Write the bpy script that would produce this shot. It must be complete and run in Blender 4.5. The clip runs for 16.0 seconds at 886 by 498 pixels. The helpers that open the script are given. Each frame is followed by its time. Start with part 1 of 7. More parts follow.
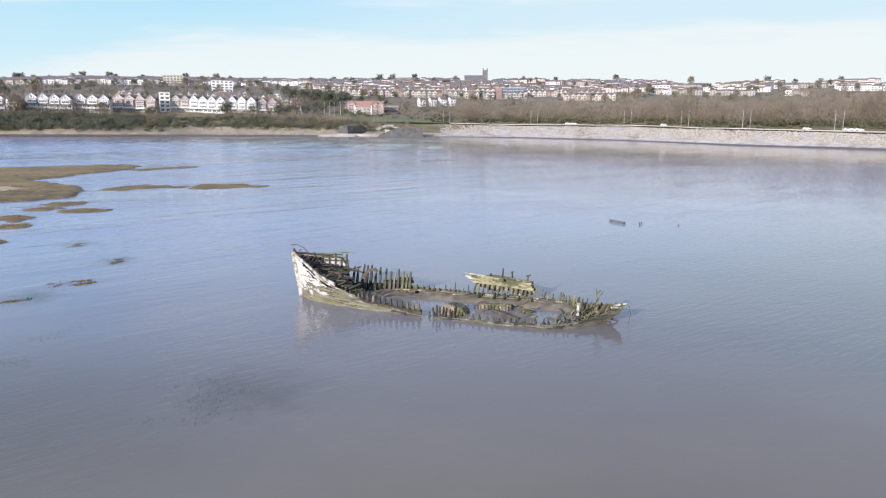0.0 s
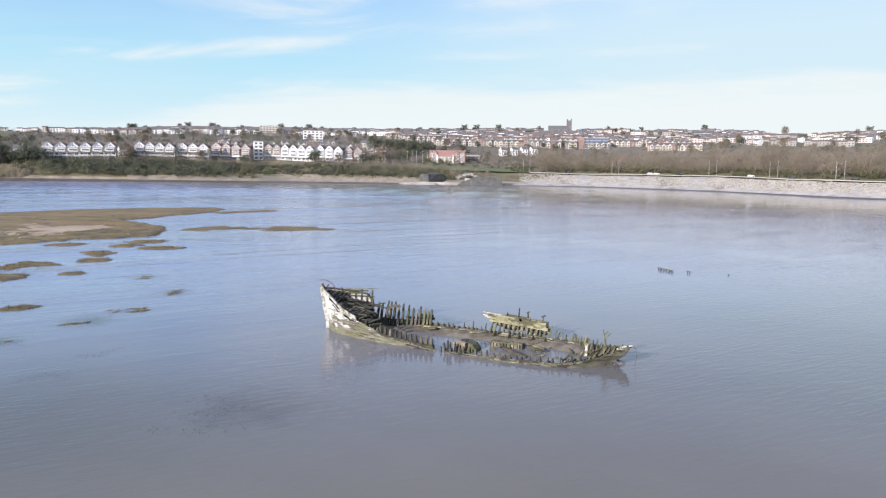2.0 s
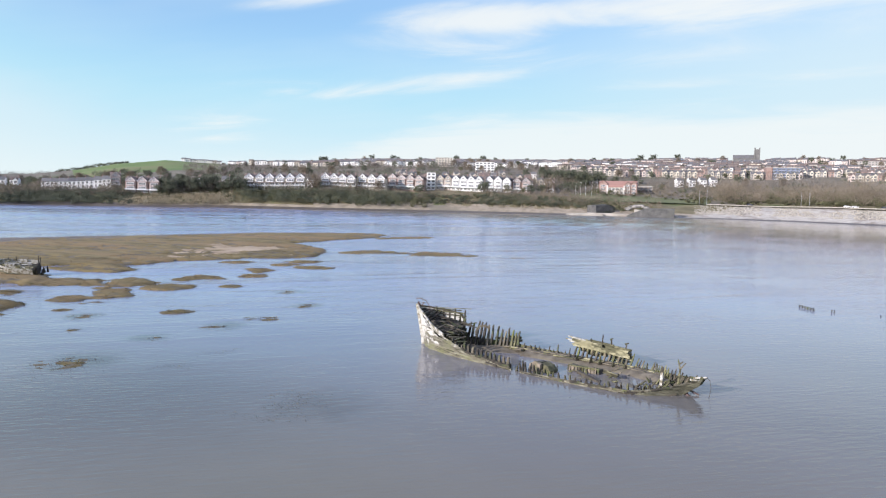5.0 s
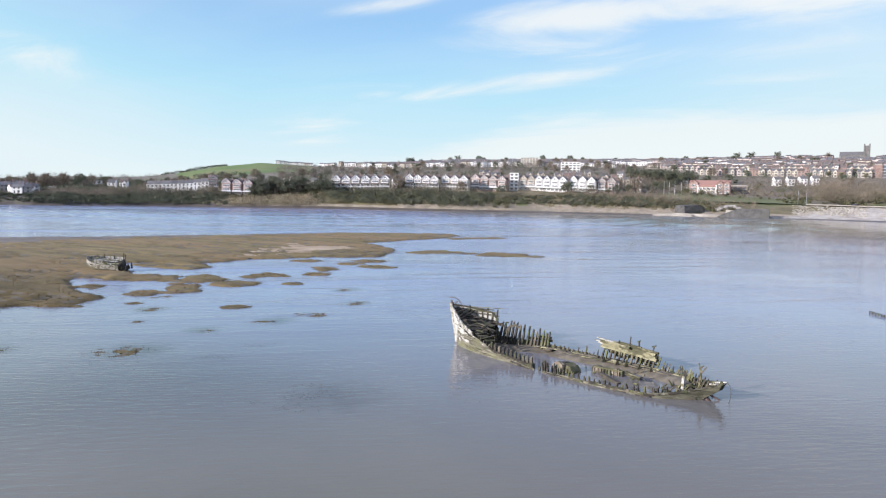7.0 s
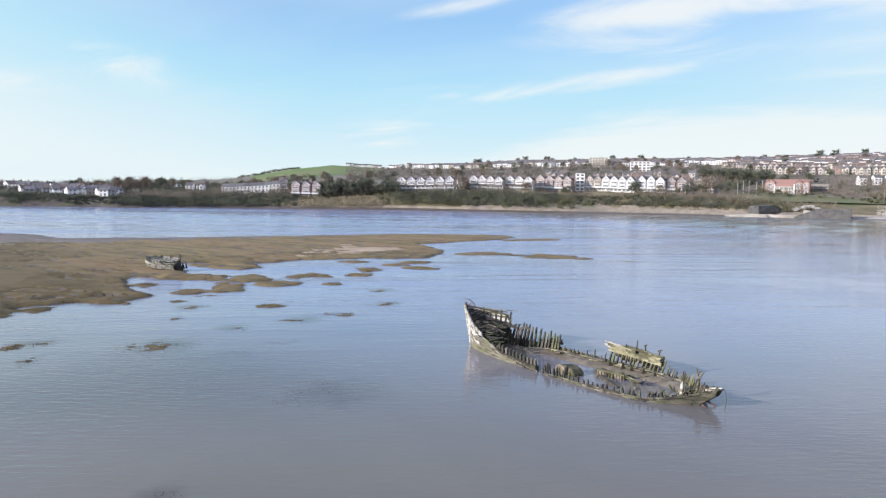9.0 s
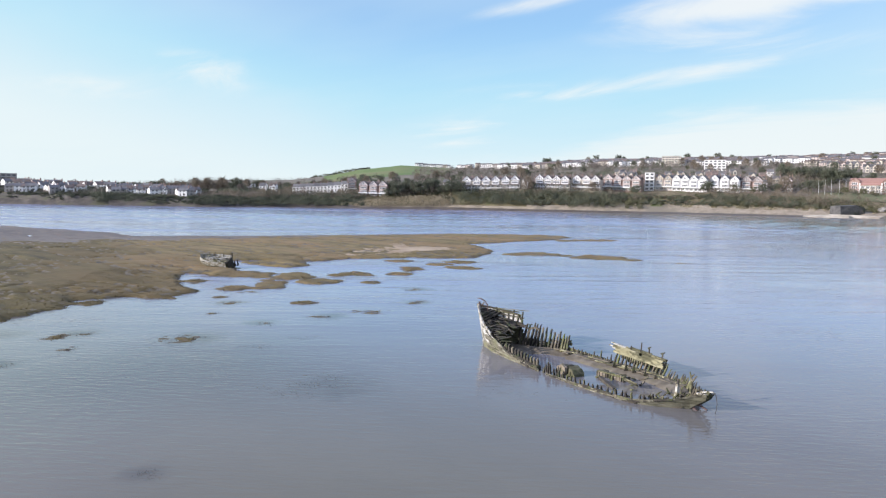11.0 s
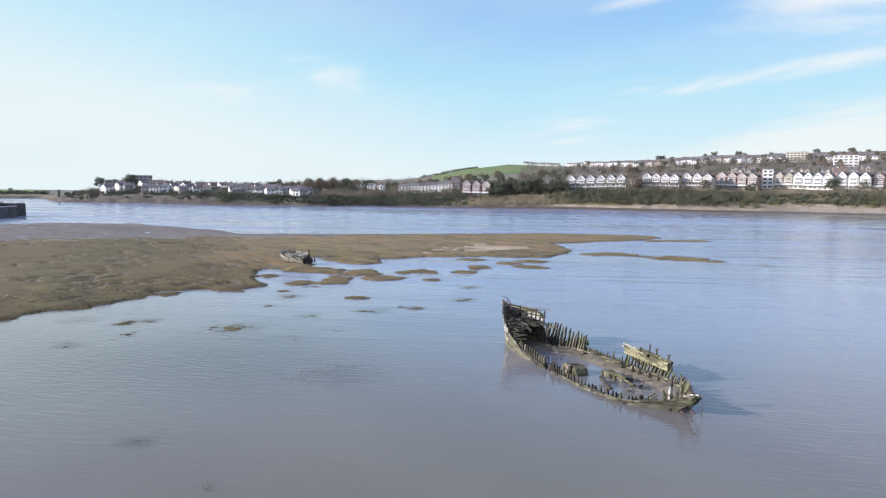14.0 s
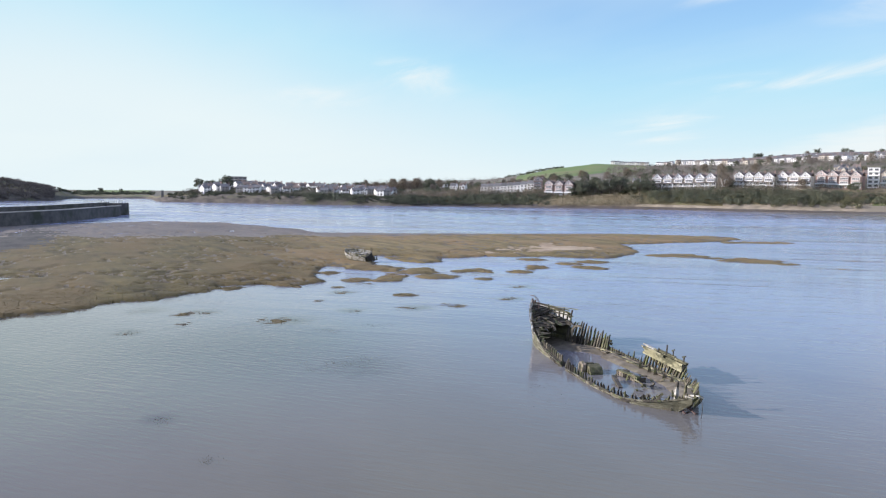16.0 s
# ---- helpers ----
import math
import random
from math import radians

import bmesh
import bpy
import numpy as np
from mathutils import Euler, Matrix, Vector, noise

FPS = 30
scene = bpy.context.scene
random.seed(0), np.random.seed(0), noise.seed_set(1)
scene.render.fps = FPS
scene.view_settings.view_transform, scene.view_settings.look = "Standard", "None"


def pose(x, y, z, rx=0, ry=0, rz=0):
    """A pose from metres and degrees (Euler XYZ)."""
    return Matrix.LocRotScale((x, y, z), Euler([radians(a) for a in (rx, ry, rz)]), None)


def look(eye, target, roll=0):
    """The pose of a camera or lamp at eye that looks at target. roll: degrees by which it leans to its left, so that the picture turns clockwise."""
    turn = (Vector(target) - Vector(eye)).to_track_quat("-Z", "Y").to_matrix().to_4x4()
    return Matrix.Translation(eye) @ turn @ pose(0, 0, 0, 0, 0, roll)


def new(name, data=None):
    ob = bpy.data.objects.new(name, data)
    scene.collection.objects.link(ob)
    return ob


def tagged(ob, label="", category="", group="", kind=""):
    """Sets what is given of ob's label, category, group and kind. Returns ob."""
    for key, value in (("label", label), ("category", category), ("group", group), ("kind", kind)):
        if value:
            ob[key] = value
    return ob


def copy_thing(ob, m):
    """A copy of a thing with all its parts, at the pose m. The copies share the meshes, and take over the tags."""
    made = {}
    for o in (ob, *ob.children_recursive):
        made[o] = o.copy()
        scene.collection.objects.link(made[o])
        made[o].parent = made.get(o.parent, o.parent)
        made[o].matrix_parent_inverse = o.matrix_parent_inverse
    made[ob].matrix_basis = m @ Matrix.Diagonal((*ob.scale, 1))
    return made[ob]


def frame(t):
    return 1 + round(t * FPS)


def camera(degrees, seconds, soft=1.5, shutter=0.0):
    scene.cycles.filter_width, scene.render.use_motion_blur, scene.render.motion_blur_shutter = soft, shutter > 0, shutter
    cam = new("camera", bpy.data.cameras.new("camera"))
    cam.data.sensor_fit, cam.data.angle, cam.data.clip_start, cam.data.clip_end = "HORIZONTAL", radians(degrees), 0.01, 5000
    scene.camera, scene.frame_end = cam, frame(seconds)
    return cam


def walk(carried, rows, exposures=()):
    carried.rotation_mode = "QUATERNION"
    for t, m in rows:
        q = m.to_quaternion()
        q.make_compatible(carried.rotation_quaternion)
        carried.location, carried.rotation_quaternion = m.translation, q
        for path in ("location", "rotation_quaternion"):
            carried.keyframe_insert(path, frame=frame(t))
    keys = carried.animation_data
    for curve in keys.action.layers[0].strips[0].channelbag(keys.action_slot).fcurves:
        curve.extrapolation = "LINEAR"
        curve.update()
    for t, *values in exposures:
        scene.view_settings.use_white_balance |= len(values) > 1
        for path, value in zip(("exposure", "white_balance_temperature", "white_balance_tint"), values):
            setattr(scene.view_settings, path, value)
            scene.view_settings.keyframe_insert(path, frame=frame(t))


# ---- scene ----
cam = camera(65.5, 16.0, soft=1.2)
PATH = [
    (0, (-3.649, 0.072, 12.464), (-3.763, 2.035, 12.096), 0.4),
    (0.5, (-2.402, -0.418, 12.43), (-2.56, 1.542, 12.063), 0.5),
    (1, (-1.147, -0.9, 12.414), (-1.354, 1.057, 12.056), 0.5),
    (1.5, (0.069, -1.254, 12.301), (-0.188, 0.705, 11.991), 0.6),
    (2, (1.18, -1.597, 12.207), (0.823, 0.357, 11.975), 0.8),
    (2.5, (2.309, -1.891, 12.124), (1.837, 0.045, 11.951), 0.9),
    (3, (3.444, -2.144, 12.048), (2.899, -0.225, 11.897), 1.0),
    (3.5, (4.579, -2.304, 12.03), (3.959, -0.409, 11.879), 1.0),
    (4, (5.684, -2.335, 12.022), (4.992, -0.464, 11.87), 1.0),
    (4.5, (6.831, -2.319, 12.004), (6.065, -0.477, 11.852), 1.1),
    (7, (12.414, -1.138, 12.157), (11.354, 0.552, 12.001), 1.0),
    (7.5, (13.511, -0.766, 12.227), (12.409, 0.895, 12.071), 0.9),
    (8, (14.638, -0.369, 12.298), (13.491, 1.262, 12.142), 0.9),
    (8.5, (15.738, 0.097, 12.379), (14.55, 1.698, 12.223), 0.8),
    (11, (21.261, 2.803, 12.657), (19.881, 4.241, 12.497), 0.7),
    (11.5, (22.394, 3.392, 12.719), (20.966, 4.782, 12.558), 0.6),
    (12, (23.488, 4.073, 12.771), (22.017, 5.418, 12.608), 0.6),
    (12.5, (24.51, 4.867, 12.805), (23.008, 6.178, 12.642), 0.5),
    (13, (25.504, 5.684, 12.823), (23.973, 6.961, 12.659), 0.5),
    (13.5, (26.514, 6.393, 12.832), (24.954, 7.634, 12.668), 0.5),
    (14, (27.567, 7.101, 12.849), (25.973, 8.298, 12.683), 0.5),
    (14.5, (28.636, 7.838, 12.88), (27.008, 8.988, 12.714), 0.5),
    (15, (29.747, 8.618, 12.917), (28.081, 9.712, 12.751), 0.4),
    (15.5, (30.76, 9.428, 12.93), (29.06, 10.468, 12.763), 0.4),
    (16, (31.732, 10.294, 12.933), (30.0, 11.28, 12.765), 0.4),
]
walk(cam, [(t, look(eye, target, roll)) for t, eye, target, roll in PATH], exposures=[(0, 1.05, 6150, 17), (16, 1.05, 6150, 17)])

# ---------------------------------------------------------------- world, sun, exposure
SUN_AZ, SUN_EL = 211.0, 18.5       # compass degrees (y is north), degrees above the horizon
world = bpy.data.worlds.new("sky")
scene.world = world
world.use_nodes = True
wn, wl = world.node_tree.nodes, world.node_tree.links
wn.clear()
w_out = wn.new("ShaderNodeOutputWorld")
w_bg = wn.new("ShaderNodeBackground")
w_sky = wn.new("ShaderNodeTexSky")
w_sky.sky_type, w_sky.sun_disc = "NISHITA", False
w_sky.sun_elevation, w_sky.sun_rotation = radians(SUN_EL), radians(SUN_AZ)
w_sky.air_density, w_sky.dust_density, w_sky.ozone_density = 1.0, 0.6, 2.0
w_tc = wn.new("ShaderNodeTexCoord")
w_sep = wn.new("ShaderNodeSeparateXYZ")
wl.new(w_tc.outputs["Generated"], w_sep.inputs[0])


def wmath(op, a, c=None):
    k = wn.new("ShaderNodeMath")
    k.operation = op
    for s, v in ((0, a), (1, c)):
        if v is None:
            continue
        if isinstance(v, (int, float)):
            k.inputs[s].default_value = v
        else:
            wl.new(v, k.inputs[s])
    return k.outputs[0]


w_z = w_sep.outputs[2]
w_az = wmath("MULTIPLY", wmath("ARCTAN2", wmath("MULTIPLY", w_sep.outputs[0], -1.0), w_sep.outputs[1]), 57.2958)
# wispy noise on a flat layer overhead
w_h = wmath("ADD", wmath("MAXIMUM", w_z, 0.0), 0.12)
w_div = wn.new("ShaderNodeVectorMath"); w_div.operation = "DIVIDE"
w_comb = wn.new("ShaderNodeCombineXYZ")
for i in range(3):
    wl.new(w_h, w_comb.inputs[i])
wl.new(w_tc.outputs["Generated"], w_div.inputs[0]); wl.new(w_comb.outputs[0], w_div.inputs[1])
w_map = wn.new("ShaderNodeMapping")
w_map.inputs["Rotation"].default_value = (0, 0, radians(-24)); w_map.inputs["Scale"].default_value = (0.8, 1.5, 1.0)
wl.new(w_div.outputs[0], w_map.inputs[0])


def wnoise(scale, detail, rough, distortion):
    k = wn.new("ShaderNodeTexNoise")
    k.inputs["Scale"].default_value, k.inputs["Detail"].default_value = scale, detail
    k.inputs["Roughness"].default_value, k.inputs["Distortion"].default_value = rough, distortion
    wl.new(w_map.outputs[0], k.inputs["Vector"])
    return k.outputs["Fac"]


w_wisp, w_soft = wnoise(1.5, 8.0, 0.6, 0.5), wnoise(0.6, 4.0, 0.5, 0.2)


def cloud(az, z, half_az, half_z, slope, weight):
    """A long bank of cloud about a bearing and height; slope: how much higher it lies a degree to the right."""
    da = wmath("SUBTRACT", w_az, az)
    dz = wmath("SUBTRACT", wmath("SUBTRACT", w_z, z), wmath("MULTIPLY", da, -slope))
    p, q = wmath("DIVIDE", da, half_az), wmath("DIVIDE", dz, half_z)
    s = wmath("ADD", wmath("MULTIPLY", p, p), wmath("MULTIPLY", q, q))
    return wmath("MULTIPLY", wmath("POWER", 2.718, wmath("MULTIPLY", s, -1.0)), weight)


# long banks: the bright upper one, its ragged underside, a slanting wisp, small puffs, veils out of view
banks = [(22, 0.243, 7.5, 0.020, 0.0012, 1.15), (9, 0.252, 13, 0.026, 0.0004, 0.95), (-10, 0.245, 16, 0.035, 0.0, 0.55), (24, 0.203, 8, 0.017, -0.0005, 0.62), (8, 0.19, 12, 0.016, 0.001, 0.42),
         (38, 0.140, 6.0, 0.015, 0.0006, 0.62), (27, 0.158, 7.5, 0.015, 0.0019, 0.55), (43, 0.090, 5.0, 0.024, 0.0012, 0.62), (37, 0.258, 5.5, 0.012, 0.0030, 0.55), (63, 0.165, 4.5, 0.022, -0.002, 0.55), (70, 0.13, 9, 0.03, 0.0, 0.35),
         (2, 0.158, 16, 0.012, 0.0006, 0.5), (140, 0.3, 40, 0.2, 0.0, 0.8), (-110, 0.35, 50, 0.2, 0.0, 0.7)]
w_sum = None
for row_ in banks:
    k = cloud(*row_)
    w_sum = k if w_sum is None else wmath("ADD", w_sum, k)


def wrange(value, lo, hi, to_lo, to_hi, smooth=True):
    k = wn.new("ShaderNodeMapRange")
    for name, v in (("From Min", lo), ("From Max", hi), ("To Min", to_lo), ("To Max", to_hi)):
        k.inputs[name].default_value = v
    k.interpolation_type = "SMOOTHSTEP" if smooth else "LINEAR"
    wl.new(value, k.inputs["Value"])
    return k.outputs["Result"]


# the low sheet of white cloud over the town: its upper edge climbs to the right
w_edge = wrange(w_az, 40.0, 17.0, 0.048, 0.128)
w_ragged = wmath("ADD", wmath("SUBTRACT", w_edge, w_z), wmath("MULTIPLY", wmath("SUBTRACT", w_wisp, 0.5), 0.075))
w_sheet = wmath("MULTIPLY", wrange(w_ragged, -0.012, 0.034, 0.0, 0.7), wrange(w_az, 50.0, 34.0, 0.0, 1.0))
w_body = wmath("ADD", w_sum, wmath("MULTIPLY", wmath("SUBTRACT", w_wisp, 0.5), wmath("MULTIPLY", wmath("MINIMUM", wmath("MULTIPLY", w_sum, 2.0), 1.0), 2.6)))
w_puff = wmath("MAXIMUM", wrange(w_body, 0.15, 1.25, 0.0, 0.85), w_sheet)
w_thin = wmath("MULTIPLY", wmath("MAXIMUM", wmath("SUBTRACT", w_soft, 0.40), 0.0), 1.1)
# haze: low over the land, reaching higher towards the sun's side in the west
w_west = wrange(w_az, 46.0, 92.0, 0.0, 0.13)
w_low_z = wmath("SUBTRACT", w_z, w_west)


def wmix(factor, a, c, blend="MIX"):
    k = wn.new("ShaderNodeMix")
    k.data_type, k.blend_type = "RGBA", blend
    for name, v in (("Factor", factor), ("A", a), ("B", c)):
        if isinstance(v, (int, float)):
            k.inputs[name].default_value = v
        elif isinstance(v, tuple):
            k.inputs[name].default_value = v
        else:
            wl.new(v, k.inputs[name])
    return k.outputs["Result"]


w_blue = wmix(1.0, w_sky.outputs[0], (0.80, 0.93, 0.84, 1), "MULTIPLY")
w_deep = wmix(wrange(w_z, 0.16, 0.30, 0.80, 0.62), w_blue, (1.62, 2.84, 4.15, 1))
w_mid = wmix(wrange(w_low_z, 0.115, 0.25, 0.88, 0.0), w_deep, (2.30, 3.76, 4.05, 1))
w_pale = wmix(wrange(w_low_z, -0.02, 0.16, 0.94, 0.0), w_mid, (3.85, 4.30, 4.0, 1))
w_gap = wmath("SUBTRACT", 1.0, cloud(46, 0.36, 24, 0.4, 0.0, 0.75))         # clearer blue in the north-west, mostly above the view, added to darken the water
w_high = wmix(wmath("MULTIPLY", wrange(w_z, 0.225, 0.38, 0.0, 0.68), w_gap), w_pale, (2.78, 3.0, 4.65, 1))       # thin high haze, mostly above the view, added to brighten and blue the water
w_east = wmath("MULTIPLY", wrange(w_az, 30.0, -10.0, 0.0, 0.74), wrange(w_z, 0.17, 0.34, 1.0, 0.0))        # milky veil over the eastern half of the town
w_veil = wmix(wmath("MAXIMUM", wmath("MINIMUM", w_thin, 0.4), w_east), w_high, (3.4, 4.05, 4.0, 1))
w_final = wmix(w_puff, w_veil, (4.28, 4.42, 3.98, 1))
wl.new(w_final, w_bg.inputs["Color"])
w_bg.inputs["Strength"].default_value = 0.105
wl.new(w_bg.outputs[0], w_out.inputs["Surface"])

sun_data = bpy.data.lights.new("sun", "SUN")
sun_data.energy, sun_data.angle, sun_data.color = 3.2, radians(0.53), (1.0, 0.93, 0.83)
sun = new("sun", sun_data)
sun_dir = Vector((math.sin(radians(SUN_AZ)) * math.cos(radians(SUN_EL)), math.cos(radians(SUN_AZ)) * math.cos(radians(SUN_EL)), math.sin(radians(SUN_EL))))
sun.matrix_world = look(tuple(sun_dir * 60), (0, 0, 0))

# ---------------------------------------------------------------- materials


def material(name, colours, scale=1.0, rough=0.85, bump=0.2, bump_scale=None, spread=0.12, stretch=(1, 1, 1), metal=0.0, detail=6.0, stain=None, stain_scale=0.3, stain_edge=(0.52, 0.62), island=False, space="Object", zone=None, depth=0.05):
    """A procedural surface: two or three colours mixed by noise, a second tint in patches, grain relief, a random tone for each object."""
    m = bpy.data.materials.new(name)
    m.use_nodes = True
    n, l = m.node_tree.nodes, m.node_tree.links
    b = n["Principled BSDF"]
    b.inputs["Roughness"].default_value, b.inputs["Metallic"].default_value = rough, metal
    tc = n.new("ShaderNodeTexCoord")
    mp = n.new("ShaderNodeMapping")
    mp.inputs["Scale"].default_value = stretch
    geo = n.new("ShaderNodeNewGeometry")
    l.new(geo.outputs["Position"] if space == "World" else tc.outputs["Object"], mp.inputs[0])
    nz = n.new("ShaderNodeTexNoise")
    nz.inputs["Scale"].default_value, nz.inputs["Detail"].default_value, nz.inputs["Roughness"].default_value = scale, detail, 0.62
    l.new(mp.outputs[0], nz.inputs["Vector"])
    rp = n.new("ShaderNodeValToRGB")
    els = rp.color_ramp.elements
    while len(els) < len(colours):
        els.new(0.5)
    for i, c in enumerate(colours):
        els[i].position = 0.32 + 0.36 * i / max(1, len(colours) - 1)
        els[i].color = (*c, 1)
    l.new(nz.outputs["Fac"], rp.inputs[0])
    col = rp.outputs[0]
    if stain:
        nz2 = n.new("ShaderNodeTexNoise")
        nz2.inputs["Scale"].default_value, nz2.inputs["Detail"].default_value, nz2.inputs["Roughness"].default_value = stain_scale, 8.0, 0.68
        l.new(mp.outputs[0], nz2.inputs["Vector"])
        mr = n.new("ShaderNodeMapRange")
        mr.inputs["From Min"].default_value, mr.inputs["From Max"].default_value = stain_edge
        l.new(nz2.outputs["Fac"], mr.inputs["Value"])
        mx = n.new("ShaderNodeMix"); mx.data_type = "RGBA"
        mx.inputs["B"].default_value = (*stain, 1)
        l.new(mr.outputs[0], mx.inputs["Factor"]); l.new(col, mx.inputs["A"])
        col = mx.outputs["Result"]
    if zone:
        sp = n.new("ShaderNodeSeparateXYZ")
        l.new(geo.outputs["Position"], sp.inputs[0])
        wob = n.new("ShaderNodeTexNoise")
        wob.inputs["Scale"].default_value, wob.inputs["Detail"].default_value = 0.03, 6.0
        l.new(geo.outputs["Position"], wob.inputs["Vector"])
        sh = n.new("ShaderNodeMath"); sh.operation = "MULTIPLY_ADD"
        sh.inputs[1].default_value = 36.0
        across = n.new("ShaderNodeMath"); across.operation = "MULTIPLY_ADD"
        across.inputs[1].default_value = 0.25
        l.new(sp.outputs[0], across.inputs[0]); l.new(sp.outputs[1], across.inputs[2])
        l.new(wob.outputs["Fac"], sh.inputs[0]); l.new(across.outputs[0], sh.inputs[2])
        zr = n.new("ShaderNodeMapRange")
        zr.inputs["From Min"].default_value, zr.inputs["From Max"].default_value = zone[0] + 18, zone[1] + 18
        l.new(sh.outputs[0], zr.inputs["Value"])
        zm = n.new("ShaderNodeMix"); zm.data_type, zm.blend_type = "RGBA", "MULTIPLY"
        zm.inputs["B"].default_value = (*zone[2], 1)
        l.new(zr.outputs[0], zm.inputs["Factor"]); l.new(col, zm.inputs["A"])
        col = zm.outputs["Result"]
    if spread:
        info = n.new("ShaderNodeObjectInfo")
        hs = n.new("ShaderNodeHueSaturation")
        mr2 = n.new("ShaderNodeMapRange")
        mr2.inputs["To Min"].default_value, mr2.inputs["To Max"].default_value = 1 - spread, 1 + spread
        l.new(geo.outputs["Random Per Island"] if island else info.outputs["Random"], mr2.inputs["Value"])
        l.new(mr2.outputs[0], hs.inputs["Value"]); l.new(col, hs.inputs["Color"])
        col = hs.outputs["Color"]
    l.new(col, b.inputs["Base Color"])
    if bump:
        nb = n.new("ShaderNodeTexNoise")
        nb.inputs["Scale"].default_value, nb.inputs["Detail"].default_value = bump_scale or scale * 4, 5.0
        l.new(mp.outputs[0], nb.inputs["Vector"])
        bp = n.new("ShaderNodeBump")
        bp.inputs["Strength"].default_value, bp.inputs["Distance"].default_value = bump, depth
        l.new(nb.outputs["Fac"], bp.inputs["Height"]); l.new(bp.outputs[0], b.inputs["Normal"])
    return m


M = {}
M["timber"] = material("weathered_timber", [(0.045, 0.038, 0.028), (0.10, 0.086, 0.062), (0.19, 0.168, 0.128)], 3.0, 0.9, 0.6, 14, 0.35, (1, 1, 0.35), stain=(0.075, 0.08, 0.034), stain_scale=1.6)
M["dark_timber"] = material("wet_dark_timber", [(0.016, 0.014, 0.011), (0.042, 0.035, 0.027), (0.08, 0.07, 0.048)], 2.5, 0.75, 0.5, 12, 0.3, stain=(0.05, 0.062, 0.02), stain_scale=1.4)
M["green_timber"] = material("algae_covered_timber", [(0.042, 0.039, 0.023), (0.098, 0.093, 0.05), (0.18, 0.17, 0.10)], 2.6, 0.9, 0.6, 12, 0.35, stain=(0.10, 0.11, 0.036), stain_scale=1.2, stain_edge=(0.47, 0.62))
M["pale_timber"] = material("bleached_yellow_timber", [(0.14, 0.128, 0.072), (0.25, 0.232, 0.135), (0.38, 0.355, 0.235)], 2.6, 0.9, 0.4, 12, 0.22, (0.4, 1, 1), stain=(0.075, 0.072, 0.038), stain_scale=1.7, stain_edge=(0.47, 0.56))
M["hull_algae"] = material("green_slimed_hull_planking", [(0.06, 0.057, 0.036), (0.125, 0.12, 0.08), (0.21, 0.20, 0.145)], 2.6, 0.8, 0.6, 12, 0.28, (0.35, 0.35, 1.8), stain=(0.24, 0.228, 0.18), stain_scale=2.4, stain_edge=(0.56, 0.68))


def hull_paint():
    """Old white paint that holds along the stem and the rail and has flaked off the rest of the green-slimed planking."""
    m = material("flaking_white_hull_paint", [(0.07, 0.065, 0.044), (0.145, 0.136, 0.098), (0.24, 0.228, 0.178)], 3.4, 0.8, 0.5, 14, 0.16, (0.4, 0.4, 1.6), stain=(0.15, 0.155, 0.075), stain_scale=1.1, stain_edge=(0.5, 0.66))
    n, l = m.node_tree.nodes, m.node_tree.links
    b = n["Principled BSDF"]
    old = b.inputs["Base Color"].links[0].from_socket
    tc = n.new("ShaderNodeTexCoord")
    sp = n.new("ShaderNodeSeparateXYZ")
    l.new(tc.outputs["Object"], sp.inputs[0])

    def calc(op, p, q, r=0.0):
        k = n.new("ShaderNodeMath"); k.operation = op
        for i, v in enumerate((p, q, r)):
            if isinstance(v, float):
                k.inputs[i].default_value = v
            else:
                l.new(v, k.inputs[i])
        return k.outputs[0]

    def flakes(scale, stretch, rough):
        mp = n.new("ShaderNodeMapping")
        mp.inputs["Scale"].default_value = stretch
        mp.inputs["Rotation"].default_value = (0, radians(-12), 0)
        l.new(tc.outputs["Object"], mp.inputs[0])
        t = n.new("ShaderNodeTexNoise")
        t.inputs["Scale"].default_value, t.inputs["Detail"].default_value, t.inputs["Roughness"].default_value = scale, 7.0, rough
        l.new(mp.outputs[0], t.inputs["Vector"])
        return t.outputs["Fac"]

    # how much paint is left: much by the stem and high up, little aft and by the waterline
    aft = calc("MULTIPLY", sp.outputs[0], -0.028)
    high = calc("ADD", calc("MULTIPLY", sp.outputs[2], 0.07), calc("MULTIPLY", calc("MINIMUM", sp.outputs[2], 0.6), 0.3))
    left = calc("ADD", calc("ADD", aft, high), -0.20)
    grain = calc("ADD", calc("MULTIPLY", flakes(2.2, (0.7, 0.7, 1.3), 0.6), 0.55), calc("MULTIPLY", flakes(9.0, (0.5, 0.5, 1.6), 0.65), 0.5))
    mr = n.new("ShaderNodeMapRange")
    mr.inputs["From Min"].default_value, mr.inputs["From Max"].default_value = 0.52, 0.57
    l.new(calc("ADD", grain, left), mr.inputs["Value"])
    tint = n.new("ShaderNodeMix"); tint.data_type = "RGBA"
    tint.inputs["A"].default_value, tint.inputs["B"].default_value = (0.42, 0.40, 0.345, 1), (0.62, 0.61, 0.58, 1)
    l.new(flakes(5.0, (1, 1, 1), 0.6), tint.inputs["Factor"])
    mx = n.new("ShaderNodeMix"); mx.data_type = "RGBA"
    l.new(mr.outputs[0], mx.inputs["Factor"]); l.new(old, mx.inputs["A"]); l.new(tint.outputs["Result"], mx.inputs["B"])
    l.new(mx.outputs["Result"], b.inputs["Base Color"])
    return m


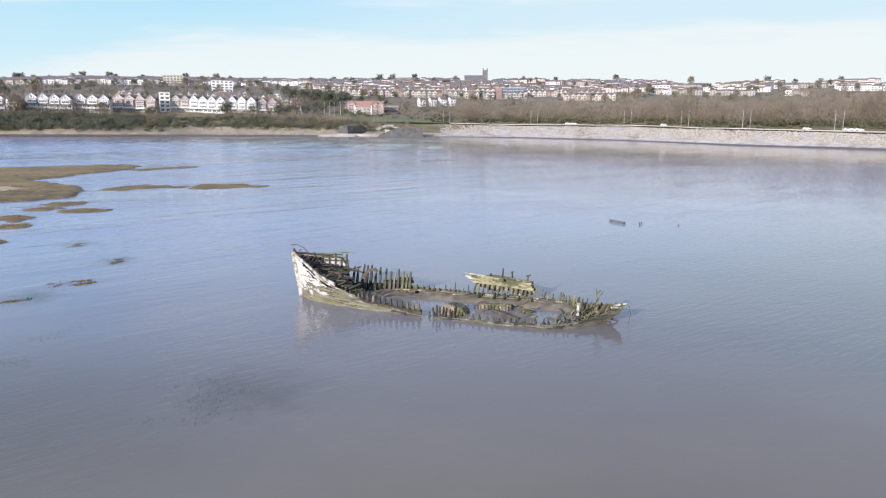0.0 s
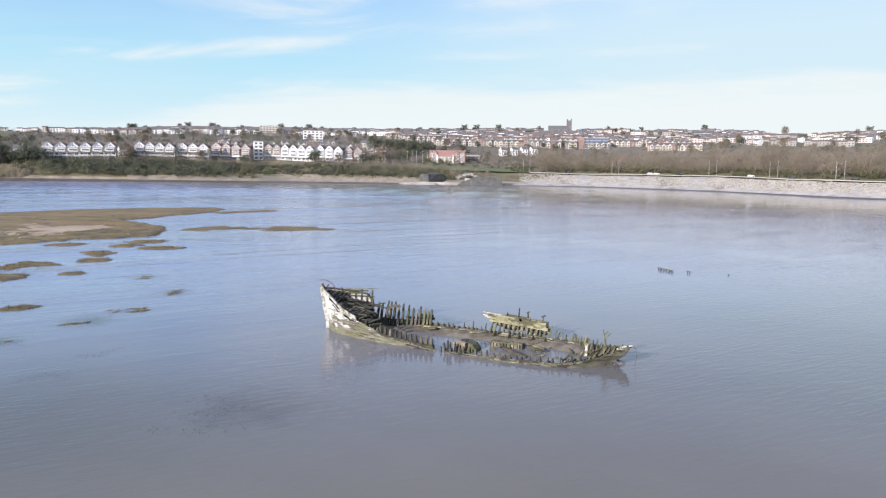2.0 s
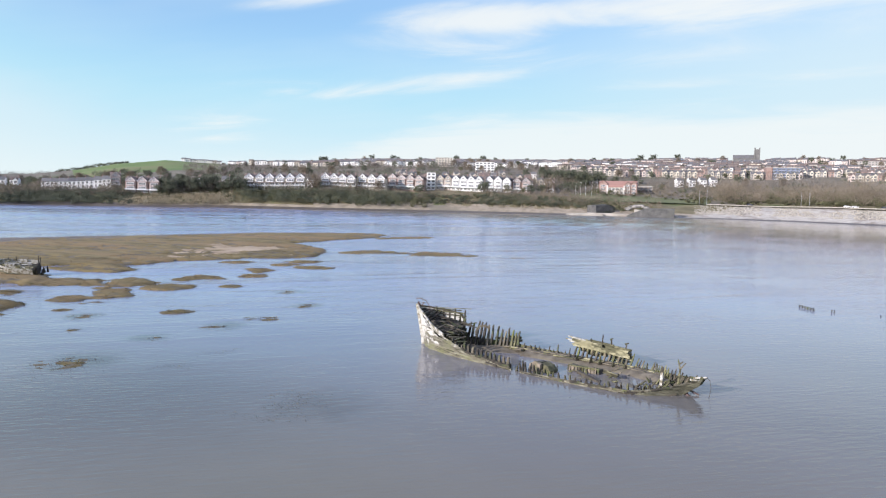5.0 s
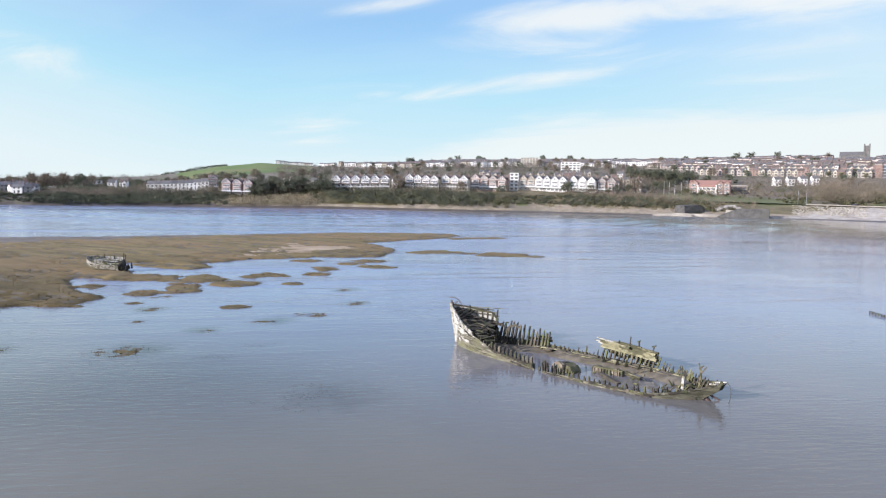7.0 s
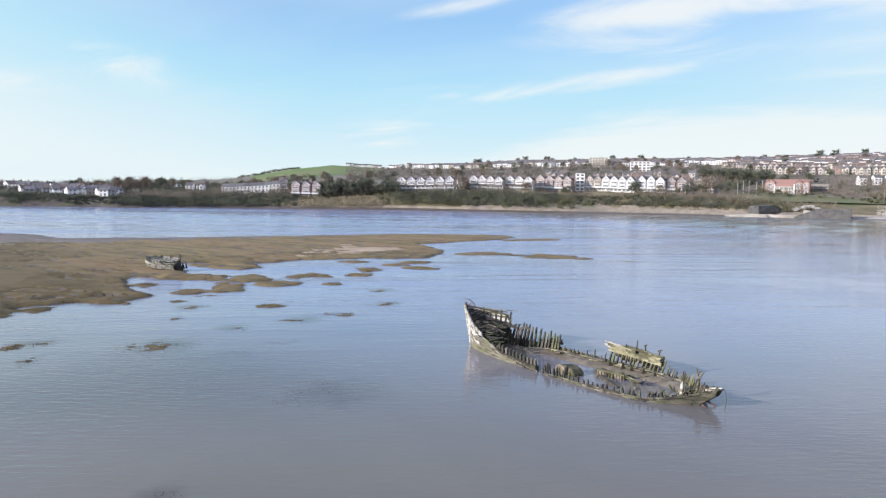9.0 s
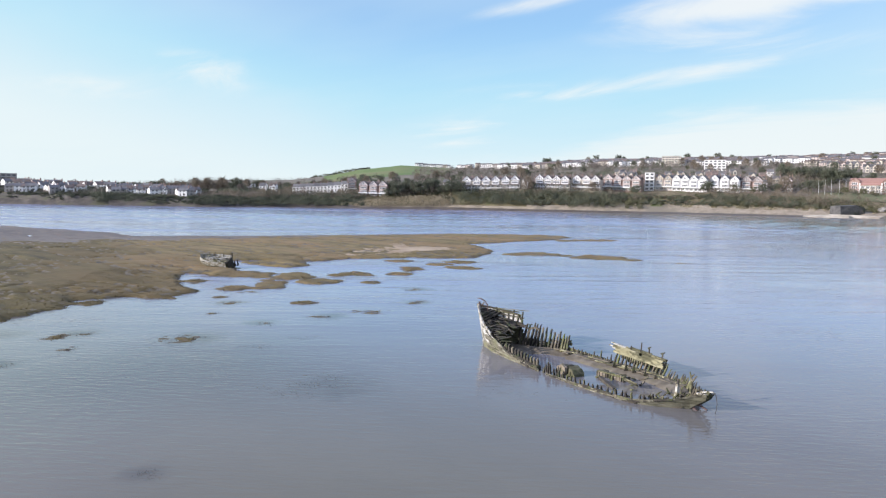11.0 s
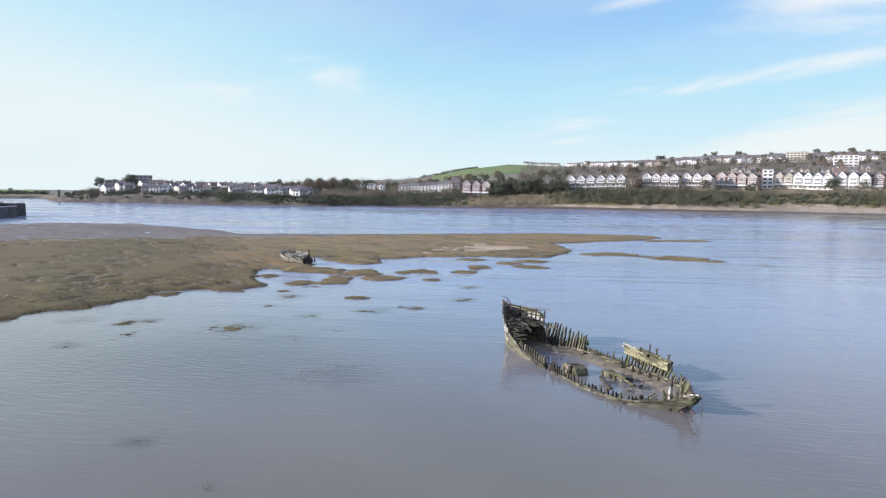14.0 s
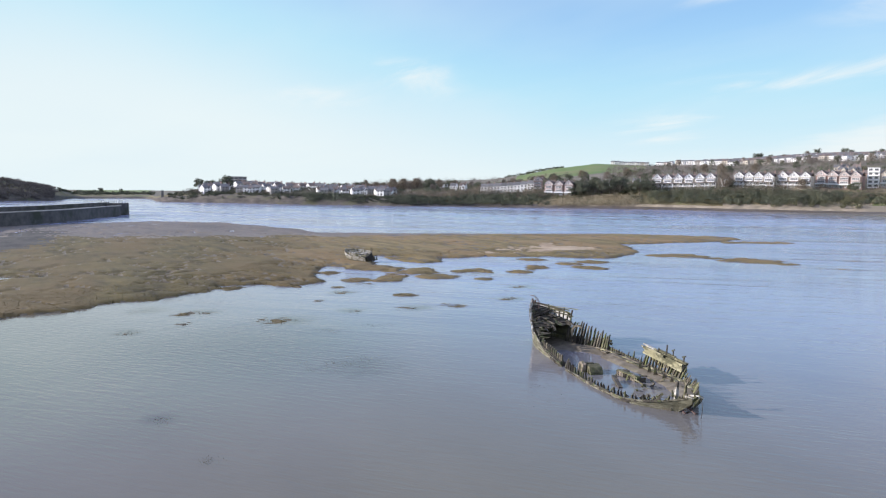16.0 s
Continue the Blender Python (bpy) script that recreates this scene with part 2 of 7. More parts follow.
M["hull_paint"] = hull_paint()
M["silt"] = material("grey_brown_silt", [(0.075, 0.063, 0.044), (0.125, 0.107, 0.078), (0.19, 0.165, 0.122)], 1.4, 0.75, 0.25, 7, 0.0, stain=(0.13, 0.12, 0.06), stain_scale=0.9, stain_edge=(0.55, 0.7))
M["wale"] = material("sun_bleached_grey_wale", [(0.07, 0.064, 0.044), (0.15, 0.14, 0.10), (0.27, 0.255, 0.20)], 3.4, 0.9, 0.5, 12, 0.25, (0.4, 1, 2.2), stain=(0.05, 0.043, 0.027), stain_scale=2.2, stain_edge=(0.5, 0.57))
M["casing"] = material("rusty_silted_casing", [(0.11, 0.088, 0.064), (0.20, 0.165, 0.125), (0.29, 0.25, 0.195)], 1.6, 0.9, 0.5, 8, 0.1, stain=(0.10, 0.10, 0.05), stain_scale=1.2)
M["rust"] = material("rusted_iron", [(0.04, 0.03, 0.03), (0.085, 0.055, 0.05), (0.13, 0.08, 0.07)], 6, 0.8, 0.3, 20, 0.1)
M["white_weathered"] = material("chalky_white_weathered_wood", [(0.33, 0.32, 0.28), (0.56, 0.55, 0.51)], 5, 0.8, 0.3, 15, 0.1, stain=(0.16, 0.14, 0.09), stain_scale=3.0, stain_edge=(0.48, 0.56))
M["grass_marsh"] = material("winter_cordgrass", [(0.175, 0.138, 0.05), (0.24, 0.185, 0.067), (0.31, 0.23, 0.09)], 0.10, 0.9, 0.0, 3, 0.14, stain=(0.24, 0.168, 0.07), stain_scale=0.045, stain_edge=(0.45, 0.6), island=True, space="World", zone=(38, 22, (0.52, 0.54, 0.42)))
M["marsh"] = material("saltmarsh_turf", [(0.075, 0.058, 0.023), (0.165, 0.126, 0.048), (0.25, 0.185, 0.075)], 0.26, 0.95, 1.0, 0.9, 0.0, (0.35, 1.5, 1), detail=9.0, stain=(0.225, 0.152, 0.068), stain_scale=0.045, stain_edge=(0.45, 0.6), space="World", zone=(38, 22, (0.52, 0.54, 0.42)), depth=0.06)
M["mud"] = material("wet_estuary_mud", [(0.10, 0.083, 0.068), (0.14, 0.117, 0.095), (0.18, 0.152, 0.125)], 0.10, 0.7, 0.3, 1.5, 0.0, (0.4, 1.2, 1), space="World", stain=(0.10, 0.084, 0.07), stain_scale=0.05)
M["dry_mud"] = material("pale_dry_mud_pan", [(0.29, 0.215, 0.135), (0.37, 0.285, 0.19), (0.45, 0.36, 0.25)], 0.12, 0.95, 0.4, 1.5, 0.0, space="World", stain=(0.20, 0.135, 0.075), stain_scale=0.05)
M["tan_mud"] = material("drying_tan_mud", [(0.15, 0.115, 0.085), (0.205, 0.165, 0.125), (0.26, 0.215, 0.168)], 0.12, 0.85, 0.4, 1.5, 0.0, (0.4, 1.2, 1), space="World", stain=(0.17, 0.13, 0.075), stain_scale=0.06)
# dark mud with the shade by the mole put into its colour
M["shade_mud"] = material("painted_shade_on_mud", [(0.028, 0.025, 0.02), (0.05, 0.044, 0.035), (0.075, 0.066, 0.052)], 0.2, 0.8, 0.6, 1.5, 0.0, (0.4, 1.2, 1), space="World")
M["mud_edge"] = material("dark_mud_bank", [(0.08, 0.065, 0.04), (0.14, 0.113, 0.066)], 0.6, 0.7, 0.5, 3, 0.0, space="World")
M["shingle"] = material("pale_shingle", [(0.20, 0.165, 0.118), (0.27, 0.228, 0.168), (0.34, 0.29, 0.225)], 0.25, 0.95, 0.6, 1.2, 0.0, space="World", stain=(0.19, 0.165, 0.12), stain_scale=0.03)
M["rock"] = material("limestone_rubble", [(0.27, 0.25, 0.215), (0.34, 0.317, 0.275), (0.41, 0.385, 0.34)], 0.5, 0.95, 0.5, 2, 0.08, island=True, space="World")
M["bank"] = material("scrubby_bank", [(0.10, 0.085, 0.042), (0.16, 0.135, 0.07), (0.22, 0.19, 0.11)], 0.06, 0.95, 0.6, 0.6, 0.0, space="World", stain=(0.085, 0.105, 0.034), stain_scale=0.03)
M["hill"] = material("hillside_gardens", [(0.10, 0.088, 0.062), (0.15, 0.132, 0.096), (0.20, 0.178, 0.135)], 0.035, 0.95, 0.6, 0.4, 0.0, space="World", stain=(0.09, 0.105, 0.045), stain_scale=0.012)
M["field"] = material("green_pasture", [(0.085, 0.14, 0.03), (0.11, 0.17, 0.042), (0.15, 0.20, 0.065)], 0.012, 0.95, 0.2, 0.5, 0.0, space="World", stain=(0.16, 0.15, 0.06), stain_scale=0.006, stain_edge=(0.5, 0.66))
M["lawn"] = material("mown_lawn", [(0.10, 0.12, 0.045), (0.15, 0.155, 0.07)], 0.05, 0.95, 0.2, 0.5, 0.0, space="World")
M["asphalt"] = material("asphalt", [(0.045, 0.045, 0.045), (0.065, 0.063, 0.06)], 0.4, 0.9, 0.2, 4, 0.0, space="World")
M["leaf_dark"] = material("evergreen_leaves", [(0.062, 0.071, 0.048), (0.105, 0.117, 0.074), (0.15, 0.16, 0.102)], 0.1, 0.8, 0.0, 1, 0.2, island=True)
M["leaf_mid"] = material("ivy_and_bramble_leaves", [(0.07, 0.072, 0.036), (0.115, 0.115, 0.058), (0.165, 0.157, 0.084)], 0.1, 0.85, 0.0, 1, 0.2, island=True)
M["twig"] = material("bare_winter_twigs", [(0.13, 0.105, 0.075), (0.20, 0.165, 0.12), (0.27, 0.228, 0.17)], 0.08, 0.9, 0.0, 1, 0.2, island=True)
M["twig_grey"] = material("grey_winter_twigs", [(0.118, 0.103, 0.088), (0.18, 0.158, 0.137), (0.238, 0.212, 0.185)], 0.08, 0.9, 0.0, 1, 0.25, island=True)
M["reed"] = material("dry_straw_scrub", [(0.27, 0.225, 0.145), (0.38, 0.325, 0.22), (0.46, 0.405, 0.29)], 0.3, 0.9, 0.0, 1, 0.3, island=True)
M["bark"] = material("grey_bark", [(0.06, 0.05, 0.04), (0.12, 0.10, 0.08)], 2, 0.9, 0.3, 8, 0.2)
M["white_wall"] = material("white_render", [(0.78, 0.77, 0.75), (0.86, 0.85, 0.83)], 0.5, 0.85, 0.1, 4, 0.05, stain=(0.66, 0.64, 0.60), stain_scale=0.4, stain_edge=(0.6, 0.78))
M["cream_wall"] = material("cream_render", [(0.50, 0.45, 0.37), (0.60, 0.55, 0.46)], 0.5, 0.85, 0.1, 4, 0.12, stain=(0.42, 0.37, 0.30), stain_scale=0.4)
M["grey_wall"] = material("grey_pebbledash", [(0.30, 0.28, 0.26), (0.40, 0.38, 0.355)], 0.5, 0.9, 0.1, 4, 0.15)
M["brick_wall"] = material("red_brickwork", [(0.27, 0.19, 0.165), (0.34, 0.245, 0.21)], 0.8, 0.9, 0.1, 5, 0.12, stain=(0.22, 0.13, 0.105), stain_scale=0.5)
M["pink_wall"] = material("pink_render", [(0.50, 0.42, 0.385), (0.58, 0.50, 0.46)], 0.6, 0.85, 0.1, 4, 0.1)
M["slate"] = material("slate_roof", [(0.11, 0.108, 0.112), (0.165, 0.16, 0.162)], 0.9, 0.6, 0.2, 6, 0.25, stain=(0.10, 0.095, 0.06), stain_scale=0.5)
M["tile"] = material("brown_tile_roof", [(0.145, 0.112, 0.095), (0.205, 0.16, 0.138)], 0.9, 0.85, 0.2, 6, 0.25, stain=(0.10, 0.08, 0.065), stain_scale=0.5)
M["red_tile"] = material("red_tile_roof", [(0.29, 0.165, 0.13), (0.35, 0.20, 0.16)], 0.9, 0.85, 0.2, 6, 0.1)
M["glass"] = material("window_glass", [(0.09, 0.095, 0.10), (0.17, 0.175, 0.18)], 1, 0.08, 0.0, 1, 0.1)
M["stone"] = material("grey_limestone_masonry", [(0.17, 0.16, 0.15), (0.27, 0.255, 0.235), (0.36, 0.34, 0.31)], 0.35, 0.9, 0.5, 2.5, 0.12, stain=(0.11, 0.105, 0.09), stain_scale=0.15)
M["old_stone"] = material("dark_grey_old_masonry", [(0.10, 0.098, 0.095), (0.15, 0.147, 0.142), (0.20, 0.195, 0.185)], 0.35, 0.9, 0.5, 2.5, 0.1)
M["cliff_rock"] = material("brown_headland_rock", [(0.04, 0.036, 0.031), (0.085, 0.075, 0.063), (0.15, 0.132, 0.11)], 0.10, 0.95, 1.0, 0.35, 0.0, (1, 1, 2.5), space="World", stain=(0.09, 0.09, 0.05), stain_scale=0.05, depth=1.2)
M["bank_stone"] = material("pale_bank_shingle", [(0.30, 0.272, 0.235), (0.39, 0.36, 0.315), (0.48, 0.447, 0.395)], 0.22, 0.95, 0.6, 1.2, 0.0, (1, 1, 1), space="World", stain=(0.24, 0.205, 0.165), stain_scale=0.05)
M["dark_stone"] = material("weed_stained_masonry", [(0.05, 0.05, 0.05), (0.09, 0.088, 0.085), (0.13, 0.125, 0.12)], 0.3, 0.85, 0.5, 2, 0.12, stain=(0.045, 0.05, 0.035), stain_scale=0.12)
M["concrete"] = material("pale_concrete", [(0.34, 0.33, 0.31), (0.44, 0.43, 0.40)], 0.5, 0.9, 0.2, 3, 0.08, stain=(0.25, 0.24, 0.22), stain_scale=0.2)
M["slip_concrete"] = material("weathered_grey_slip_concrete", [(0.06, 0.06, 0.058), (0.10, 0.099, 0.096), (0.15, 0.148, 0.142)], 0.3, 0.9, 0.4, 2.0, 0.1, stain=(0.10, 0.10, 0.09), stain_scale=0.15)
M["blue_wall"] = material("blue_grey_cladding", [(0.13, 0.16, 0.24), (0.18, 0.22, 0.32)], 0.5, 0.7, 0.1, 4, 0.1)
M["steel"] = material("galvanised_steel", [(0.42, 0.43, 0.44), (0.52, 0.53, 0.54)], 2, 0.5, 0.0, 4, 0.05, metal=0.6)
M["white_paint"] = material("white_gloss_paint", [(0.76, 0.76, 0.75), (0.82, 0.82, 0.81)], 1, 0.3, 0.0, 4, 0.0)
M["car_white"] = material("white_car_paint", [(0.74, 0.74, 0.74), (0.80, 0.80, 0.80)], 1, 0.25, 0.0, 4, 0.1)
M["car_dark"] = material("dark_car_paint", [(0.03, 0.035, 0.05), (0.06, 0.065, 0.08)], 1, 0.25, 0.0, 4, 0.3)
M["wet_stone"] = material("dark_wet_shingle", [(0.07, 0.06, 0.048), (0.12, 0.10, 0.08)], 0.4, 0.5, 0.4, 2, 0.0, space="World")
M["brown_wall"] = material("brown_shingled_wall", [(0.20, 0.165, 0.14), (0.28, 0.235, 0.20)], 0.8, 0.85, 0.1, 5, 0.15)
M["rubber"] = material("black_rubber", [(0.02, 0.02, 0.02), (0.03, 0.03, 0.03)], 4, 0.8, 0.0, 4, 0.0)


# drowned weed: x, y, radius, density
WEED_BEDS = [(-14.5, 29.6, 4.2, 0.6), (-34.4, 30.3, 4.2, 0.95), (-43.3, 23.6, 2.6, 0.95), (-47.1, 18.9, 2.8, 0.95), (-37.2, 38.2, 2.2, 0.8), (-35.4, 45.5, 2.6, 0.8), (-9.1, 15.3, 1.3, 0.7), (-44, 66, 2.4, 0.7), (-50, 42, 2.4, 0.9), (-36, 58, 2.4, 0.7), (-35.5, 16, 2.2, 0.9)]


def water_material():
    """Silty tidal water: brown body, clear surface, wind ripples in patches."""
    m = bpy.data.materials.new("silty_tidal_water")
    m.use_nodes = True
    n, l = m.node_tree.nodes, m.node_tree.links
    b = n["Principled BSDF"]
    b.inputs["IOR"].default_value = 1.40
    geo = n.new("ShaderNodeNewGeometry")

    def noise_at(scale, stretch, rot, detail=3.0, rough=0.55):
        mp = n.new("ShaderNodeMapping")
        mp.inputs["Scale"].default_value, mp.inputs["Rotation"].default_value = stretch, (0, 0, radians(rot))
        l.new(geo.outputs["Position"], mp.inputs[0])
        t = n.new("ShaderNodeTexNoise")
        t.inputs["Scale"].default_value, t.inputs["Detail"].default_value, t.inputs["Roughness"].default_value = scale, detail, rough
        l.new(mp.outputs[0], t.inputs["Vector"])
        return t.outputs["Fac"]

    def combine(op, a, c, value=None):
        k = n.new("ShaderNodeMath"); k.operation = op
        l.new(a, k.inputs[0])
        if value is None:
            l.new(c, k.inputs[1])
        else:
            k.inputs[1].default_value = value
        return k.outputs[0]

    silt = n.new("ShaderNodeValToRGB")
    silt.color_ramp.elements[0].position, silt.color_ramp.elements[1].position = 0.35, 0.68
    silt.color_ramp.elements[0].color, silt.color_ramp.elements[1].color = (0.128, 0.117, 0.088, 1), (0.170, 0.155, 0.118, 1)
    l.new(noise_at(0.035, (1, 1.6, 1), 20, 5.0), silt.inputs[0])
    
    gust = n.new("ShaderNodeMapRange")
    gust.inputs["From Min"].default_value, gust.inputs["From Max"].default_value = 0.36, 0.62
    gust.inputs["To Min"].default_value, gust.inputs["To Max"].default_value = 0.4, 1.05
    l.new(noise_at(0.03, (0.9, 1.3, 1), 12, 4.0), gust.inputs["Value"])
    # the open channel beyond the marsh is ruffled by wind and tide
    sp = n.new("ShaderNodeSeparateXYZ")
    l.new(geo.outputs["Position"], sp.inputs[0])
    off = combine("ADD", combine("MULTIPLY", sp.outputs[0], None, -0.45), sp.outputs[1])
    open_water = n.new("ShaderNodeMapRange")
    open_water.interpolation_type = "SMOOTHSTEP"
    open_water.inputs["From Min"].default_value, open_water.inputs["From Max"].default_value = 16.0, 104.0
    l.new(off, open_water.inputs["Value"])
    # out in the channel the reflected sky's blue is put into the base colour
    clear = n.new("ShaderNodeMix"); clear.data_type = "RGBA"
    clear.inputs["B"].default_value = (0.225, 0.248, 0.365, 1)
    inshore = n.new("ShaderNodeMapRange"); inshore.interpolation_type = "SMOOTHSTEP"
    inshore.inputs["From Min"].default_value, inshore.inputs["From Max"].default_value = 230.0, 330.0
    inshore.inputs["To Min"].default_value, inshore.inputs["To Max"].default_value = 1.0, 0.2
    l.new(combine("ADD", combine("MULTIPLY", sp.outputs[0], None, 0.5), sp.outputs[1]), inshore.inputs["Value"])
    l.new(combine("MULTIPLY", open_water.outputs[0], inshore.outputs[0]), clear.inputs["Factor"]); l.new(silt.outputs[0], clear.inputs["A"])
    # a broad patch of the water beside the wreck is darker
    far_off = n.new("ShaderNodeVectorMath"); far_off.operation = "DISTANCE"
    far_off.inputs[1].default_value = (-26.0, 24.0, 0.0)
    l.new(geo.outputs["Position"], far_off.inputs[0])
    ragged = noise_at(0.6, (1, 1, 1), 0, 4.0)
    dark_patch = n.new("ShaderNodeMapRange"); dark_patch.interpolation_type = "SMOOTHSTEP"
    dark_patch.inputs["From Min"].default_value, dark_patch.inputs["From Max"].default_value = 4.0, 19.0
    dark_patch.inputs["To Min"].default_value, dark_patch.inputs["To Max"].default_value = 0.6, 0.0
    l.new(combine("ADD", far_off.outputs["Value"], combine("MULTIPLY", noise_at(0.12, (1, 1, 1), 0, 4.0), None, 6.0)), dark_patch.inputs["Value"])
    # small drowned patches of weed under the surface
    dark = dark_patch.outputs[0]
    for x, y, r, k in WEED_BEDS:
        gap = n.new("ShaderNodeVectorMath"); gap.operation = "DISTANCE"
        gap.inputs[1].default_value = (x, y, 0.0)
        l.new(geo.outputs["Position"], gap.inputs[0])
        spot = n.new("ShaderNodeMapRange"); spot.interpolation_type = "SMOOTHSTEP"
        spot.inputs["From Min"].default_value, spot.inputs["From Max"].default_value = r * 0.5, r * 1.7
        spot.inputs["To Min"].default_value, spot.inputs["To Max"].default_value = k, 0.0
        l.new(combine("ADD", gap.outputs["Value"], combine("MULTIPLY", ragged, None, r * 1.1)), spot.inputs["Value"])
        dark = combine("MAXIMUM", dark, spot.outputs[0])
    weed_and_patch = n.new("ShaderNodeMix"); weed_and_patch.data_type = "RGBA"
    weed_and_patch.inputs["B"].default_value = (0.075, 0.062, 0.050, 1)
    l.new(dark, weed_and_patch.inputs["Factor"]); l.new(clear.outputs["Result"], weed_and_patch.inputs["A"])
    l.new(weed_and_patch.outputs["Result"], b.inputs["Base Color"])


    def crested(scale, angle, stretch, detail):
        """Noise drawn out along one bearing, as wind streaks and wave crests are."""
        turn = n.new("ShaderNodeMapping")
        turn.inputs["Rotation"].default_value = (0, 0, radians(-angle))
        l.new(geo.outputs["Position"], turn.inputs[0])
        mp = n.new("ShaderNodeMapping")
        mp.inputs["Scale"].default_value = stretch
        l.new(turn.outputs[0], mp.inputs[0])
        t = n.new("ShaderNodeTexNoise")
        t.inputs["Scale"].default_value, t.inputs["Detail"].default_value, t.inputs["Roughness"].default_value = scale, detail, 0.6
        l.new(mp.outputs[0], t.inputs["Vector"])
        return t.outputs["Fac"]

    streak = n.new("ShaderNodeMapRange")
    streak.inputs["From Min"].default_value, streak.inputs["From Max"].default_value = 0.44, 0.58
    l.new(crested(0.045, 44, (0.16, 1.0, 1), 5.0), streak.inputs["Value"])
    ruffle = combine("MULTIPLY", open_water.outputs[0], combine("ADD", combine("MULTIPLY", streak.outputs[0], None, 0.7), None, 0.3))
    lee = n.new("ShaderNodeMapRange"); lee.interpolation_type = "SMOOTHSTEP"
    lee.inputs["From Min"].default_value, lee.inputs["From Max"].default_value = -100.0, 30.0
    lee.inputs["To Min"].default_value, lee.inputs["To Max"].default_value = 1.0, 0.3
    l.new(sp.outputs[0], lee.inputs["Value"])
    ruffle = combine("MULTIPLY", ruffle, lee.outputs[0])
    offshore = n.new("ShaderNodeMapRange"); offshore.interpolation_type = "SMOOTHSTEP"
    offshore.inputs["From Min"].default_value, offshore.inputs["From Max"].default_value = 170.0, 290.0
    l.new(sp.outputs[1], offshore.inputs["Value"])
    sheltered = n.new("ShaderNodeMapRange"); sheltered.interpolation_type = "SMOOTHSTEP"
    sheltered.inputs["From Min"].default_value, sheltered.inputs["From Max"].default_value = -100.0, 20.0
    l.new(sp.outputs[0], sheltered.inputs["Value"])
    calm = combine("ADD", combine("MULTIPLY", combine("MULTIPLY", offshore.outputs[0], sheltered.outputs[0]), None, -0.7), None, 1.0)
    ruffle = combine("MULTIPLY", ruffle, calm)
    ripple = crested(1.5, 38, (0.4, 1.7, 1), 2.5)
    wave = noise_at(0.7, (0.8, 1.6, 1), -14, 2.0)
    swell = crested(0.16, 44, (0.3, 1.3, 1), 3.0)
    height = combine("ADD", combine("MULTIPLY", ripple, None, 1.0), combine("MULTIPLY", wave, None, 0.22))
    height = combine("MULTIPLY", combine("MULTIPLY", height, gust.outputs[0]), calm)
    height = combine("ADD", height, combine("MULTIPLY", combine("MULTIPLY", swell, None, 10.0), ruffle))
    bp = n.new("ShaderNodeBump")
    bp.inputs["Strength"].default_value, bp.inputs["Distance"].default_value = 1.0, 0.037
    l.new(height, bp.inputs["Height"]); l.new(bp.outputs[0], b.inputs["Normal"])
    gl = n.new("ShaderNodeMapRange")
    gl.inputs["To Min"].default_value, gl.inputs["To Max"].default_value = 0.04, 0.24
    l.new(ruffle, gl.inputs["Value"]); l.new(gl.outputs[0], b.inputs["Roughness"])
    return m


M["water"] = water_material()

# ---------------------------------------------------------------- mesh helpers


def mesh_object(name, bm, mats, parent=None, label="", smooth=False):
    me = bpy.data.meshes.new(name)
    bm.to_mesh(me)
    bm.free()
    for m in mats if isinstance(mats, (list, tuple)) else [mats]:
        me.materials.append(m)
    if smooth:
        for p in me.polygons:
            p.use_smooth = True
    ob = new(name, me)
    if parent:
        ob.parent = parent
    if label:
        ob["label"] = label
    return ob


def part(name, bm, mat, parent, label=""):
    return mesh_object(name, bm, mat, parent, label)


def raw(name, verts, faces, mats, parent=None, label="", face_mats=None, smooth=False):
    me = bpy.data.meshes.new(name)
    me.from_pydata([tuple(v) for v in verts], [], [tuple(f) for f in faces])
    for m in mats if isinstance(mats, (list, tuple)) else [mats]:
        me.materials.append(m)
    if face_mats is not None:
        me.polygons.foreach_set("material_index", np.asarray(face_mats, dtype=np.int32))
    if smooth:
        me.polygons.foreach_set("use_smooth", np.ones(len(me.polygons), dtype=bool))
    me.update()
    ob = new(name, me)
    if parent:
        ob.parent = parent
    if label:
        ob["label"] = label
    return ob


def box(bm, x0, x1, y0, y1, z0, z1, m=None):
    vs = [bm.verts.new((x, y, z)) for z in (z0, z1) for y in (y0, y1) for x in (x0, x1)]
    if m is not None:
        for v in vs:
            v.co = m @ v.co
    for f in ((0, 2, 3, 1), (4, 5, 7, 6), (0, 1, 5, 4), (2, 6, 7, 3), (0, 4, 6, 2), (1, 3, 7, 5)):
        bm.faces.new([vs[i] for i in f])
    return vs


def beam(bm, a, b, w, h, w2=None, h2=None, up=(0, 0, 1)):
    """A squared timber from a to b, w wide and h deep, tapering to w2, h2."""
    a, b = Vector(a), Vector(b)
    d = (b - a).normalized()
    s = d.cross(Vector(up))
    if s.length < 0.05:
        s = d.cross(Vector((1, 0, 0)))
    s.normalize()
    t = s.cross(d)
    w2, h2 = w if w2 is None else w2, h if h2 is None else h2
    vs = []
    for p, ww, hh in ((a, w, h), (b, w2, h2)):
        for i, j in ((-1, -1), (1, -1), (1, 1), (-1, 1)):
            vs.append(bm.verts.new(p + s * ww / 2 * i + t * hh / 2 * j))
    for f in ((3, 2, 1, 0), (4, 5, 6, 7), (0, 1, 5, 4), (1, 2, 6, 5), (2, 3, 7, 6), (3, 0, 4, 7)):
        bm.faces.new([vs[i] for i in f])


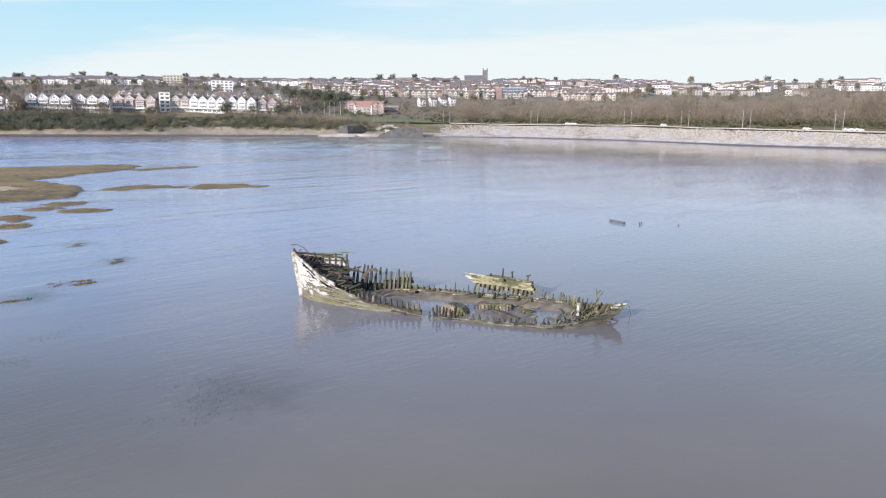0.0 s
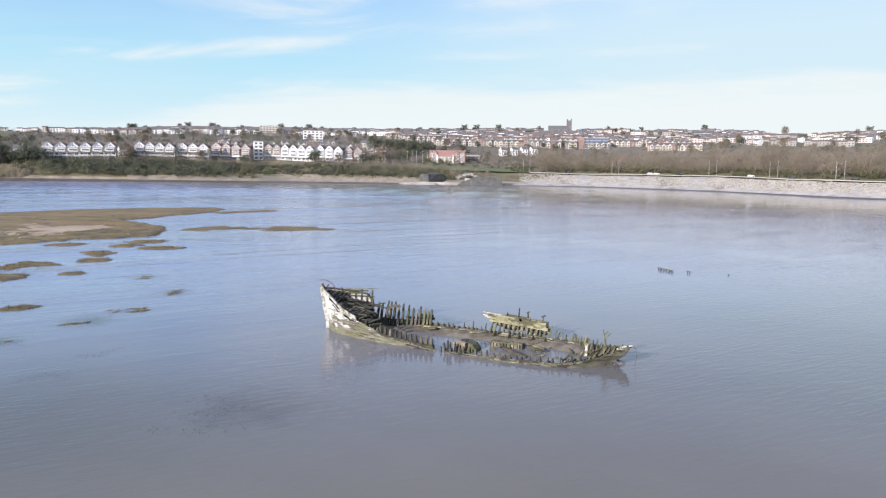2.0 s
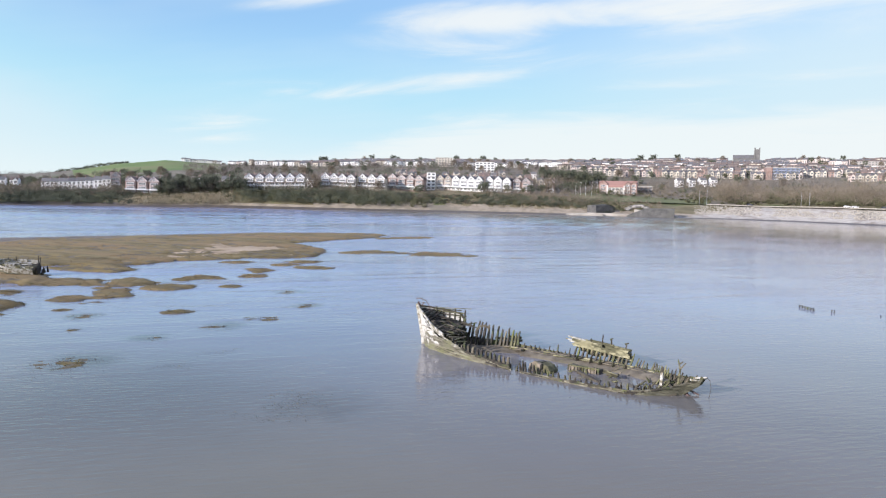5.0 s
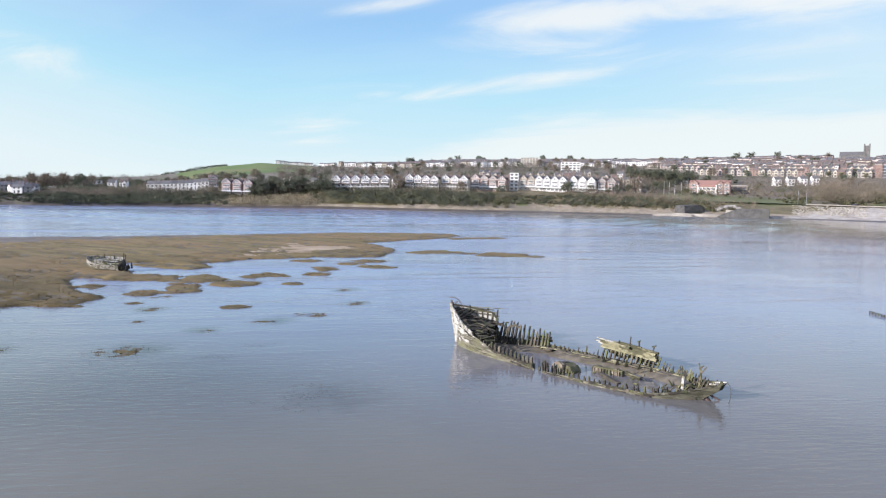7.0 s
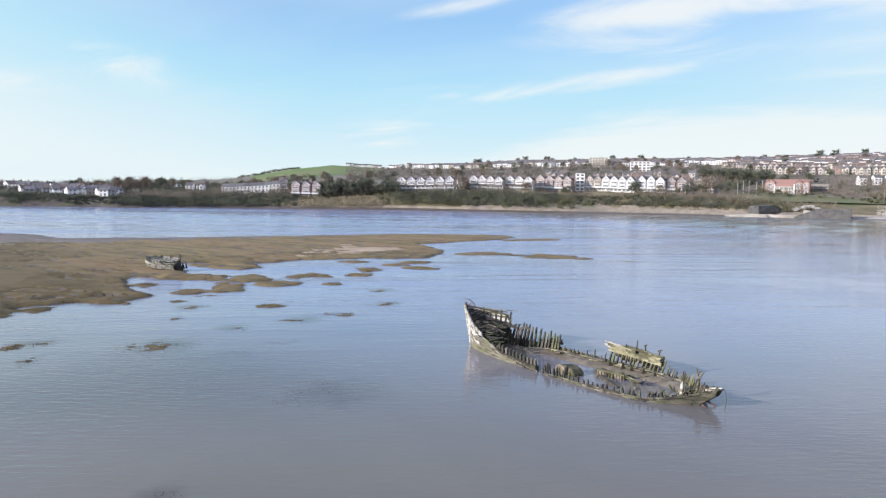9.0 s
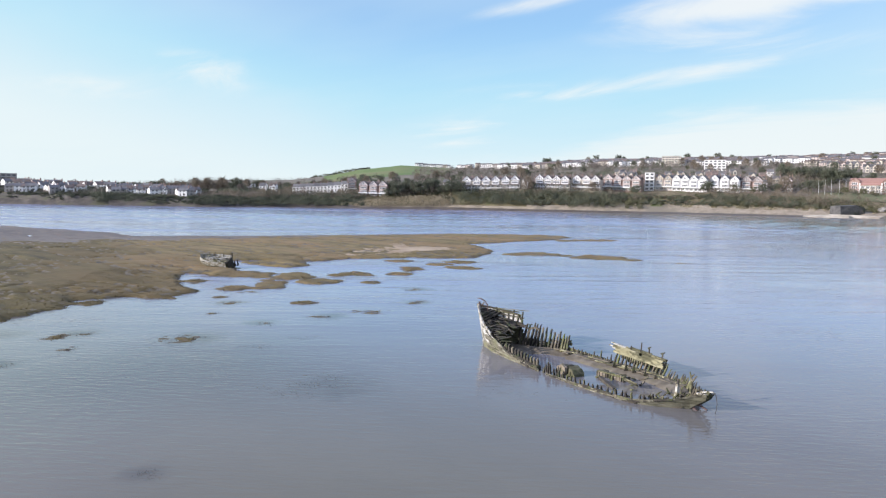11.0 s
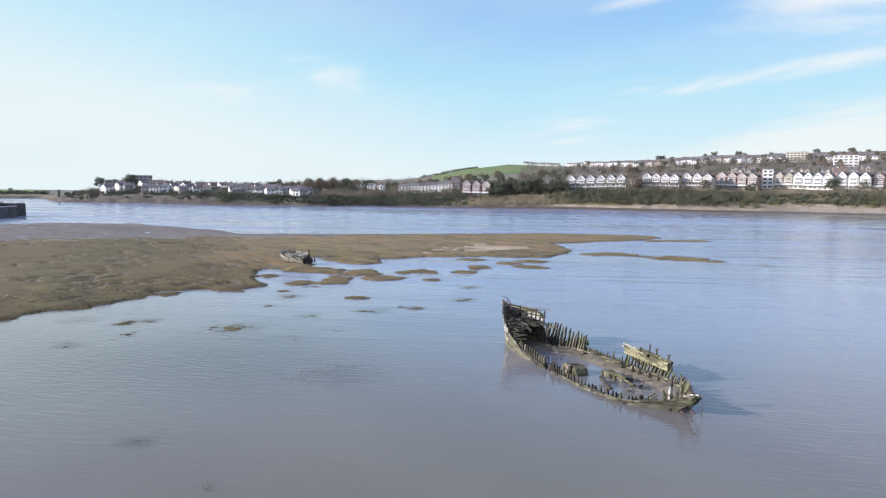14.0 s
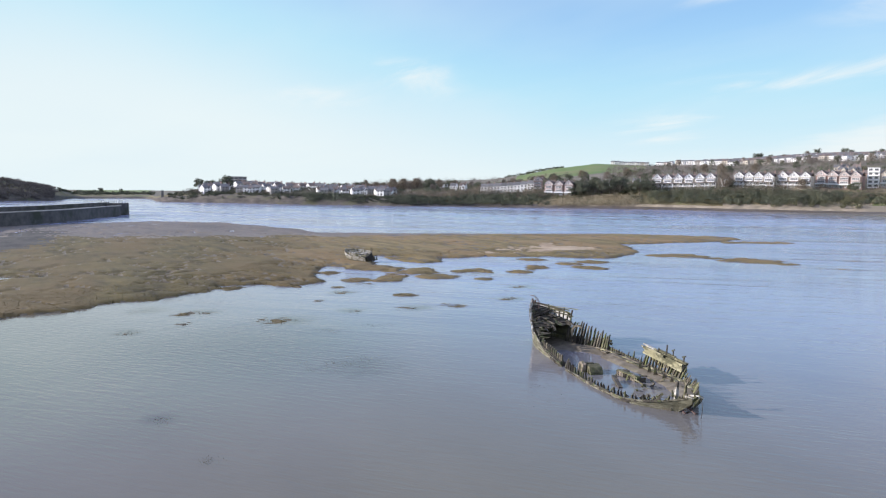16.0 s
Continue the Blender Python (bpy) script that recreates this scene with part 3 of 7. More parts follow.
def prism(bm, pts, y0, y1):
    """An outline in x and z, drawn out along y."""
    lo = [bm.verts.new((x, y0, z)) for x, z in pts]
    hi = [bm.verts.new((x, y1, z)) for x, z in pts]
    bm.faces.new(lo)
    bm.faces.new(hi[::-1])
    k = len(pts)
    for i in range(k):
        bm.faces.new((lo[i], hi[i], hi[(i + 1) % k], lo[(i + 1) % k]))


def empty(name, label, category, group="", m=None):
    ob = new(name)
    ob.empty_display_size = 0.3
    tagged(ob, label, category, group)
    if m is not None:
        ob.matrix_basis = m
    return ob


def fnoise(x, y, s, seed=0.0, octaves=4):
    return noise.fractal(Vector((x * s, y * s, seed)), 0.9, 2.1, octaves)


rng = random.Random(7)

# ---------------------------------------------------------------- water and ground
OX, OY = 14.0, 3.0          # the bearings and ranges of the far shore are taken from here


def build_water():
    """One sheet to the horizon, on rings round the bay; the open channel carries short wind waves."""
    r = np.random.RandomState(12)
    bearings = np.radians(np.concatenate([np.arange(-180, -40, 5.0), np.arange(-40, 98, 0.36), np.arange(98, 178, 5.0), [180.0]]))
    ranges = np.concatenate([[0.01, 40.0, 75.0, 100.0], np.arange(112, 330, 1.5), np.arange(330, 640, 2.2), [700, 800, 1000, 1500, 2500, 4900]])
    ga, gr = np.meshgrid(bearings, ranges, indexing="ij")
    x, y = OX - gr * np.sin(ga), OY + gr * np.cos(ga)
    z = np.zeros_like(x)
    for i in range(34):
        length = 4.8 * (2.6 ** r.rand())
        k = 6.283 / length
        a = radians(35) + r.randn() * 0.55
        z += 0.022 / k * np.sin(k * (x * math.sin(a) + y * math.cos(a)) + r.rand() * 6.283)
    patch = np.zeros_like(x)
    for i in range(14):
        length = 60 * (4.0 ** r.rand())
        a = radians(-20) + r.randn() * 0.5
        patch += np.sin(6.283 / length * (x * math.sin(a) * 0.35 + y * math.cos(a)) + r.rand() * 6.283) / 3.0
    gust = np.clip(0.95 + 0.22 * patch, 0.3, 1.4)
    reach = np.clip((gr - 190) / 160, 0, 1) * np.clip((640 - gr) / 60, 0, 1) * (np.abs(ga - radians(29)) < radians(68.5))
    lee = np.clip((x + 90) / 120, 0, 1) * np.clip((gr - 190) / 80, 0, 1)        # calm water in the lee of the town
    z = z * gust * reach * (1 - 0.9 * lee)
    na, nr = x.shape
    idx = np.arange(na * nr).reshape(na, nr)
    faces = np.stack([idx[:-1, :-1], idx[:-1, 1:], idx[1:, 1:], idx[1:, :-1]], -1).reshape(-1, 4)
    me = bpy.data.meshes.new("water")
    me.from_pydata(np.stack([x, y, z], -1).reshape(-1, 3).tolist(), [], faces.tolist())
    me.polygons.foreach_set("use_smooth", np.ones(len(me.polygons), dtype=bool))
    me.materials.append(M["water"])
    me.update()
    ob = new("water", me)
    tagged(ob, "calm silty grey-blue tidal water with light wind ripples", "water", kind="structure")


build_water()
# bearing, shore range, bank width and height, terrace distance and height, height at 800 m, crest at 1200 m
LAND = [(-180, 420, 40, 6, 120, 9, 12, 14), (-75, 420, 40, 7, 100, 10, 30, 60), (-27, 376, 28, 7.2, 85, 11, 33, 72),
        (-17, 402, 40, 8.0, 95, 12, 35, 69), (-9, 470, 50, 8.5, 110, 14, 38, 76), (0, 517, 45, 8.5, 100, 14, 38, 76),
        (7, 520, 55, 9.5, 110, 15, 39, 76), (14, 523, 35, 11, 90, 16, 40, 73), (21, 522, 30, 12, 65, 17, 41, 71)]
LAND += [(31, 524, 25, 12, 50, 16, 40, 68), (36, 530, 22, 12.5, 40, 16, 36, 61), (43, 546, 18, 11.5, 30, 15.5, 34, 58),
         (47, 549, 18, 9, 35, 13.5, 31, 62), (50.5, 551, 18, 8, 40, 13, 26, 53), (53, 560, 18, 8, 50, 12, 20, 42),
         (56, 568, 18, 7, 60, 11, 17, 33), (62, 562, 16, 6.5, 60, 10, 16, 31), (66, 588, 9, 6.5, 60, 10, 16, 24)]
LAND += [(72, 621, 9, 7, 60, 12, 17, 18), (77, 669, 9, 7.5, 50, 14, 15, 6), (81.9, 738, 9, 4, 30, 6, 5, 3),
         (82.5, 790, 8, 3, 60, 3, 3, 3), (82.8, 985, 10, 2.5, 80, 5, 4, 7), (88.2, 985, 10, 2.5, 80, 5, 4, 7),
         (89.2, 800, 12, 5, 60, 13, 13, 12), (92.5, 760, 12, 7, 70, 20, 20, 22), (110, 700, 15, 8, 70, 20, 22, 24),
         (180, 420, 40, 6, 120, 9, 12, 14)]
LAND_A = np.array(LAND, dtype=float)


def land_z(a, r):
    """Height of the far land at bearing a (degrees, to the left of y) and range r, without its roughness."""
    row = [np.interp(a, LAND_A[:, 0], LAND_A[:, i]) for i in range(1, 8)]
    r0, db, zb, dt, zt, z8, zc = row
    d = r - r0
    ds = [-400, -60, -4, 0, db, dt, max(800 - r0, dt + 40), max(1200 - r0, dt + 300), max(1900 - r0, dt + 900), 4500]
    zs = [-3, -2.5, -0.35, 0.0, zb, zt, z8, zc, zc * 0.75, zc * 0.4]
    return float(np.interp(d, ds, zs))


def at(a, r):
    return OX - r * math.sin(radians(a)), OY + r * math.cos(radians(a))


def ground_z(a, r):
    x, y = at(a, r)
    r0 = float(np.interp(a, LAND_A[:, 0], LAND_A[:, 1]))
    k = min(1.0, max(0.0, (r - r0) / 60.0))
    return land_z(a, r) + k * 0.8 * fnoise(x, y, 0.012, 3.0)


def shore(a):
    return float(np.interp(a, LAND_A[:, 0], LAND_A[:, 1])) + 3.0 * fnoise(a * 30, 0, 0.05, 9.0)


def build_ground():
    bearings = list(np.arange(-180, -46, 6.0)) + list(np.arange(-46, 100, 0.45)) + list(np.arange(100, 180.1, 5.0))
    steps = [-380, -60, -12, -4, 0, 3, 6, 9, 12, 16, 20, 25, 30, 36, 42, 50, 60, 72, 85, 100, 120, 145, 170, 200, 235, 270, 310, 350, 400, 450, 500, 560, 620, 680, 740, 800, 900, 1050, 1250, 1600, 2200, 4200]
    verts, faces, mats = [], [], []
    for a in bearings:
        rs = shore(a)
        base = float(np.interp(a, LAND_A[:, 0], LAND_A[:, 1]))
        for d in steps:
            x, y = at(a, rs + d)
            z = land_z(a, base + d)
            if d > 0:
                z += min(1, d / 25) * 0.7 * fnoise(x, y, 0.05, 1.0) + min(1, d / 60) * 0.8 * fnoise(x, y, 0.012, 3.0)
            verts.append((x, y, z))
    k = len(steps)
    for i in range(len(bearings) - 1):
        a = bearings[i]
        bank = np.interp(a, LAND_A[:, 0], LAND_A[:, 2])
        for j in range(k - 1):
            faces.append((i * k + j, i * k + j + 1, (i + 1) * k + j + 1, (i + 1) * k + j))
            d = steps[j]
            if a < 6.4 - 0.09 * d + 0.5 * math.sin(d):
                mat = 6 if d < 2 else 9 if d < bank - 1 else 1 if d < 150 else 2
            elif a < 36:
                mat = 6 if d < 2 else 0 if d < (9 if a > 33 else 13 + 2 * math.sin(a * 3.1) + 2 * math.sin(a * 11)) else 1 if d < 60 else 2
            else:
                mat = 8 if a > 60 and d < 15 else 6 if d < (3 if a < 50 else 5) else 0 if d < 6 and a < 50 else 1 if d < 60 else 2
            if 43 < a < 53.2 and d > 300:
                mat = 3
            if 83 < a < 88 and d > 80:
                mat = 3
            if 4 < a < 15 and 50 <= d < 100:
                mat = 5
            mats.append(mat)
    ob = raw("ground", verts, faces, [M["shingle"], M["bank"], M["hill"], M["field"], M["mud"], M["lawn"], M["wet_stone"], M["dark_stone"], M["cliff_rock"], M["bank_stone"]], face_mats=mats, smooth=True)
    tagged(ob, "far shore rising from shingle and scrub to a built-up hillside", "ground", kind="structure")


build_ground()

# ---------------------------------------------------------------- saltmarsh
MARSH_EDGE = [(-38, -60), (-42, -20), (-48, 3), (-49.7, 7.2), (-50.8, 9.1), (-50.3, 12.1), (-51.5, 14.8), (-54.1, 17.8), (-54.3, 20.8), (-54.8, 23.3), (-56.6, 25.6), (-58.5, 28), (-62.8, 29.7), (-62.1, 32.3), (-61, 34.3), (-58, 36.4), (-56.9, 38.4), (-59.6, 41.6), (-63, 44.1)]
MARSH_EDGE += [(-69, 45.7), (-75.3, 48.2), (-79.7, 50.8), (-78.3, 53.3), (-74, 53), (-77.3, 58.6), (-84.9, 61.6), (-92, 65.8), (-85.3, 65.1), (-80.1, 66), (-77, 67.8), (-76.9, 72.1), (-83.6, 75.3), (-82.2, 80.6), (-83.4, 86), (-78.6, 90.2), (-75.7, 95.7), (-71.9, 100.5), (-68.8, 106.5), (-75.7, 121.2), (-86.2, 127), (-94.6, 133.5)]
MARSH_EDGE += [(-92.2, 147), (-90.5, 166), (-92.9, 176), (-104, 179), (-128, 162), (-141, 130), (-157, 100), (-172, 80), (-187, 82), (-243, 69), (-266, 45), (-250, 10), (-210, -70)]
# islets of marsh: x, y, half width, half depth, turn, height
ISLETS = [(-69.8, 48.5, 2.0, 2.4, 46, .36), (-60.8, 48.8, 2.2, 2.2, 46, .38), (-60.4, 54, 2.3, 3.6, 46, .42), (-73.2, 57.9, 4.6, 3.4, 46, .42), (-65.9, 61.4, 2.6, 3.4, 46, .4), (-58.2, 60.3, 3.2, 2.2, 46, .4), (-62.4, 69.5, 3.5, 2.3, 46, .36), (-53, 65.6, 1.5, 1.3, 46, .3)]
ISLETS += [(-58.2, 75.5, 2.1, 1.6, 46, .34), (-61.9, 82.5, 2.3, 2.9, 46, .38), (-64.3, 90.4, 2.6, 1.4, 46, .36), (-58, 89.6, 3.6, 2.2, 46, .38), (-65.2, 97.5, 2.8, 2.3, 46, .4), (-73, 89.6, 3.2, 2.3, 46, .34), (-44.1, 48.3, 1.6, 0.8, 46, .26), (-54.4, 43.7, 1.4, 0.7, 46, .2)]
ISLETS += [(-67.5, 121, 5.4, 3.2, 50, .38), (-60, 123.2, 2.6, 0.8, 50, .24), (-52.8, 126.2, 4.9, 3.6, 50, .4), (-45.5, 126.4, 2.8, 1.4, 50, .24), (-84, 170, 8, 3.0, 60, .34), (-59.5, 30.8, 1.6, 1.6, 40, .3), (-54.6, 20.0, 1.2, 1.2, 50, .25), (-43.5, 22.4, 1.3, 1.4, 50, .18)]
# thin weed and stems just breaking the surface: x, y, half width, half depth, turn
SHALLOWS = [(-44.9, 37.1, 0.8, 1.1, 40), (-49.9, 42.2, 1.8, 1.7, 40), (-36.4, 38.6, 1.0, 1.5, 39), (-35.9, 44.1, 1.9, 1.2, 25), (-34.6, 49.4, 1.9, 1.1, 25), (-44.2, 65.2, 1.7, 1.8, 30), (-35.9, 58.0, 1.6, 1.9, 25), (-35.0, 28.9, 2.4, 2.6, 39),
            (-28.7, 31.7, 1.2, 0.7, 39), (-28.5, 36.9, 1.1, 0.9, 39), (-42.8, 24.3, 1.2, 1.0, 39)]
SHALLOWS += [(-37.4, 21.0, 0.8, 1.6, 45), (-16.6, 29.7, 2.6, 1.9, 20), (-15.3, 26.6, 1.7, 0.8, 10), (-55.7, 47.9, 1.4, 1.1, 41), (-43.0, 22.0, 1.6, 1.7, 50), (-46.3, 17.1, 0.7, 0.9, 50), (-35.1, 15.9, 1.0, 1.7, 49), (-8.9, 15.2, 0.7, 0.5, 40),
             (-1.4, 16.4, 0.5, 0.4, 20), (-36, 128, 2.2, 1.4, 20), (-43.5, 144, 3.0, 1.2, 20)]


def inside_distance(px, py, poly):
    """Signed distance of points to a closed outline, positive inside."""
    poly = np.array(poly, dtype=float)
    best = np.full(px.shape, 1e9)
    odd = np.zeros(px.shape, dtype=bool)
    for (ax, ay), (bx, by) in zip(poly, np.roll(poly, -1, axis=0)):
        ex, ey = bx - ax, by - ay
        t = np.clip(((px - ax) * ex + (py - ay) * ey) / (ex * ex + ey * ey), 0, 1)
        best = np.minimum(best, np.hypot(px - ax - t * ex, py - ay - t * ey))
        cross = ((ay > py) != (by > py)) & (px < (bx - ax) * (py - ay) / (by - ay + 1e-12) + ax)
        odd ^= cross
    return np.where(odd, best, -best)


def vnoise(xs, ys, s, seed, octaves=4):
    return np.array([fnoise(x, y, s, seed, octaves) for x, y in zip(xs.ravel(), ys.ravel())]).reshape(xs.shape)


def build_marsh():
    xs = np.concatenate([np.arange(-275, -150, 2.2), np.arange(-150, -92, 1.1), np.arange(-92, -12, 0.5)])
    ys = np.concatenate([np.arange(-75, 0, 2.0), np.arange(0, 95, 0.6), np.arange(95, 185, 0.9)])
    gx, gy = np.meshgrid(xs, ys, indexing="ij")
    wob = vnoise(gx, gy, 0.11, 5.0, 5)
    fine = vnoise(gx, gy, 0.5, 8.0, 3)
    sd = inside_distance(gx, gy, MARSH_EDGE) + wob * 1.7 + fine * 0.9
    dry = np.clip((sd + 0.6) / 2.2, 0, 1) * 0.5
    for x, y, a, b, turn, h in ISLETS:
        a, b = a * 1.48, b * 1.85
        c, s = math.cos(radians(turn)), math.sin(radians(turn))
        u, v = (gx - x) * c + (gy - y) * s, -(gx - x) * s + (gy - y) * c
        q = 1 - np.hypot(u / a, v / b) + wob * 0.4 + fine * 0.35
        dry = np.maximum(dry, np.clip(q * 1.7, 0, 1) * (0.08 + h * 0.5))
    reef = np.full(gx.shape, -0.5)
    speck = vnoise(gx, gy, 1.3, 2.0, 3)
    for x, y, a, b, turn in SHALLOWS:
        c, s = math.cos(radians(turn)), math.sin(radians(turn))
        u, v = (gx - x) * c + (gy - y) * s, -(gx - x) * s + (gy - y) * c
        q = np.clip((1.15 - np.hypot(u / a, v / b) + wob * 0.5) * 1.6, 0, 1)
        reef = np.maximum(reef, np.where(q > 0, (-0.16 if x > -30 else -0.105) + 0.10 * q + 0.13 * speck, -0.5))
    # pools and the creek past the small hulk
    for x, y, a, b, turn in [(-90, 68.6, 4.0, 1.3, 55), (-86.5, 63.5, 3.6, 0.8, 30), (-125, 92, 4, 0.5, 60), (-150, 70, 5, 0.5, 60), (-112, 60, 3, 0.4, 60), (-84, 3.5, 4, 0.9, 70), (-140, 52, 5, 0.5, 75), (-104, 72, 5, 0.5, 60)]:
        c, s = math.cos(radians(turn)), math.sin(radians(turn))
        u, v = (gx - x) * c + (gy - y) * s, -(gx - x) * s + (gy - y) * c
        dry *= np.clip((np.hypot(u / a, v / b) - 1 + wob * 0.3) * 2.5, 0, 1)
    creek = vnoise(gx * 0.6 + gy * 0.5, gy * 1.2 - gx * 0.5, 0.075, 11.0, 4)
    dry = np.where(sd > 1.5, dry * (1 - 0.75 * np.clip(1 - np.abs(creek) * 11, 0, 1)), dry)
    # bare mud: low flat towards the jetty and a pale pan in the middle of the far bank
    mudflat = np.clip((-gx - 172 + gy * 0.35 + wob * 10) / 12, 0, 1)
    pan = np.clip(1.25 - np.hypot((gx + 91) / 8, (gy - 107) / 12) + wob * 1.3 + fine * 0.4, 0, 1)
    # weed: mask of a dark patch of shade painted onto the mud by the mole
    weed = np.clip(1.5 - np.hypot((gx + 165) / 46, (gy - 0.5 - (-gx - 165) * 0.12) / 9.5) + wob * 0.5, 0, 1)
    dry = dry * (1 - 0.36 * mudflat) * (1 - 0.35 * pan)
    z = -0.32 + dry * 0.8 + np.where(dry > 0.06, (fine * 0.05 + wob * 0.12) * np.clip(dry * 2, 0, 1) * (1 - 0.8 * mudflat), 0)
    z = np.where(dry > 0.02, z + 0.24 * np.clip(dry * 5, 0, 1), z)
    z = np.maximum(z, reef)
    nx, ny = gx.shape
    idx = np.arange(nx * ny).reshape(nx, ny)
    wet = np.maximum.reduce([z[:-1, :-1], z[1:, :-1], z[:-1, 1:], z[1:, 1:]]) > -0.2
    faces = np.stack([idx[:-1, :-1], idx[1:, :-1], idx[1:, 1:], idx[:-1, 1:]], axis=-1)[wet]
    zm = (z[:-1, :-1] + z[1:, 1:]) / 2
    r = np.random.RandomState(5)
    dither = 0.35 * (r.rand(nx - 1, ny - 1) - 0.5) + 0.5 * fine[:-1, :-1]
    tan = np.clip((-gx - 150 + gy * 0.25 + wob * 22) / 70, 0, 1)[:-1, :-1]
    flat, pale = mudflat[:-1, :-1] > 0.75 + dither, pan[:-1, :-1] > 0.5 + dither
    sandy = (tan + 0.9 * dither > 0.62) & ~flat
    streaky = np.abs(creek[:-1, :-1]) < 0.045 + 0.03 * tan
    bare = flat | pale | sandy | (weed[:-1, :-1] > 0.5)
    low = zm < 0.015
    mats = np.where(weed[:-1, :-1] > 0.5 + dither, 5, np.where(pale, 3, np.where(flat, 1, np.where(sandy | (streaky & (tan > 0.3)), 4, np.where(low | streaky, 2, 0)))))[wet]
    verts = np.stack([gx.ravel(), gy.ravel(), z.ravel()], axis=-1)
    used, inv = np.unique(faces, return_inverse=True)
    ob = raw("saltmarsh", verts[used], inv.reshape(faces.shape), [M["marsh"], M["mud"], M["mud_edge"], M["dry_mud"], M["tan_mud"], M["shade_mud"]], face_mats=mats, smooth=True)
    tagged(ob, "flat saltmarsh of brown winter grass with muddy edges", "saltmarsh", kind="structure")
    # grass blades on the turf
    grass = (~bare & (zm > 0.02) & (sd[:-1, :-1] < 14.0))
    ii, jj = np.nonzero(grass)
    area = (xs[ii + 1] - xs[ii]) * (ys[jj + 1] - ys[jj])
    near = np.hypot(xs[ii] - 15, ys[jj] - 5)
    weight = area * np.clip(1.6 - near / 130, 0.12, 1.0)
    pick = r.choice(len(ii), 70000, p=weight / weight.sum())
    bx = xs[ii[pick]] + r.rand(len(pick)) * (xs[ii[pick] + 1] - xs[ii[pick]])
    by = ys[jj[pick]] + r.rand(len(pick)) * (ys[jj[pick] + 1] - ys[jj[pick]])
    bz = zm[ii[pick], jj[pick]] - 0.05
    # a ragged fringe along the water's edge
    edge = ~bare & (zm > -0.01) & (zm < 0.15)
    ei, ej = np.nonzero(edge)
    near = np.hypot(xs[ei] - 15, ys[ej] - 5)
    weight = (xs[ei + 1] - xs[ei]) * (ys[ej + 1] - ys[ej]) * np.clip(1.6 - near / 150, 0.1, 1.0)
    pick = r.choice(len(ei), 42000, p=weight / weight.sum())
    fx = xs[ei[pick]] + r.rand(len(pick)) * (xs[ei[pick] + 1] - xs[ei[pick]])
    fy = ys[ej[pick]] + r.rand(len(pick)) * (ys[ej[pick] + 1] - ys[ej[pick]])
    fz = zm[ei[pick], ej[pick]] - 0.05
    # thin stems standing in the shallows
    wx, wy = [], []
    for x, y, a, b, turn in SHALLOWS:
        k = int(110 * a * b) + 90
        c, q = math.cos(radians(turn)), math.sin(radians(turn))
        clump = r.randn(9, 2) * 0.55
        u, v = (clump[r.randint(0, 9, k)] + r.randn(k, 2) * 0.28).T
        wx.append(x + u * a * c - v * b * q); wy.append(y + u * a * q + v * b * c)
    wx, wy = np.concatenate(wx), np.concatenate(wy)
    bx, by, bz = np.concatenate([bx, fx, wx]), np.concatenate([by, fy, wy]), np.concatenate([bz, fz, np.full(len(wx), -0.25)])
    fringe = slice(len(bx) - len(wx) - len(fx), len(bx) - len(wx))
    n = len(bx)
    turn, lean = r.rand(n) * 6.283, r.randn(n, 2) * 0.14 + np.array([0.12, 0.1])
    h = 0.06 + r.rand(n) * 0.11
    h[fringe] = 0.08 + r.rand(len(fx)) * 0.15
    h[-len(wx):] = 0.27 + r.rand(len(wx)) * 0.08
    w = 0.02 + r.rand(n) * 0.05
    w[fringe] *= 0.55
    w[-len(wx):] *= 0.5
    dx, dy = np.cos(turn) * w, np.sin(turn) * w
    p0 = np.stack([bx - dx, by - dy, bz], -1)
    p1 = np.stack([bx + dx, by + dy, bz], -1)
    p2 = np.stack([bx + lean[:, 0], by + lean[:, 1], bz + h], -1)
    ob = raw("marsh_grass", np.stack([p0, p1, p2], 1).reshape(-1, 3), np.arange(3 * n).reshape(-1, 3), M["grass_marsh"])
    ob.data.normals_split_custom_set_from_vertices([(float(p), float(q), 1.0) for p, q in np.repeat(r.randn(n, 2) * 0.35, 3, axis=0)])     # blades bend every way
    tagged(ob, "tawny brown winter cordgrass blades on the saltmarsh", "grass", kind="stuff")


build_marsh()

# ---------------------------------------------------------------- the wooden shipwreck
# its own axes: x from the stem aft, y to the far side, z up from the water
wreck = empty("shipwreck", "rotting wooden ship hulk with bare ribs lying in shallow water", "shipwreck", m=pose(-16.5, 47.6, 0, 0, 0, -13.45))


def near_y(u, z):
    b = float(np.interp(u, [-0.4, 0, 0.6, 1.4, 3.6, 5.65, 10, 14, 18.4, 19.6, 20.6, 21.2, 21.9], [0.0, 0.0, 0.62, 1.12, 1.8, 2.14, 2.58, 2.8, 2.58, 2.0, 1.1, 0.45, 0.0]))
    k = float(np.interp(u, [0, 1.2, 2, 4, 8, 18, 21, 22], [0.0, 0.0, 0.09, 0.16, 0.14, 0.10, 0.3, 0.3]))
    return -(b + k * max(z, -0.2)) + 0.0


def far_y(u, z):
    b = float(np.interp(u, [-0.4, 0, 0.6, 1.5, 3.5, 5.5, 8, 12, 16, 18.5, 19.8, 20.8, 21.3, 21.9], [0.0, 0.0, 0.4, 0.95, 1.75, 2.45, 3.0, 3.2, 3.28, 2.6, 1.7, 0.75, 0.3, 0.0]))
    k = float(np.interp(u, [0, 1, 3, 4, 8, 12, 16, 19, 22], [0.0, 0.12, 0.24, 0.24, 0.18, 0.13, 0.4, 0.45, 0.3]))
    return b + k * max(z, -0.2)


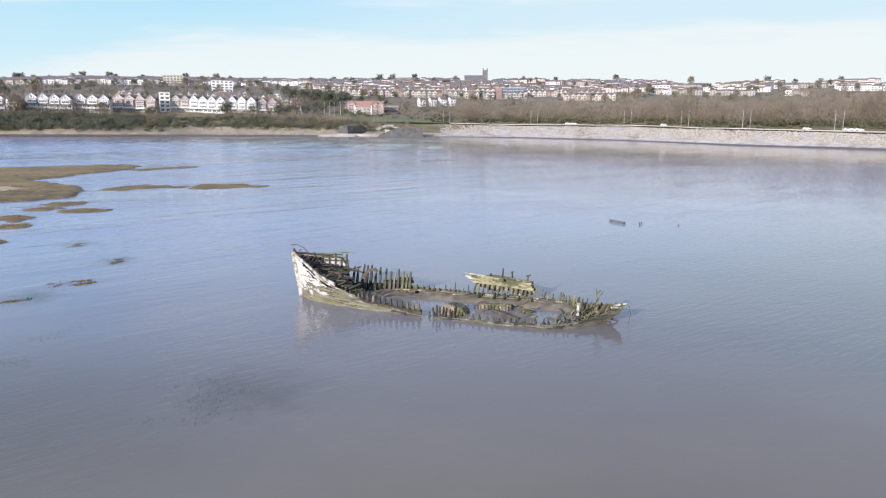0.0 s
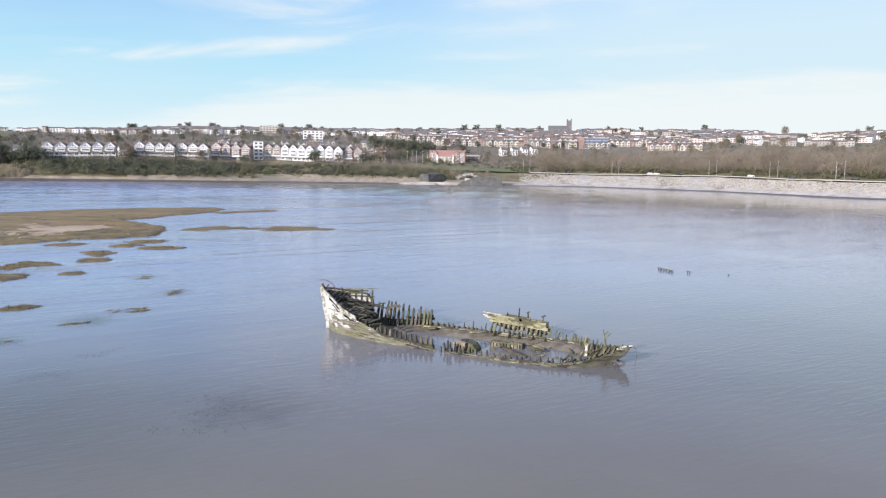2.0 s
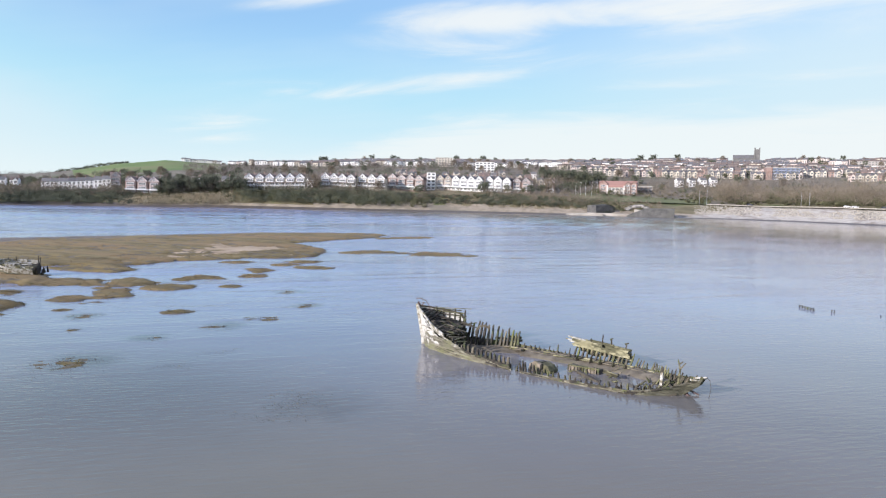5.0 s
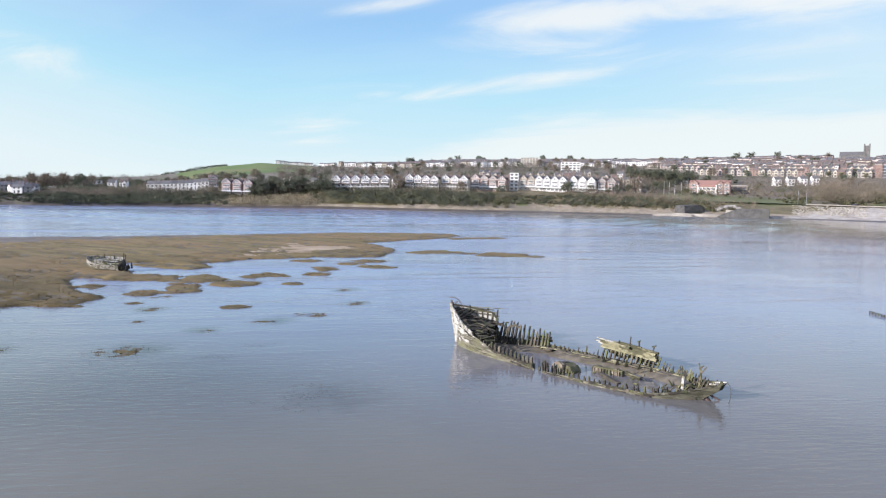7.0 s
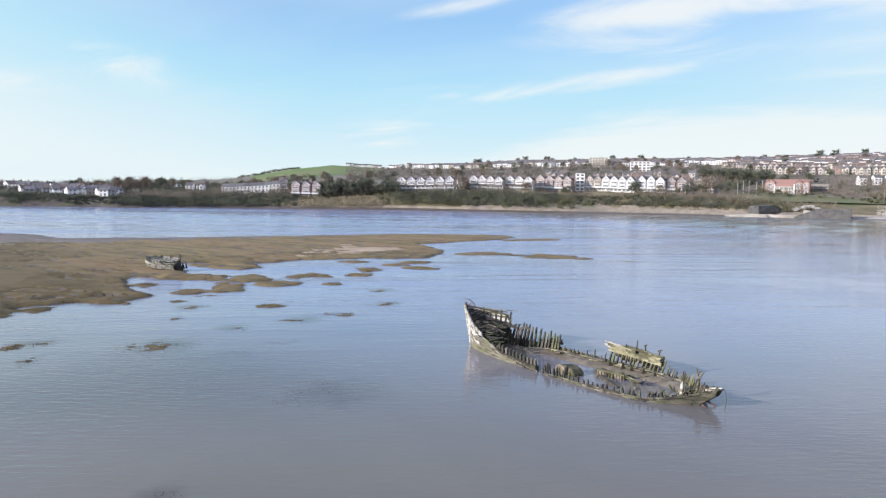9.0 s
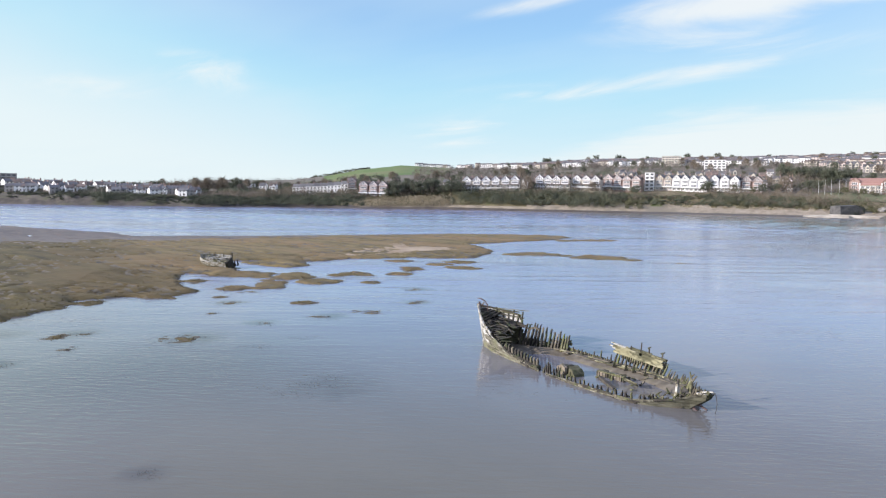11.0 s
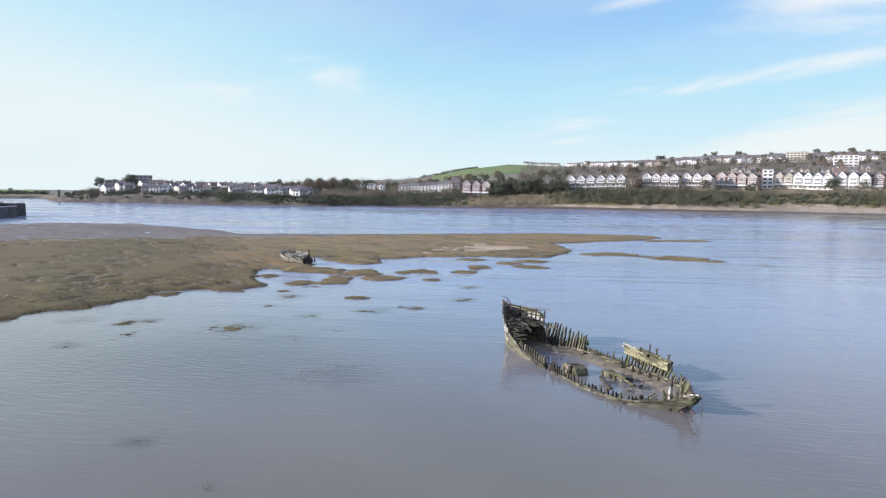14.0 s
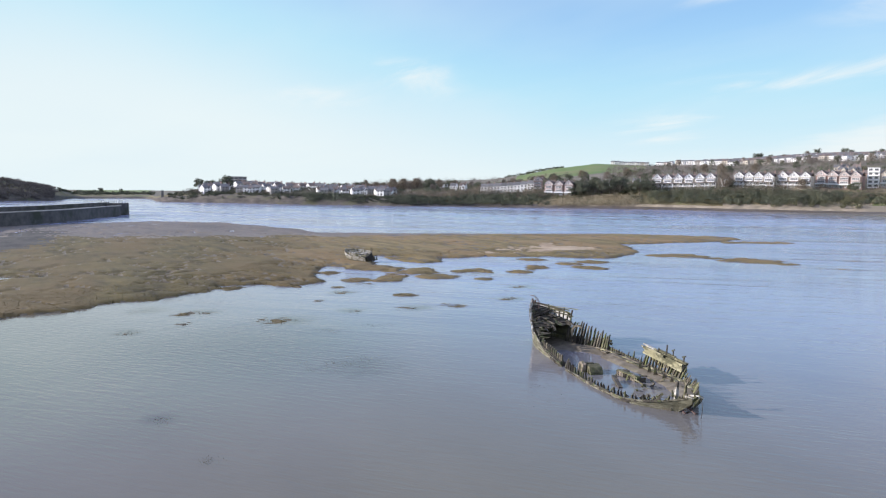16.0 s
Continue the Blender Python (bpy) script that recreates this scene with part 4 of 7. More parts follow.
def keel_shift(u, z):
    """The stem rakes forward and leans a little to the near side."""
    lean = float(np.interp(u, [0, 1.5, 4], [-0.14, -0.08, 0.0]))
    return lean * max(z, 0)


def side_point(side, u, z, out=0.0):
    y = near_y(u, z) - out if side < 0 else far_y(u, z) + out
    rake = -0.10 * max(z, 0) * float(np.interp(u, [0, 2.5], [1, 0])) + 0.45 * max(z - 0.1, 0) * float(np.interp(u, [19.5, 21.9], [0, 1]))
    return Vector((u + rake, y + keel_shift(u, z), z))


def strake(side, us, z_lo, z_hi, thick, mat, name="plank", label="", base=0.0):
    """One run of planking between two heights (functions of u), with a worn edge."""
    bm = bmesh.new()
    rings = []
    for u in us:
        lo, hi = z_lo(u), z_hi(u)
        floor_z = float(np.interp(u, [20.7, 21.2, 21.55, 21.9], [-0.6, -0.05, 0.3, 0.7]))     # the counter lifts clear of the water
        lo, hi = max(lo, floor_z), max(hi, floor_z + 0.02)
        ring = [side_point(side, u, lo, base + thick), side_point(side, u, (lo + hi) / 2, base + thick), side_point(side, u, hi, base + thick), side_point(side, u, hi, base), side_point(side, u, lo, base)]
        rings.append([bm.verts.new(p) for p in ring])
    for a, b in zip(rings[:-1], rings[1:]):
        for i in range(5):
            f = (a[i], a[(i + 1) % 5], b[(i + 1) % 5], b[i])
            bm.faces.new(f if side > 0 else f[::-1])
    bm.faces.new(rings[0]); bm.faces.new(rings[-1][::-1])
    bmesh.ops.recalc_face_normals(bm, faces=bm.faces)
    return part(name, bm, mat, wreck, label)


def frange(a, b, s):
    return list(np.arange(a, b - 1e-6, s)) + [b]


def worn(u, seed, amp):
    return amp * noise.noise(Vector((u * 1.9, seed, 0.3))) + amp * 0.6 * noise.noise(Vector((u * 6.1, seed, 4.3)))


# height of the planking's upper edge along both sides
def rail_top(u):
    return float(np.interp(u, [0, 0.7, 1.4, 2.0, 2.8, 3.6, 4.6, 5.2, 5.7], [3.15, 2.85, 2.5, 2.08, 1.75, 1.5, 1.25, 1.05, 0.5]))


def near_top(u):
    return float(np.interp(u, [0, 0.5, 0.9, 1.4, 2.0, 2.8, 3.6, 4.6, 5.2, 5.7, 7.5, 9.9, 10.3, 10.8, 13, 16, 18.4, 19.6, 20.6, 21.4, 21.9],
                           [3.15, 2.9, 2.4, 1.95, 1.55, 1.3, 1.16, 1.06, 0.9, 0.5, 0.36, 0.24, -0.15, 0.08, 0.16, 0.17, 0.2, 0.32, 0.56, 0.92, 1.2]))


def far_top(u):
    return float(np.interp(u, [0, 0.7, 1.5, 2.5, 2.8, 3.2, 5.5, 7.3, 7.6, 12, 16.5, 18.5, 20, 21, 21.9],
                           [3.15, 2.98, 2.74, 2.5, 1.5, 0.75, 0.72, 0.66, 0.5, 0.36, 0.3, 0.4, 0.6, 0.9, 1.15]))


LEVELS = [-0.5, -0.08, 0.14, 0.36, 0.6, 0.85, 1.12, 1.4, 1.7, 2.02, 2.36, 2.72, 3.1, 3.5]
for side, top, ends in ((-1, near_top, ((0.0, 10.0), (10.7, 21.9))), (1, far_top, ((0.0, 21.9),))):
    for u0, u1 in ends:
        for i in range(len(LEVELS) - 1):
            lo, hi = LEVELS[i], LEVELS[i + 1]
            # the stretches of this strake that still stand
            us = [u for u in frange(u0, u1, 0.16) if top(u) + worn(u, 3.0 + side, 0.10) > lo + 0.04]
            runs, run = [], []
            for u in us:
                if run and u - run[-1] > 0.25:
                    runs.append(run); run = []
                run.append(u)
            runs.append(run)
            for run in runs:
                if len(run) < 3:
                    continue
                white = (side < 0 and run[0] < 4) or (side > 0 and run[0] < 1 and lo > 1.5)
                mat = M["hull_paint"] if white else M["hull_algae"] if side < 0 or lo < 0.3 else M["green_timber"]
                strake(side, run, lambda u, lo=lo: lo + 0.006, lambda u, lo=lo, hi=hi, top=top, side=side: max(lo + 0.03, min(hi - 0.006, top(u) + worn(u, 3.0 + side, 0.10))), 0.05 + 0.007 * (i % 2) + 0.004 * (i % 3), mat,
                       label="hull plank with flaking white paint" if white else "")

# stem post, pale worn edge of the bow
bm = bmesh.new()
pts = [side_point(-1, 0.0, z) for z in (-0.5, 0.3, 1.2, 2.2, 2.8, 3.3)]
for a, b in zip(pts[:-1], pts[1:]):
    beam(bm, a + Vector((-0.06, 0, 0)), b + Vector((-0.06, 0, 0)), 0.26, 0.3, up=(1, 0, 0))
part("stem_post", bm, M["white_weathered"], wreck, "pale weathered stem timber")
# the near bow rail: a bright plank edge sweeping down from the stem
strake(-1, frange(0.1, 3.6, 0.25), lambda u: rail_top(u) - 0.1, lambda u: rail_top(u) + 0.13 + worn(u, 23, 0.02), 0.11, M["white_weathered"], "bow_rail", "whitened rail along the bow", 0.03)
strake(1, frange(0.1, 2.6, 0.25), lambda u: far_top(u) - 0.02, lambda u: far_top(u) + 0.08 + worn(u, 29, 0.02), 0.2, M["timber"], "bow_rail", "", -0.1)
# breasthook behind the stem, dark
bm = bmesh.new()
for i in range(5):
    u = 0.35 + 0.2 * i
    beam(bm, side_point(-1, u, near_top(u) - 0.12), side_point(1, u, far_top(u) - 0.15), 0.19, 0.09)
part("bow_knee", bm, M["dark_timber"], wreck)


def rib(side, u, z0, z1, w=0.17, d=0.14, mat="dark_timber", lean=0.0, broken=0.0):
    """A frame timber: follows the inside of the planking, tapering to a broken head."""
    bm = bmesh.new()
    zs = [z0, z0 + (z1 - z0) * 0.35, z0 + (z1 - z0) * 0.7, z1]
    inner = [side_point(side, u + lean * (z - z0) + rng.uniform(-0.025, 0.025), z, -0.1 - d / 2 + rng.uniform(-0.03, 0.03)) for z in zs]
    rings = []
    for i, p in enumerate(inner):
        k = (1.0 - 0.4 * (i / 3) ** 2) * rng.uniform(0.88, 1.1)
        ring = []
        for sx, sy in ((-1, -1), (1, -1), (1, 1), (-1, 1)):
            q = p + Vector((sx * w / 2 * k, sy * d / 2 * k, 0))
            if i == 3:
                q.z += broken * sx * 0.5 + 0.05 * sy
            ring.append(bm.verts.new(q))
        rings.append(ring)
    for a, b in zip(rings[:-1], rings[1:]):
        for i in range(4):
            bm.faces.new((a[i], a[(i + 1) % 4], b[(i + 1) % 4], b[i]))
    bm.faces.new(rings[0][::-1]); bm.faces.new(rings[-1])
    return part("rib", bm, M[mat], wreck)


# near bow: bare timbers between the broken planking and the rail
u = 0.8
while u < 5.4:
    rib(-1, u, 0.2, rail_top(u) - rng.uniform(0.0, 0.22), rng.uniform(0.14, 0.2), 0.15, rng.choice(["dark_timber", "timber", "dark_timber"]), 0.0, rng.uniform(-0.08, 0.08))
    u += rng.uniform(0.3, 0.4)
for a, b, z in ((1.1, 2.3, 0.32), (1.9, 3.4, 0.2), (2.9, 4.4, 0.16)):
    strake(-1, frange(a, b, 0.2), lambda u, z=z: rail_top(u) - z - 0.12, lambda u, z=z: rail_top(u) - z + worn(u, z * 40, 0.07), 0.05, M["hull_paint"])

# far side, forward: a comb of tall ribs
u = 2.85
i = 0
while u < 7.4:
    top = float(np.interp(u, [2.8, 4, 5.5, 7.3], [2.1, 1.9, 1.68, 1.4])) + rng.uniform(-0.14, 0.12) + (0.2 if i in (5, 8, 11, 14) else 0)
    rib(1, u, -0.3, top, rng.uniform(0.17, 0.22), 0.18, rng.choice(["dark_timber", "dark_timber", "timber", "green_timber"]), rng.uniform(-0.03, 0.05), rng.uniform(-0.12, 0.12))
    u += rng.uniform(0.29, 0.34)
    i += 1
# outer planks left between those ribs
for lo, hi, a, b in ((0.75, 0.95, 5.2, 7.4), (0.98, 1.16, 6.2, 7.3)):
    strake(1, frange(a, b, 0.3), lambda u, lo=lo: lo, lambda u, hi=hi: hi + worn(u, hi, 0.05), 0.05, M["green_timber"])
# far side, amidships: stubs
for u, z in ((7.75, .7), (8.2, .6), (8.6, .66), (9.0, .62), (9.35, .5), (9.8, .75), (10.15, .55), (10.5, .95), (10.8, .5), (11.15, .6), (11.45, .85)):
    rib(1, u, -0.3, z, 0.11, 0.11, "dark_timber", rng.uniform(-0.05, 0.08), rng.uniform(-0.1, 0.1))
# far side, aft: ribs that carry the standing bulwark
u = 11.8
while u < 16.4:
    rib(1, u, -0.3, 1.12 + rng.uniform(-0.05, 0.1), 0.14, 0.16, rng.choice(["green_timber", "timber", "dark_timber"]), rng.uniform(0.1, 0.22), 0.05)
    u += 0.335
while u < 20.9:
    rib(1, u, -0.3, float(np.interp(u, [16.5, 18.5, 20.5], [0.82, 0.8, 0.85])) + rng.uniform(-0.2, 0.15), 0.13, 0.14, rng.choice(["green_timber", "timber", "dark_timber"]), rng.uniform(0.0, 0.3) if u < 18.4 else 0.03, rng.uniform(-0.12, 0.12))
    u += rng.uniform(0.24, 0.32)
u = 16.7
while u < 20.7:
    rib(1, u, 0.1, float(np.interp(u, [16.5, 18.5, 20.5], [0.55, 0.7, 0.85])) + rng.uniform(-0.25, 0.22), rng.uniform(0.07, 0.11), 0.1, rng.choice(["green_timber", "timber", "green_timber"]), rng.uniform(0.05, 0.5), rng.uniform(-0.12, 0.12))
    u += rng.uniform(0.16, 0.3)
# the bulwark: pale planks one above the other, with ragged ends
def fall(u):
    return 0.04 - 0.085 * (u - 11.6)


for k, (lo, hi, a, b) in enumerate(((0.66, 0.80, 12.9, 13.9), (0.64, 0.79, 14.6, 15.9), (0.81, 0.945, 12.3, 14.4), (0.80, 0.93, 14.5, 16.1), (0.96, 1.12, 11.95, 16.2), (1.135, 1.29, 11.7, 16.25), (1.305, 1.46, 11.85, 16.1), (1.475, 1.66, 11.6, 14.1), (1.475, 1.62, 14.15, 16.05))):
    strake(1, frange(a, b, 0.2), lambda u, lo=lo: lo + fall(u) + worn(u, lo * 5, 0.02), lambda u, hi=hi: hi + fall(u) + worn(u, hi * 7, 0.07), 0.06 + 0.03 * (k % 2), M["pale_timber"], label="bleached yellow-green bulwark plank")
    if k > 4:
        strake(1, frange(a + 0.1, b - 0.1, 0.2), lambda u, lo=lo: lo + fall(u) + worn(u, hi * 3, 0.02), lambda u, hi=hi: hi + fall(u) + worn(u, hi * 9, 0.05), -0.05 - 0.012 * (k % 2), M["pale_timber"], base=-0.28)
for a, b, z, y, w, mat in ((11.2, 12.6, 1.72, 0.06, 0.2, "white_weathered"), (11.35, 12.7, 1.62, 0.2, 0.16, "pale_timber"), (11.05, 12.3, 1.52, 0.02, 0.13, "white_weathered"), (11.3, 12.2, 1.38, 0.08, 0.14, "white_weathered"), (11.55, 12.4, 1.2, 0.05, 0.12, "pale_timber"),
                           (12.9, 14.7, 1.64, 0.1, 0.2, "pale_timber"), (14.4, 16.0, 1.47, 0.0, 0.24, "pale_timber"), (13.6, 15.2, 1.5, -0.12, 0.14, "pale_timber")):
    bm = bmesh.new()
    beam(bm, side_point(1, a, z, y), side_point(1, b, z - 0.1 * (b - a) + rng.uniform(-0.03, 0.03), y * 0.5), w * 0.6, 0.07, w, 0.09)
    part("bulwark_cap", bm, M[mat], wreck, "splintered whitened capping of the bulwark" if mat == "white_weathered" else "")
# timber heads on the bulwark, knotted at the top
for u, h, lean in ((12.95, 0.26, 0.08), (13.82, 0.74, 0.08), (14.6, 0.6, -0.08), (15.5, 0.5, 0.2)):
    z = 1.66 - 0.1 * (u - 11.6)
    p = side_point(1, u, z)
    bm = bmesh.new()
    beam(bm, p + Vector((0, 0, -0.5)), p + Vector((lean, 0.05, h)), 0.13, 0.12, 0.07, 0.07)
    head = part("timber_head", bm, M["dark_timber"], wreck)
    if lean != 0.08:
        bm = bmesh.new()
        beam(bm, p + Vector((lean * 0.7 - 0.1, 0.02, h * 0.82)), p + Vector((lean + 0.12, 0.08, h * 1.05)), 0.09, 0.12, 0.06, 0.07)
        part("knot", bm, M["dark_timber"], head)

# near side, forward: regular rib heads above the low planking
u = 5.55
while u < 10.05:
    rib(-1, u, -0.3, float(np.interp(u, [5.5, 7, 10], [1.12, 0.95, 0.78])) + rng.uniform(-0.06, 0.06), 0.24, 0.18, rng.choice(["dark_timber", "timber", "timber"]), 0.0, rng.uniform(-0.06, 0.06))
    u += 0.41
# inner plank in dark timber: shade between the rib heads put into its colour
strake(-1, frange(5.4, 9.8, 0.3), lambda u: near_top(u) - 0.3, lambda u: near_top(u) + 0.12 + worn(u, 31, 0.05), -0.36, M["dark_timber"])
# near side, aft of the gap
for u, z in ((10.35, .3), (10.7, .6), (10.85, .8), (11.1, .72), (11.45, .55), (11.8, .6), (12.1, .5)):
    rib(-1, u, -0.3, z, 0.14, 0.15, "dark_timber", rng.uniform(-0.1, 0.1), rng.uniform(-0.12, 0.12))
u = 12.45
while u < 20.4:
    rib(-1, u, -0.3, float(np.interp(u, [12, 15, 18, 20.4], [0.42, 0.38, 0.42, 0.7])) + rng.uniform(-0.08, 0.12), 0.14, 0.15, rng.choice(["dark_timber", "dark_timber", "green_timber"]), rng.uniform(-0.12, 0.12), rng.uniform(-0.08, 0.08))
    u += rng.uniform(0.36, 0.46)
# bright upper wale along the low aft side
strake(-1, frange(10.9, 21.7, 0.35), lambda u: near_top(u) - 0.1, lambda u: near_top(u) + 0.03 + worn(u, 17, 0.015), 0.1, M["wale"], "wale", "sun-bleached rail along the low side")
strake(1, frange(7.5, 19.5, 0.35), lambda u: far_top(u) - 0.12, lambda u: far_top(u) + 0.02 + worn(u, 19, 0.02), 0.06, M["wale"], "wale")

# loose and doubled plank ends along the low near side
for i in range(64):
    u = rng.uniform(5.6, 20.6)
    if 9.8 < u < 10.8:
        continue
    ln = rng.uniform(0.3, 1.5)
    v = min(u + ln, 9.9 if u < 10 else 21.0)
    top = near_top(u)
    z = rng.uniform(-0.06, max(0.02, top + 0.04))
    dz = rng.uniform(-0.04, 0.04) + (near_top(v) - top) * 0.8
    bm = bmesh.new()
    out = rng.uniform(0.075, 0.13)
    beam(bm, side_point(-1, u, z, out), side_point(-1, v, z + dz, out), rng.uniform(0.03, 0.05), rng.uniform(0.06, 0.14))
    part("plank_end", bm, M[rng.choice(["wale", "wale", "dark_timber", "dark_timber", "timber", "hull_algae", "dark_timber"])], wreck)
# gaps where the bow planking has sprung: dark slivers over the seams
for i in range(34):
    u = rng.uniform(0.5, 5.2)
    z = rng.uniform(0.1, max(0.3, near_top(u) - 0.2))
    ln = rng.uniform(0.2, 0.8)
    bm = bmesh.new()
    beam(bm, side_point(-1, u, z, 0.075), side_point(-1, u + ln, z - 0.1 * ln, 0.075), 0.02, rng.uniform(0.02, 0.06))
    part("sprung_plank", bm, M[rng.choice(["dark_timber", "timber", "wale"])], wreck)

# stern: rising timbers, horn and loose ends
bm = bmesh.new()
pts = [Vector((20.5, -0.1, -0.4)), Vector((21.0, -0.1, 0.12)), Vector((21.7, -0.1, 0.6)), Vector((22.2, -0.1, 1.05)), Vector((22.3, -0.1, 1.25))]
for a, b in zip(pts[:-1], pts[1:]):
    beam(bm, a, b, 0.16, 0.2)
part("stern_post", bm, M["green_timber"], wreck)
for u, z, y in ((20.3, 0.85, -0.5), (20.9, 1.0, -0.3), (21.4, 1.25, -0.1), (21.7, 1.38, 0.05), (21.2, 1.15, 0.35), (20.6, 0.9, 0.75), (20.2, 0.7, 1.0), (21.0, 1.1, 0.1), (20.0, 0.62, -0.9), (19.5, 0.55, -1.3)):
    bm = bmesh.new()
    beam(bm, (u - 0.3, y * 0.9, 0.2), (u + rng.uniform(0.05, 0.25), y * 1.15, z - 0.12), 0.13, 0.13, 0.07, 0.08)
    part("stern_timber", bm, M[rng.choice(["green_timber", "dark_timber", "timber"])], wreck)
for a, b, w in (((21.75, -0.15, 1.12), (22.55, -0.05, 1.28), 0.15), ((21.9, 0.12, 1.0), (22.5, 0.22, 1.14), 0.12), ((21.6, -0.3, 1.02), (22.3, -0.28, 1.06), 0.1)):
    bm = bmesh.new()
    beam(bm, a, b, w, 0.1, w * 0.6, 0.06)
    part("stern_horn", bm, M["white_weathered"], wreck, "whitened timber jutting from the stern")
bm = bmesh.new()
pts = [Vector((22.5, -0.04, 1.28)), Vector((22.72, -0.04, 1.1)), Vector((22.8, -0.02, 0.6)), Vector((22.74, -0.02, 0.2)), Vector((22.66, 0.0, -0.1))]
for a, b in zip(pts[:-1], pts[1:]):
    beam(bm, a, b, 0.022, 0.022)
part("hanging_rope", bm, M["dark_timber"], wreck)
for a, b in (((21.3, -0.25, 0.1), (22.2, -0.45, -0.2)), ((21.5, 0.05, 0.25), (22.05, 0.1, 0.05))):
    bm = bmesh.new()
    beam(bm, a, b, 0.13, 0.11, 0.08, 0.08)
    part("rudder_iron", bm, M["rust"], wreck)
# forked white post and the pale stump near the stern
bm = bmesh.new()
beam(bm, (20.65, 0.3, 0.4), (20.76, 0.32, 1.45), 0.16, 0.12, 0.12, 0.09)
forked = part("forked_post", bm, M["pale_timber"], wreck, "grey-white forked post at the stern")
for a, b in (((20.76, 0.32, 1.42), (21.08, 0.34, 1.86)), ((20.74, 0.32, 1.42), (20.6, 0.3, 2.02)), ((20.66, 0.31, 1.7), (20.92, 0.3, 1.92))):
    bm = bmesh.new()
    beam(bm, a, b, 0.11, 0.1, 0.05, 0.06)
    part("fork", bm, M["timber"], forked)
bm = bmesh.new()
beam(bm, (19.5, 0.55, 0.1), (19.52, 0.57, 0.95), 0.24, 0.18, 0.18, 0.15)
stump = part("stern_stump", bm, M["white_weathered"], wreck, "white-streaked upright stump")
bm = bmesh.new()
beam(bm, (19.52, 0.57, 0.95), (19.56, 0.58, 1.3), 0.18, 0.15, 0.11, 0.1)
part("stump_head", bm, M["dark_timber"], stump)
for i in range(38):
    u = rng.uniform(18.3, 20.6)
    t = rng.uniform(0.12, 0.9)
    p = side_point(-1, u, 0).lerp(side_point(1, u, 0), t) + Vector((0, 0, 0.02))
    bm = bmesh.new()
    beam(bm, p, p + Vector((rng.uniform(-0.4, 0.6), rng.uniform(-0.45, 0.45), rng.uniform(0.1, 0.55))), rng.uniform(0.08, 0.2), rng.uniform(0.07, 0.14), 0.06, 0.06)
    part("fallen_timber", bm, M[rng.choice(["green_timber", "dark_timber", "timber", "green_timber"])], wreck)

# inside: silt forward, a ledge of ceiling planks along the far side
def silt_sheet():
    us, ts = np.arange(1.0, 19.6, 0.3), np.linspace(0, 1, 15)
    verts, faces = [], []
    for u in us:
        for t in ts:
            a, b = near_y(u, 0) + 0.14, far_y(u, 0) - 0.14
            y = a + (b - a) * t
            fill = float(np.interp(u, [1, 4, 5.6, 7.6, 13, 16, 18, 19.5], [0.14, 0.05, -0.02, -0.3, -0.4, -0.4, -0.3, -0.1]))
            far = float(np.interp(t, [0.74, 0.80, 0.9, 1.0], [0, 0.5, 0.6, 0.68])) * float(np.interp(u, [3, 6, 18, 19.5], [0.3, 1, 1, 0.5]))
            aft = 0.34 * math.exp(-((u - 17.8) / 1.3) ** 2) * math.exp(-((t - 0.42) / 0.3) ** 2)
            z = fill + far * (1 if u > 8 else 0.6) + aft + 0.09 * fnoise(u, y, 0.8, 2.0)
            verts.append((u, y, z))
    k = len(ts)
    for i in range(len(us) - 1):
        for j in range(k - 1):
            faces.append((i * k + j, (i + 1) * k + j, (i + 1) * k + j + 1, i * k + j + 1))
    raw("silt", verts, faces, M["silt"], wreck, "grey-brown silt filling the hull", smooth=True)


silt_sheet()
# stringer: the long inner plank along the far ribs
for k, (z, inset, w) in enumerate(((0.36, 0.32, 0.22), (0.30, 0.6, 0.26))):
    run = frange(6.2 + k, 18.8 - k, 0.55)
    for a, b in zip(run[:-1], run[1:]):
        if rng.random() < 0.12:
            continue
        bm = bmesh.new()
        beam(bm, side_point(1, a, z, -inset), side_point(1, b - 0.01, z + rng.uniform(-0.02, 0.02), -inset), w, 0.07)
        part("ceiling_plank", bm, rng.choice([M["silt"], M["pale_timber"], M["timber"]]), wreck)

# the collapsed foredeck: beams and a jumble of planks
for u in (1.0, 1.6, 2.2, 2.7):
    z = float(np.interp(u, [1, 4.6], [2.05, 1.35]))
    bm = bmesh.new()
    beam(bm, side_point(-1, u, z - 0.2, -0.1), side_point(1, u, z + 0.12, -0.1), 0.17, 0.2)
    part("deck_beam", bm, M["dark_timber"], wreck)
def deck_z(u, t):
    return float(np.interp(u, [0.4, 1.2, 2.6, 4.2], [2.2, 1.98, 1.62, 1.42])) + 0.28 * t


rows, verts, faces = 16, [], []
for i in range(22):
    u = 0.3 + i * 0.17
    for j in range(rows):
        t = j / (rows - 1)
        p = side_point(-1, u, deck_z(u, t), -0.02).lerp(side_point(1, u, deck_z(u, t), -0.02), t)
        ragged = 0.45 * noise.noise(Vector((t * 5.0, 3.1, 0))) * max(0, u - 2.6)
        verts.append((p.x + ragged, p.y, deck_z(u, t) + 0.1 * noise.noise(Vector((u * 3, t * 8, 1.7)))))
for i in range(21):
    for j in range(rows - 1):
        if 0.3 + i * 0.17 > 2.75 + 0.8 * noise.noise(Vector((j * 0.45, 8.2, 0))) + 0.35 * (j % 2):
            continue
        faces.append((i * rows + j, (i + 1) * rows + j, (i + 1) * rows + j + 1, i * rows + j + 1))
deck = raw("foredeck", verts, faces, M["dark_timber"], wreck, "dark rotten foredeck planking")
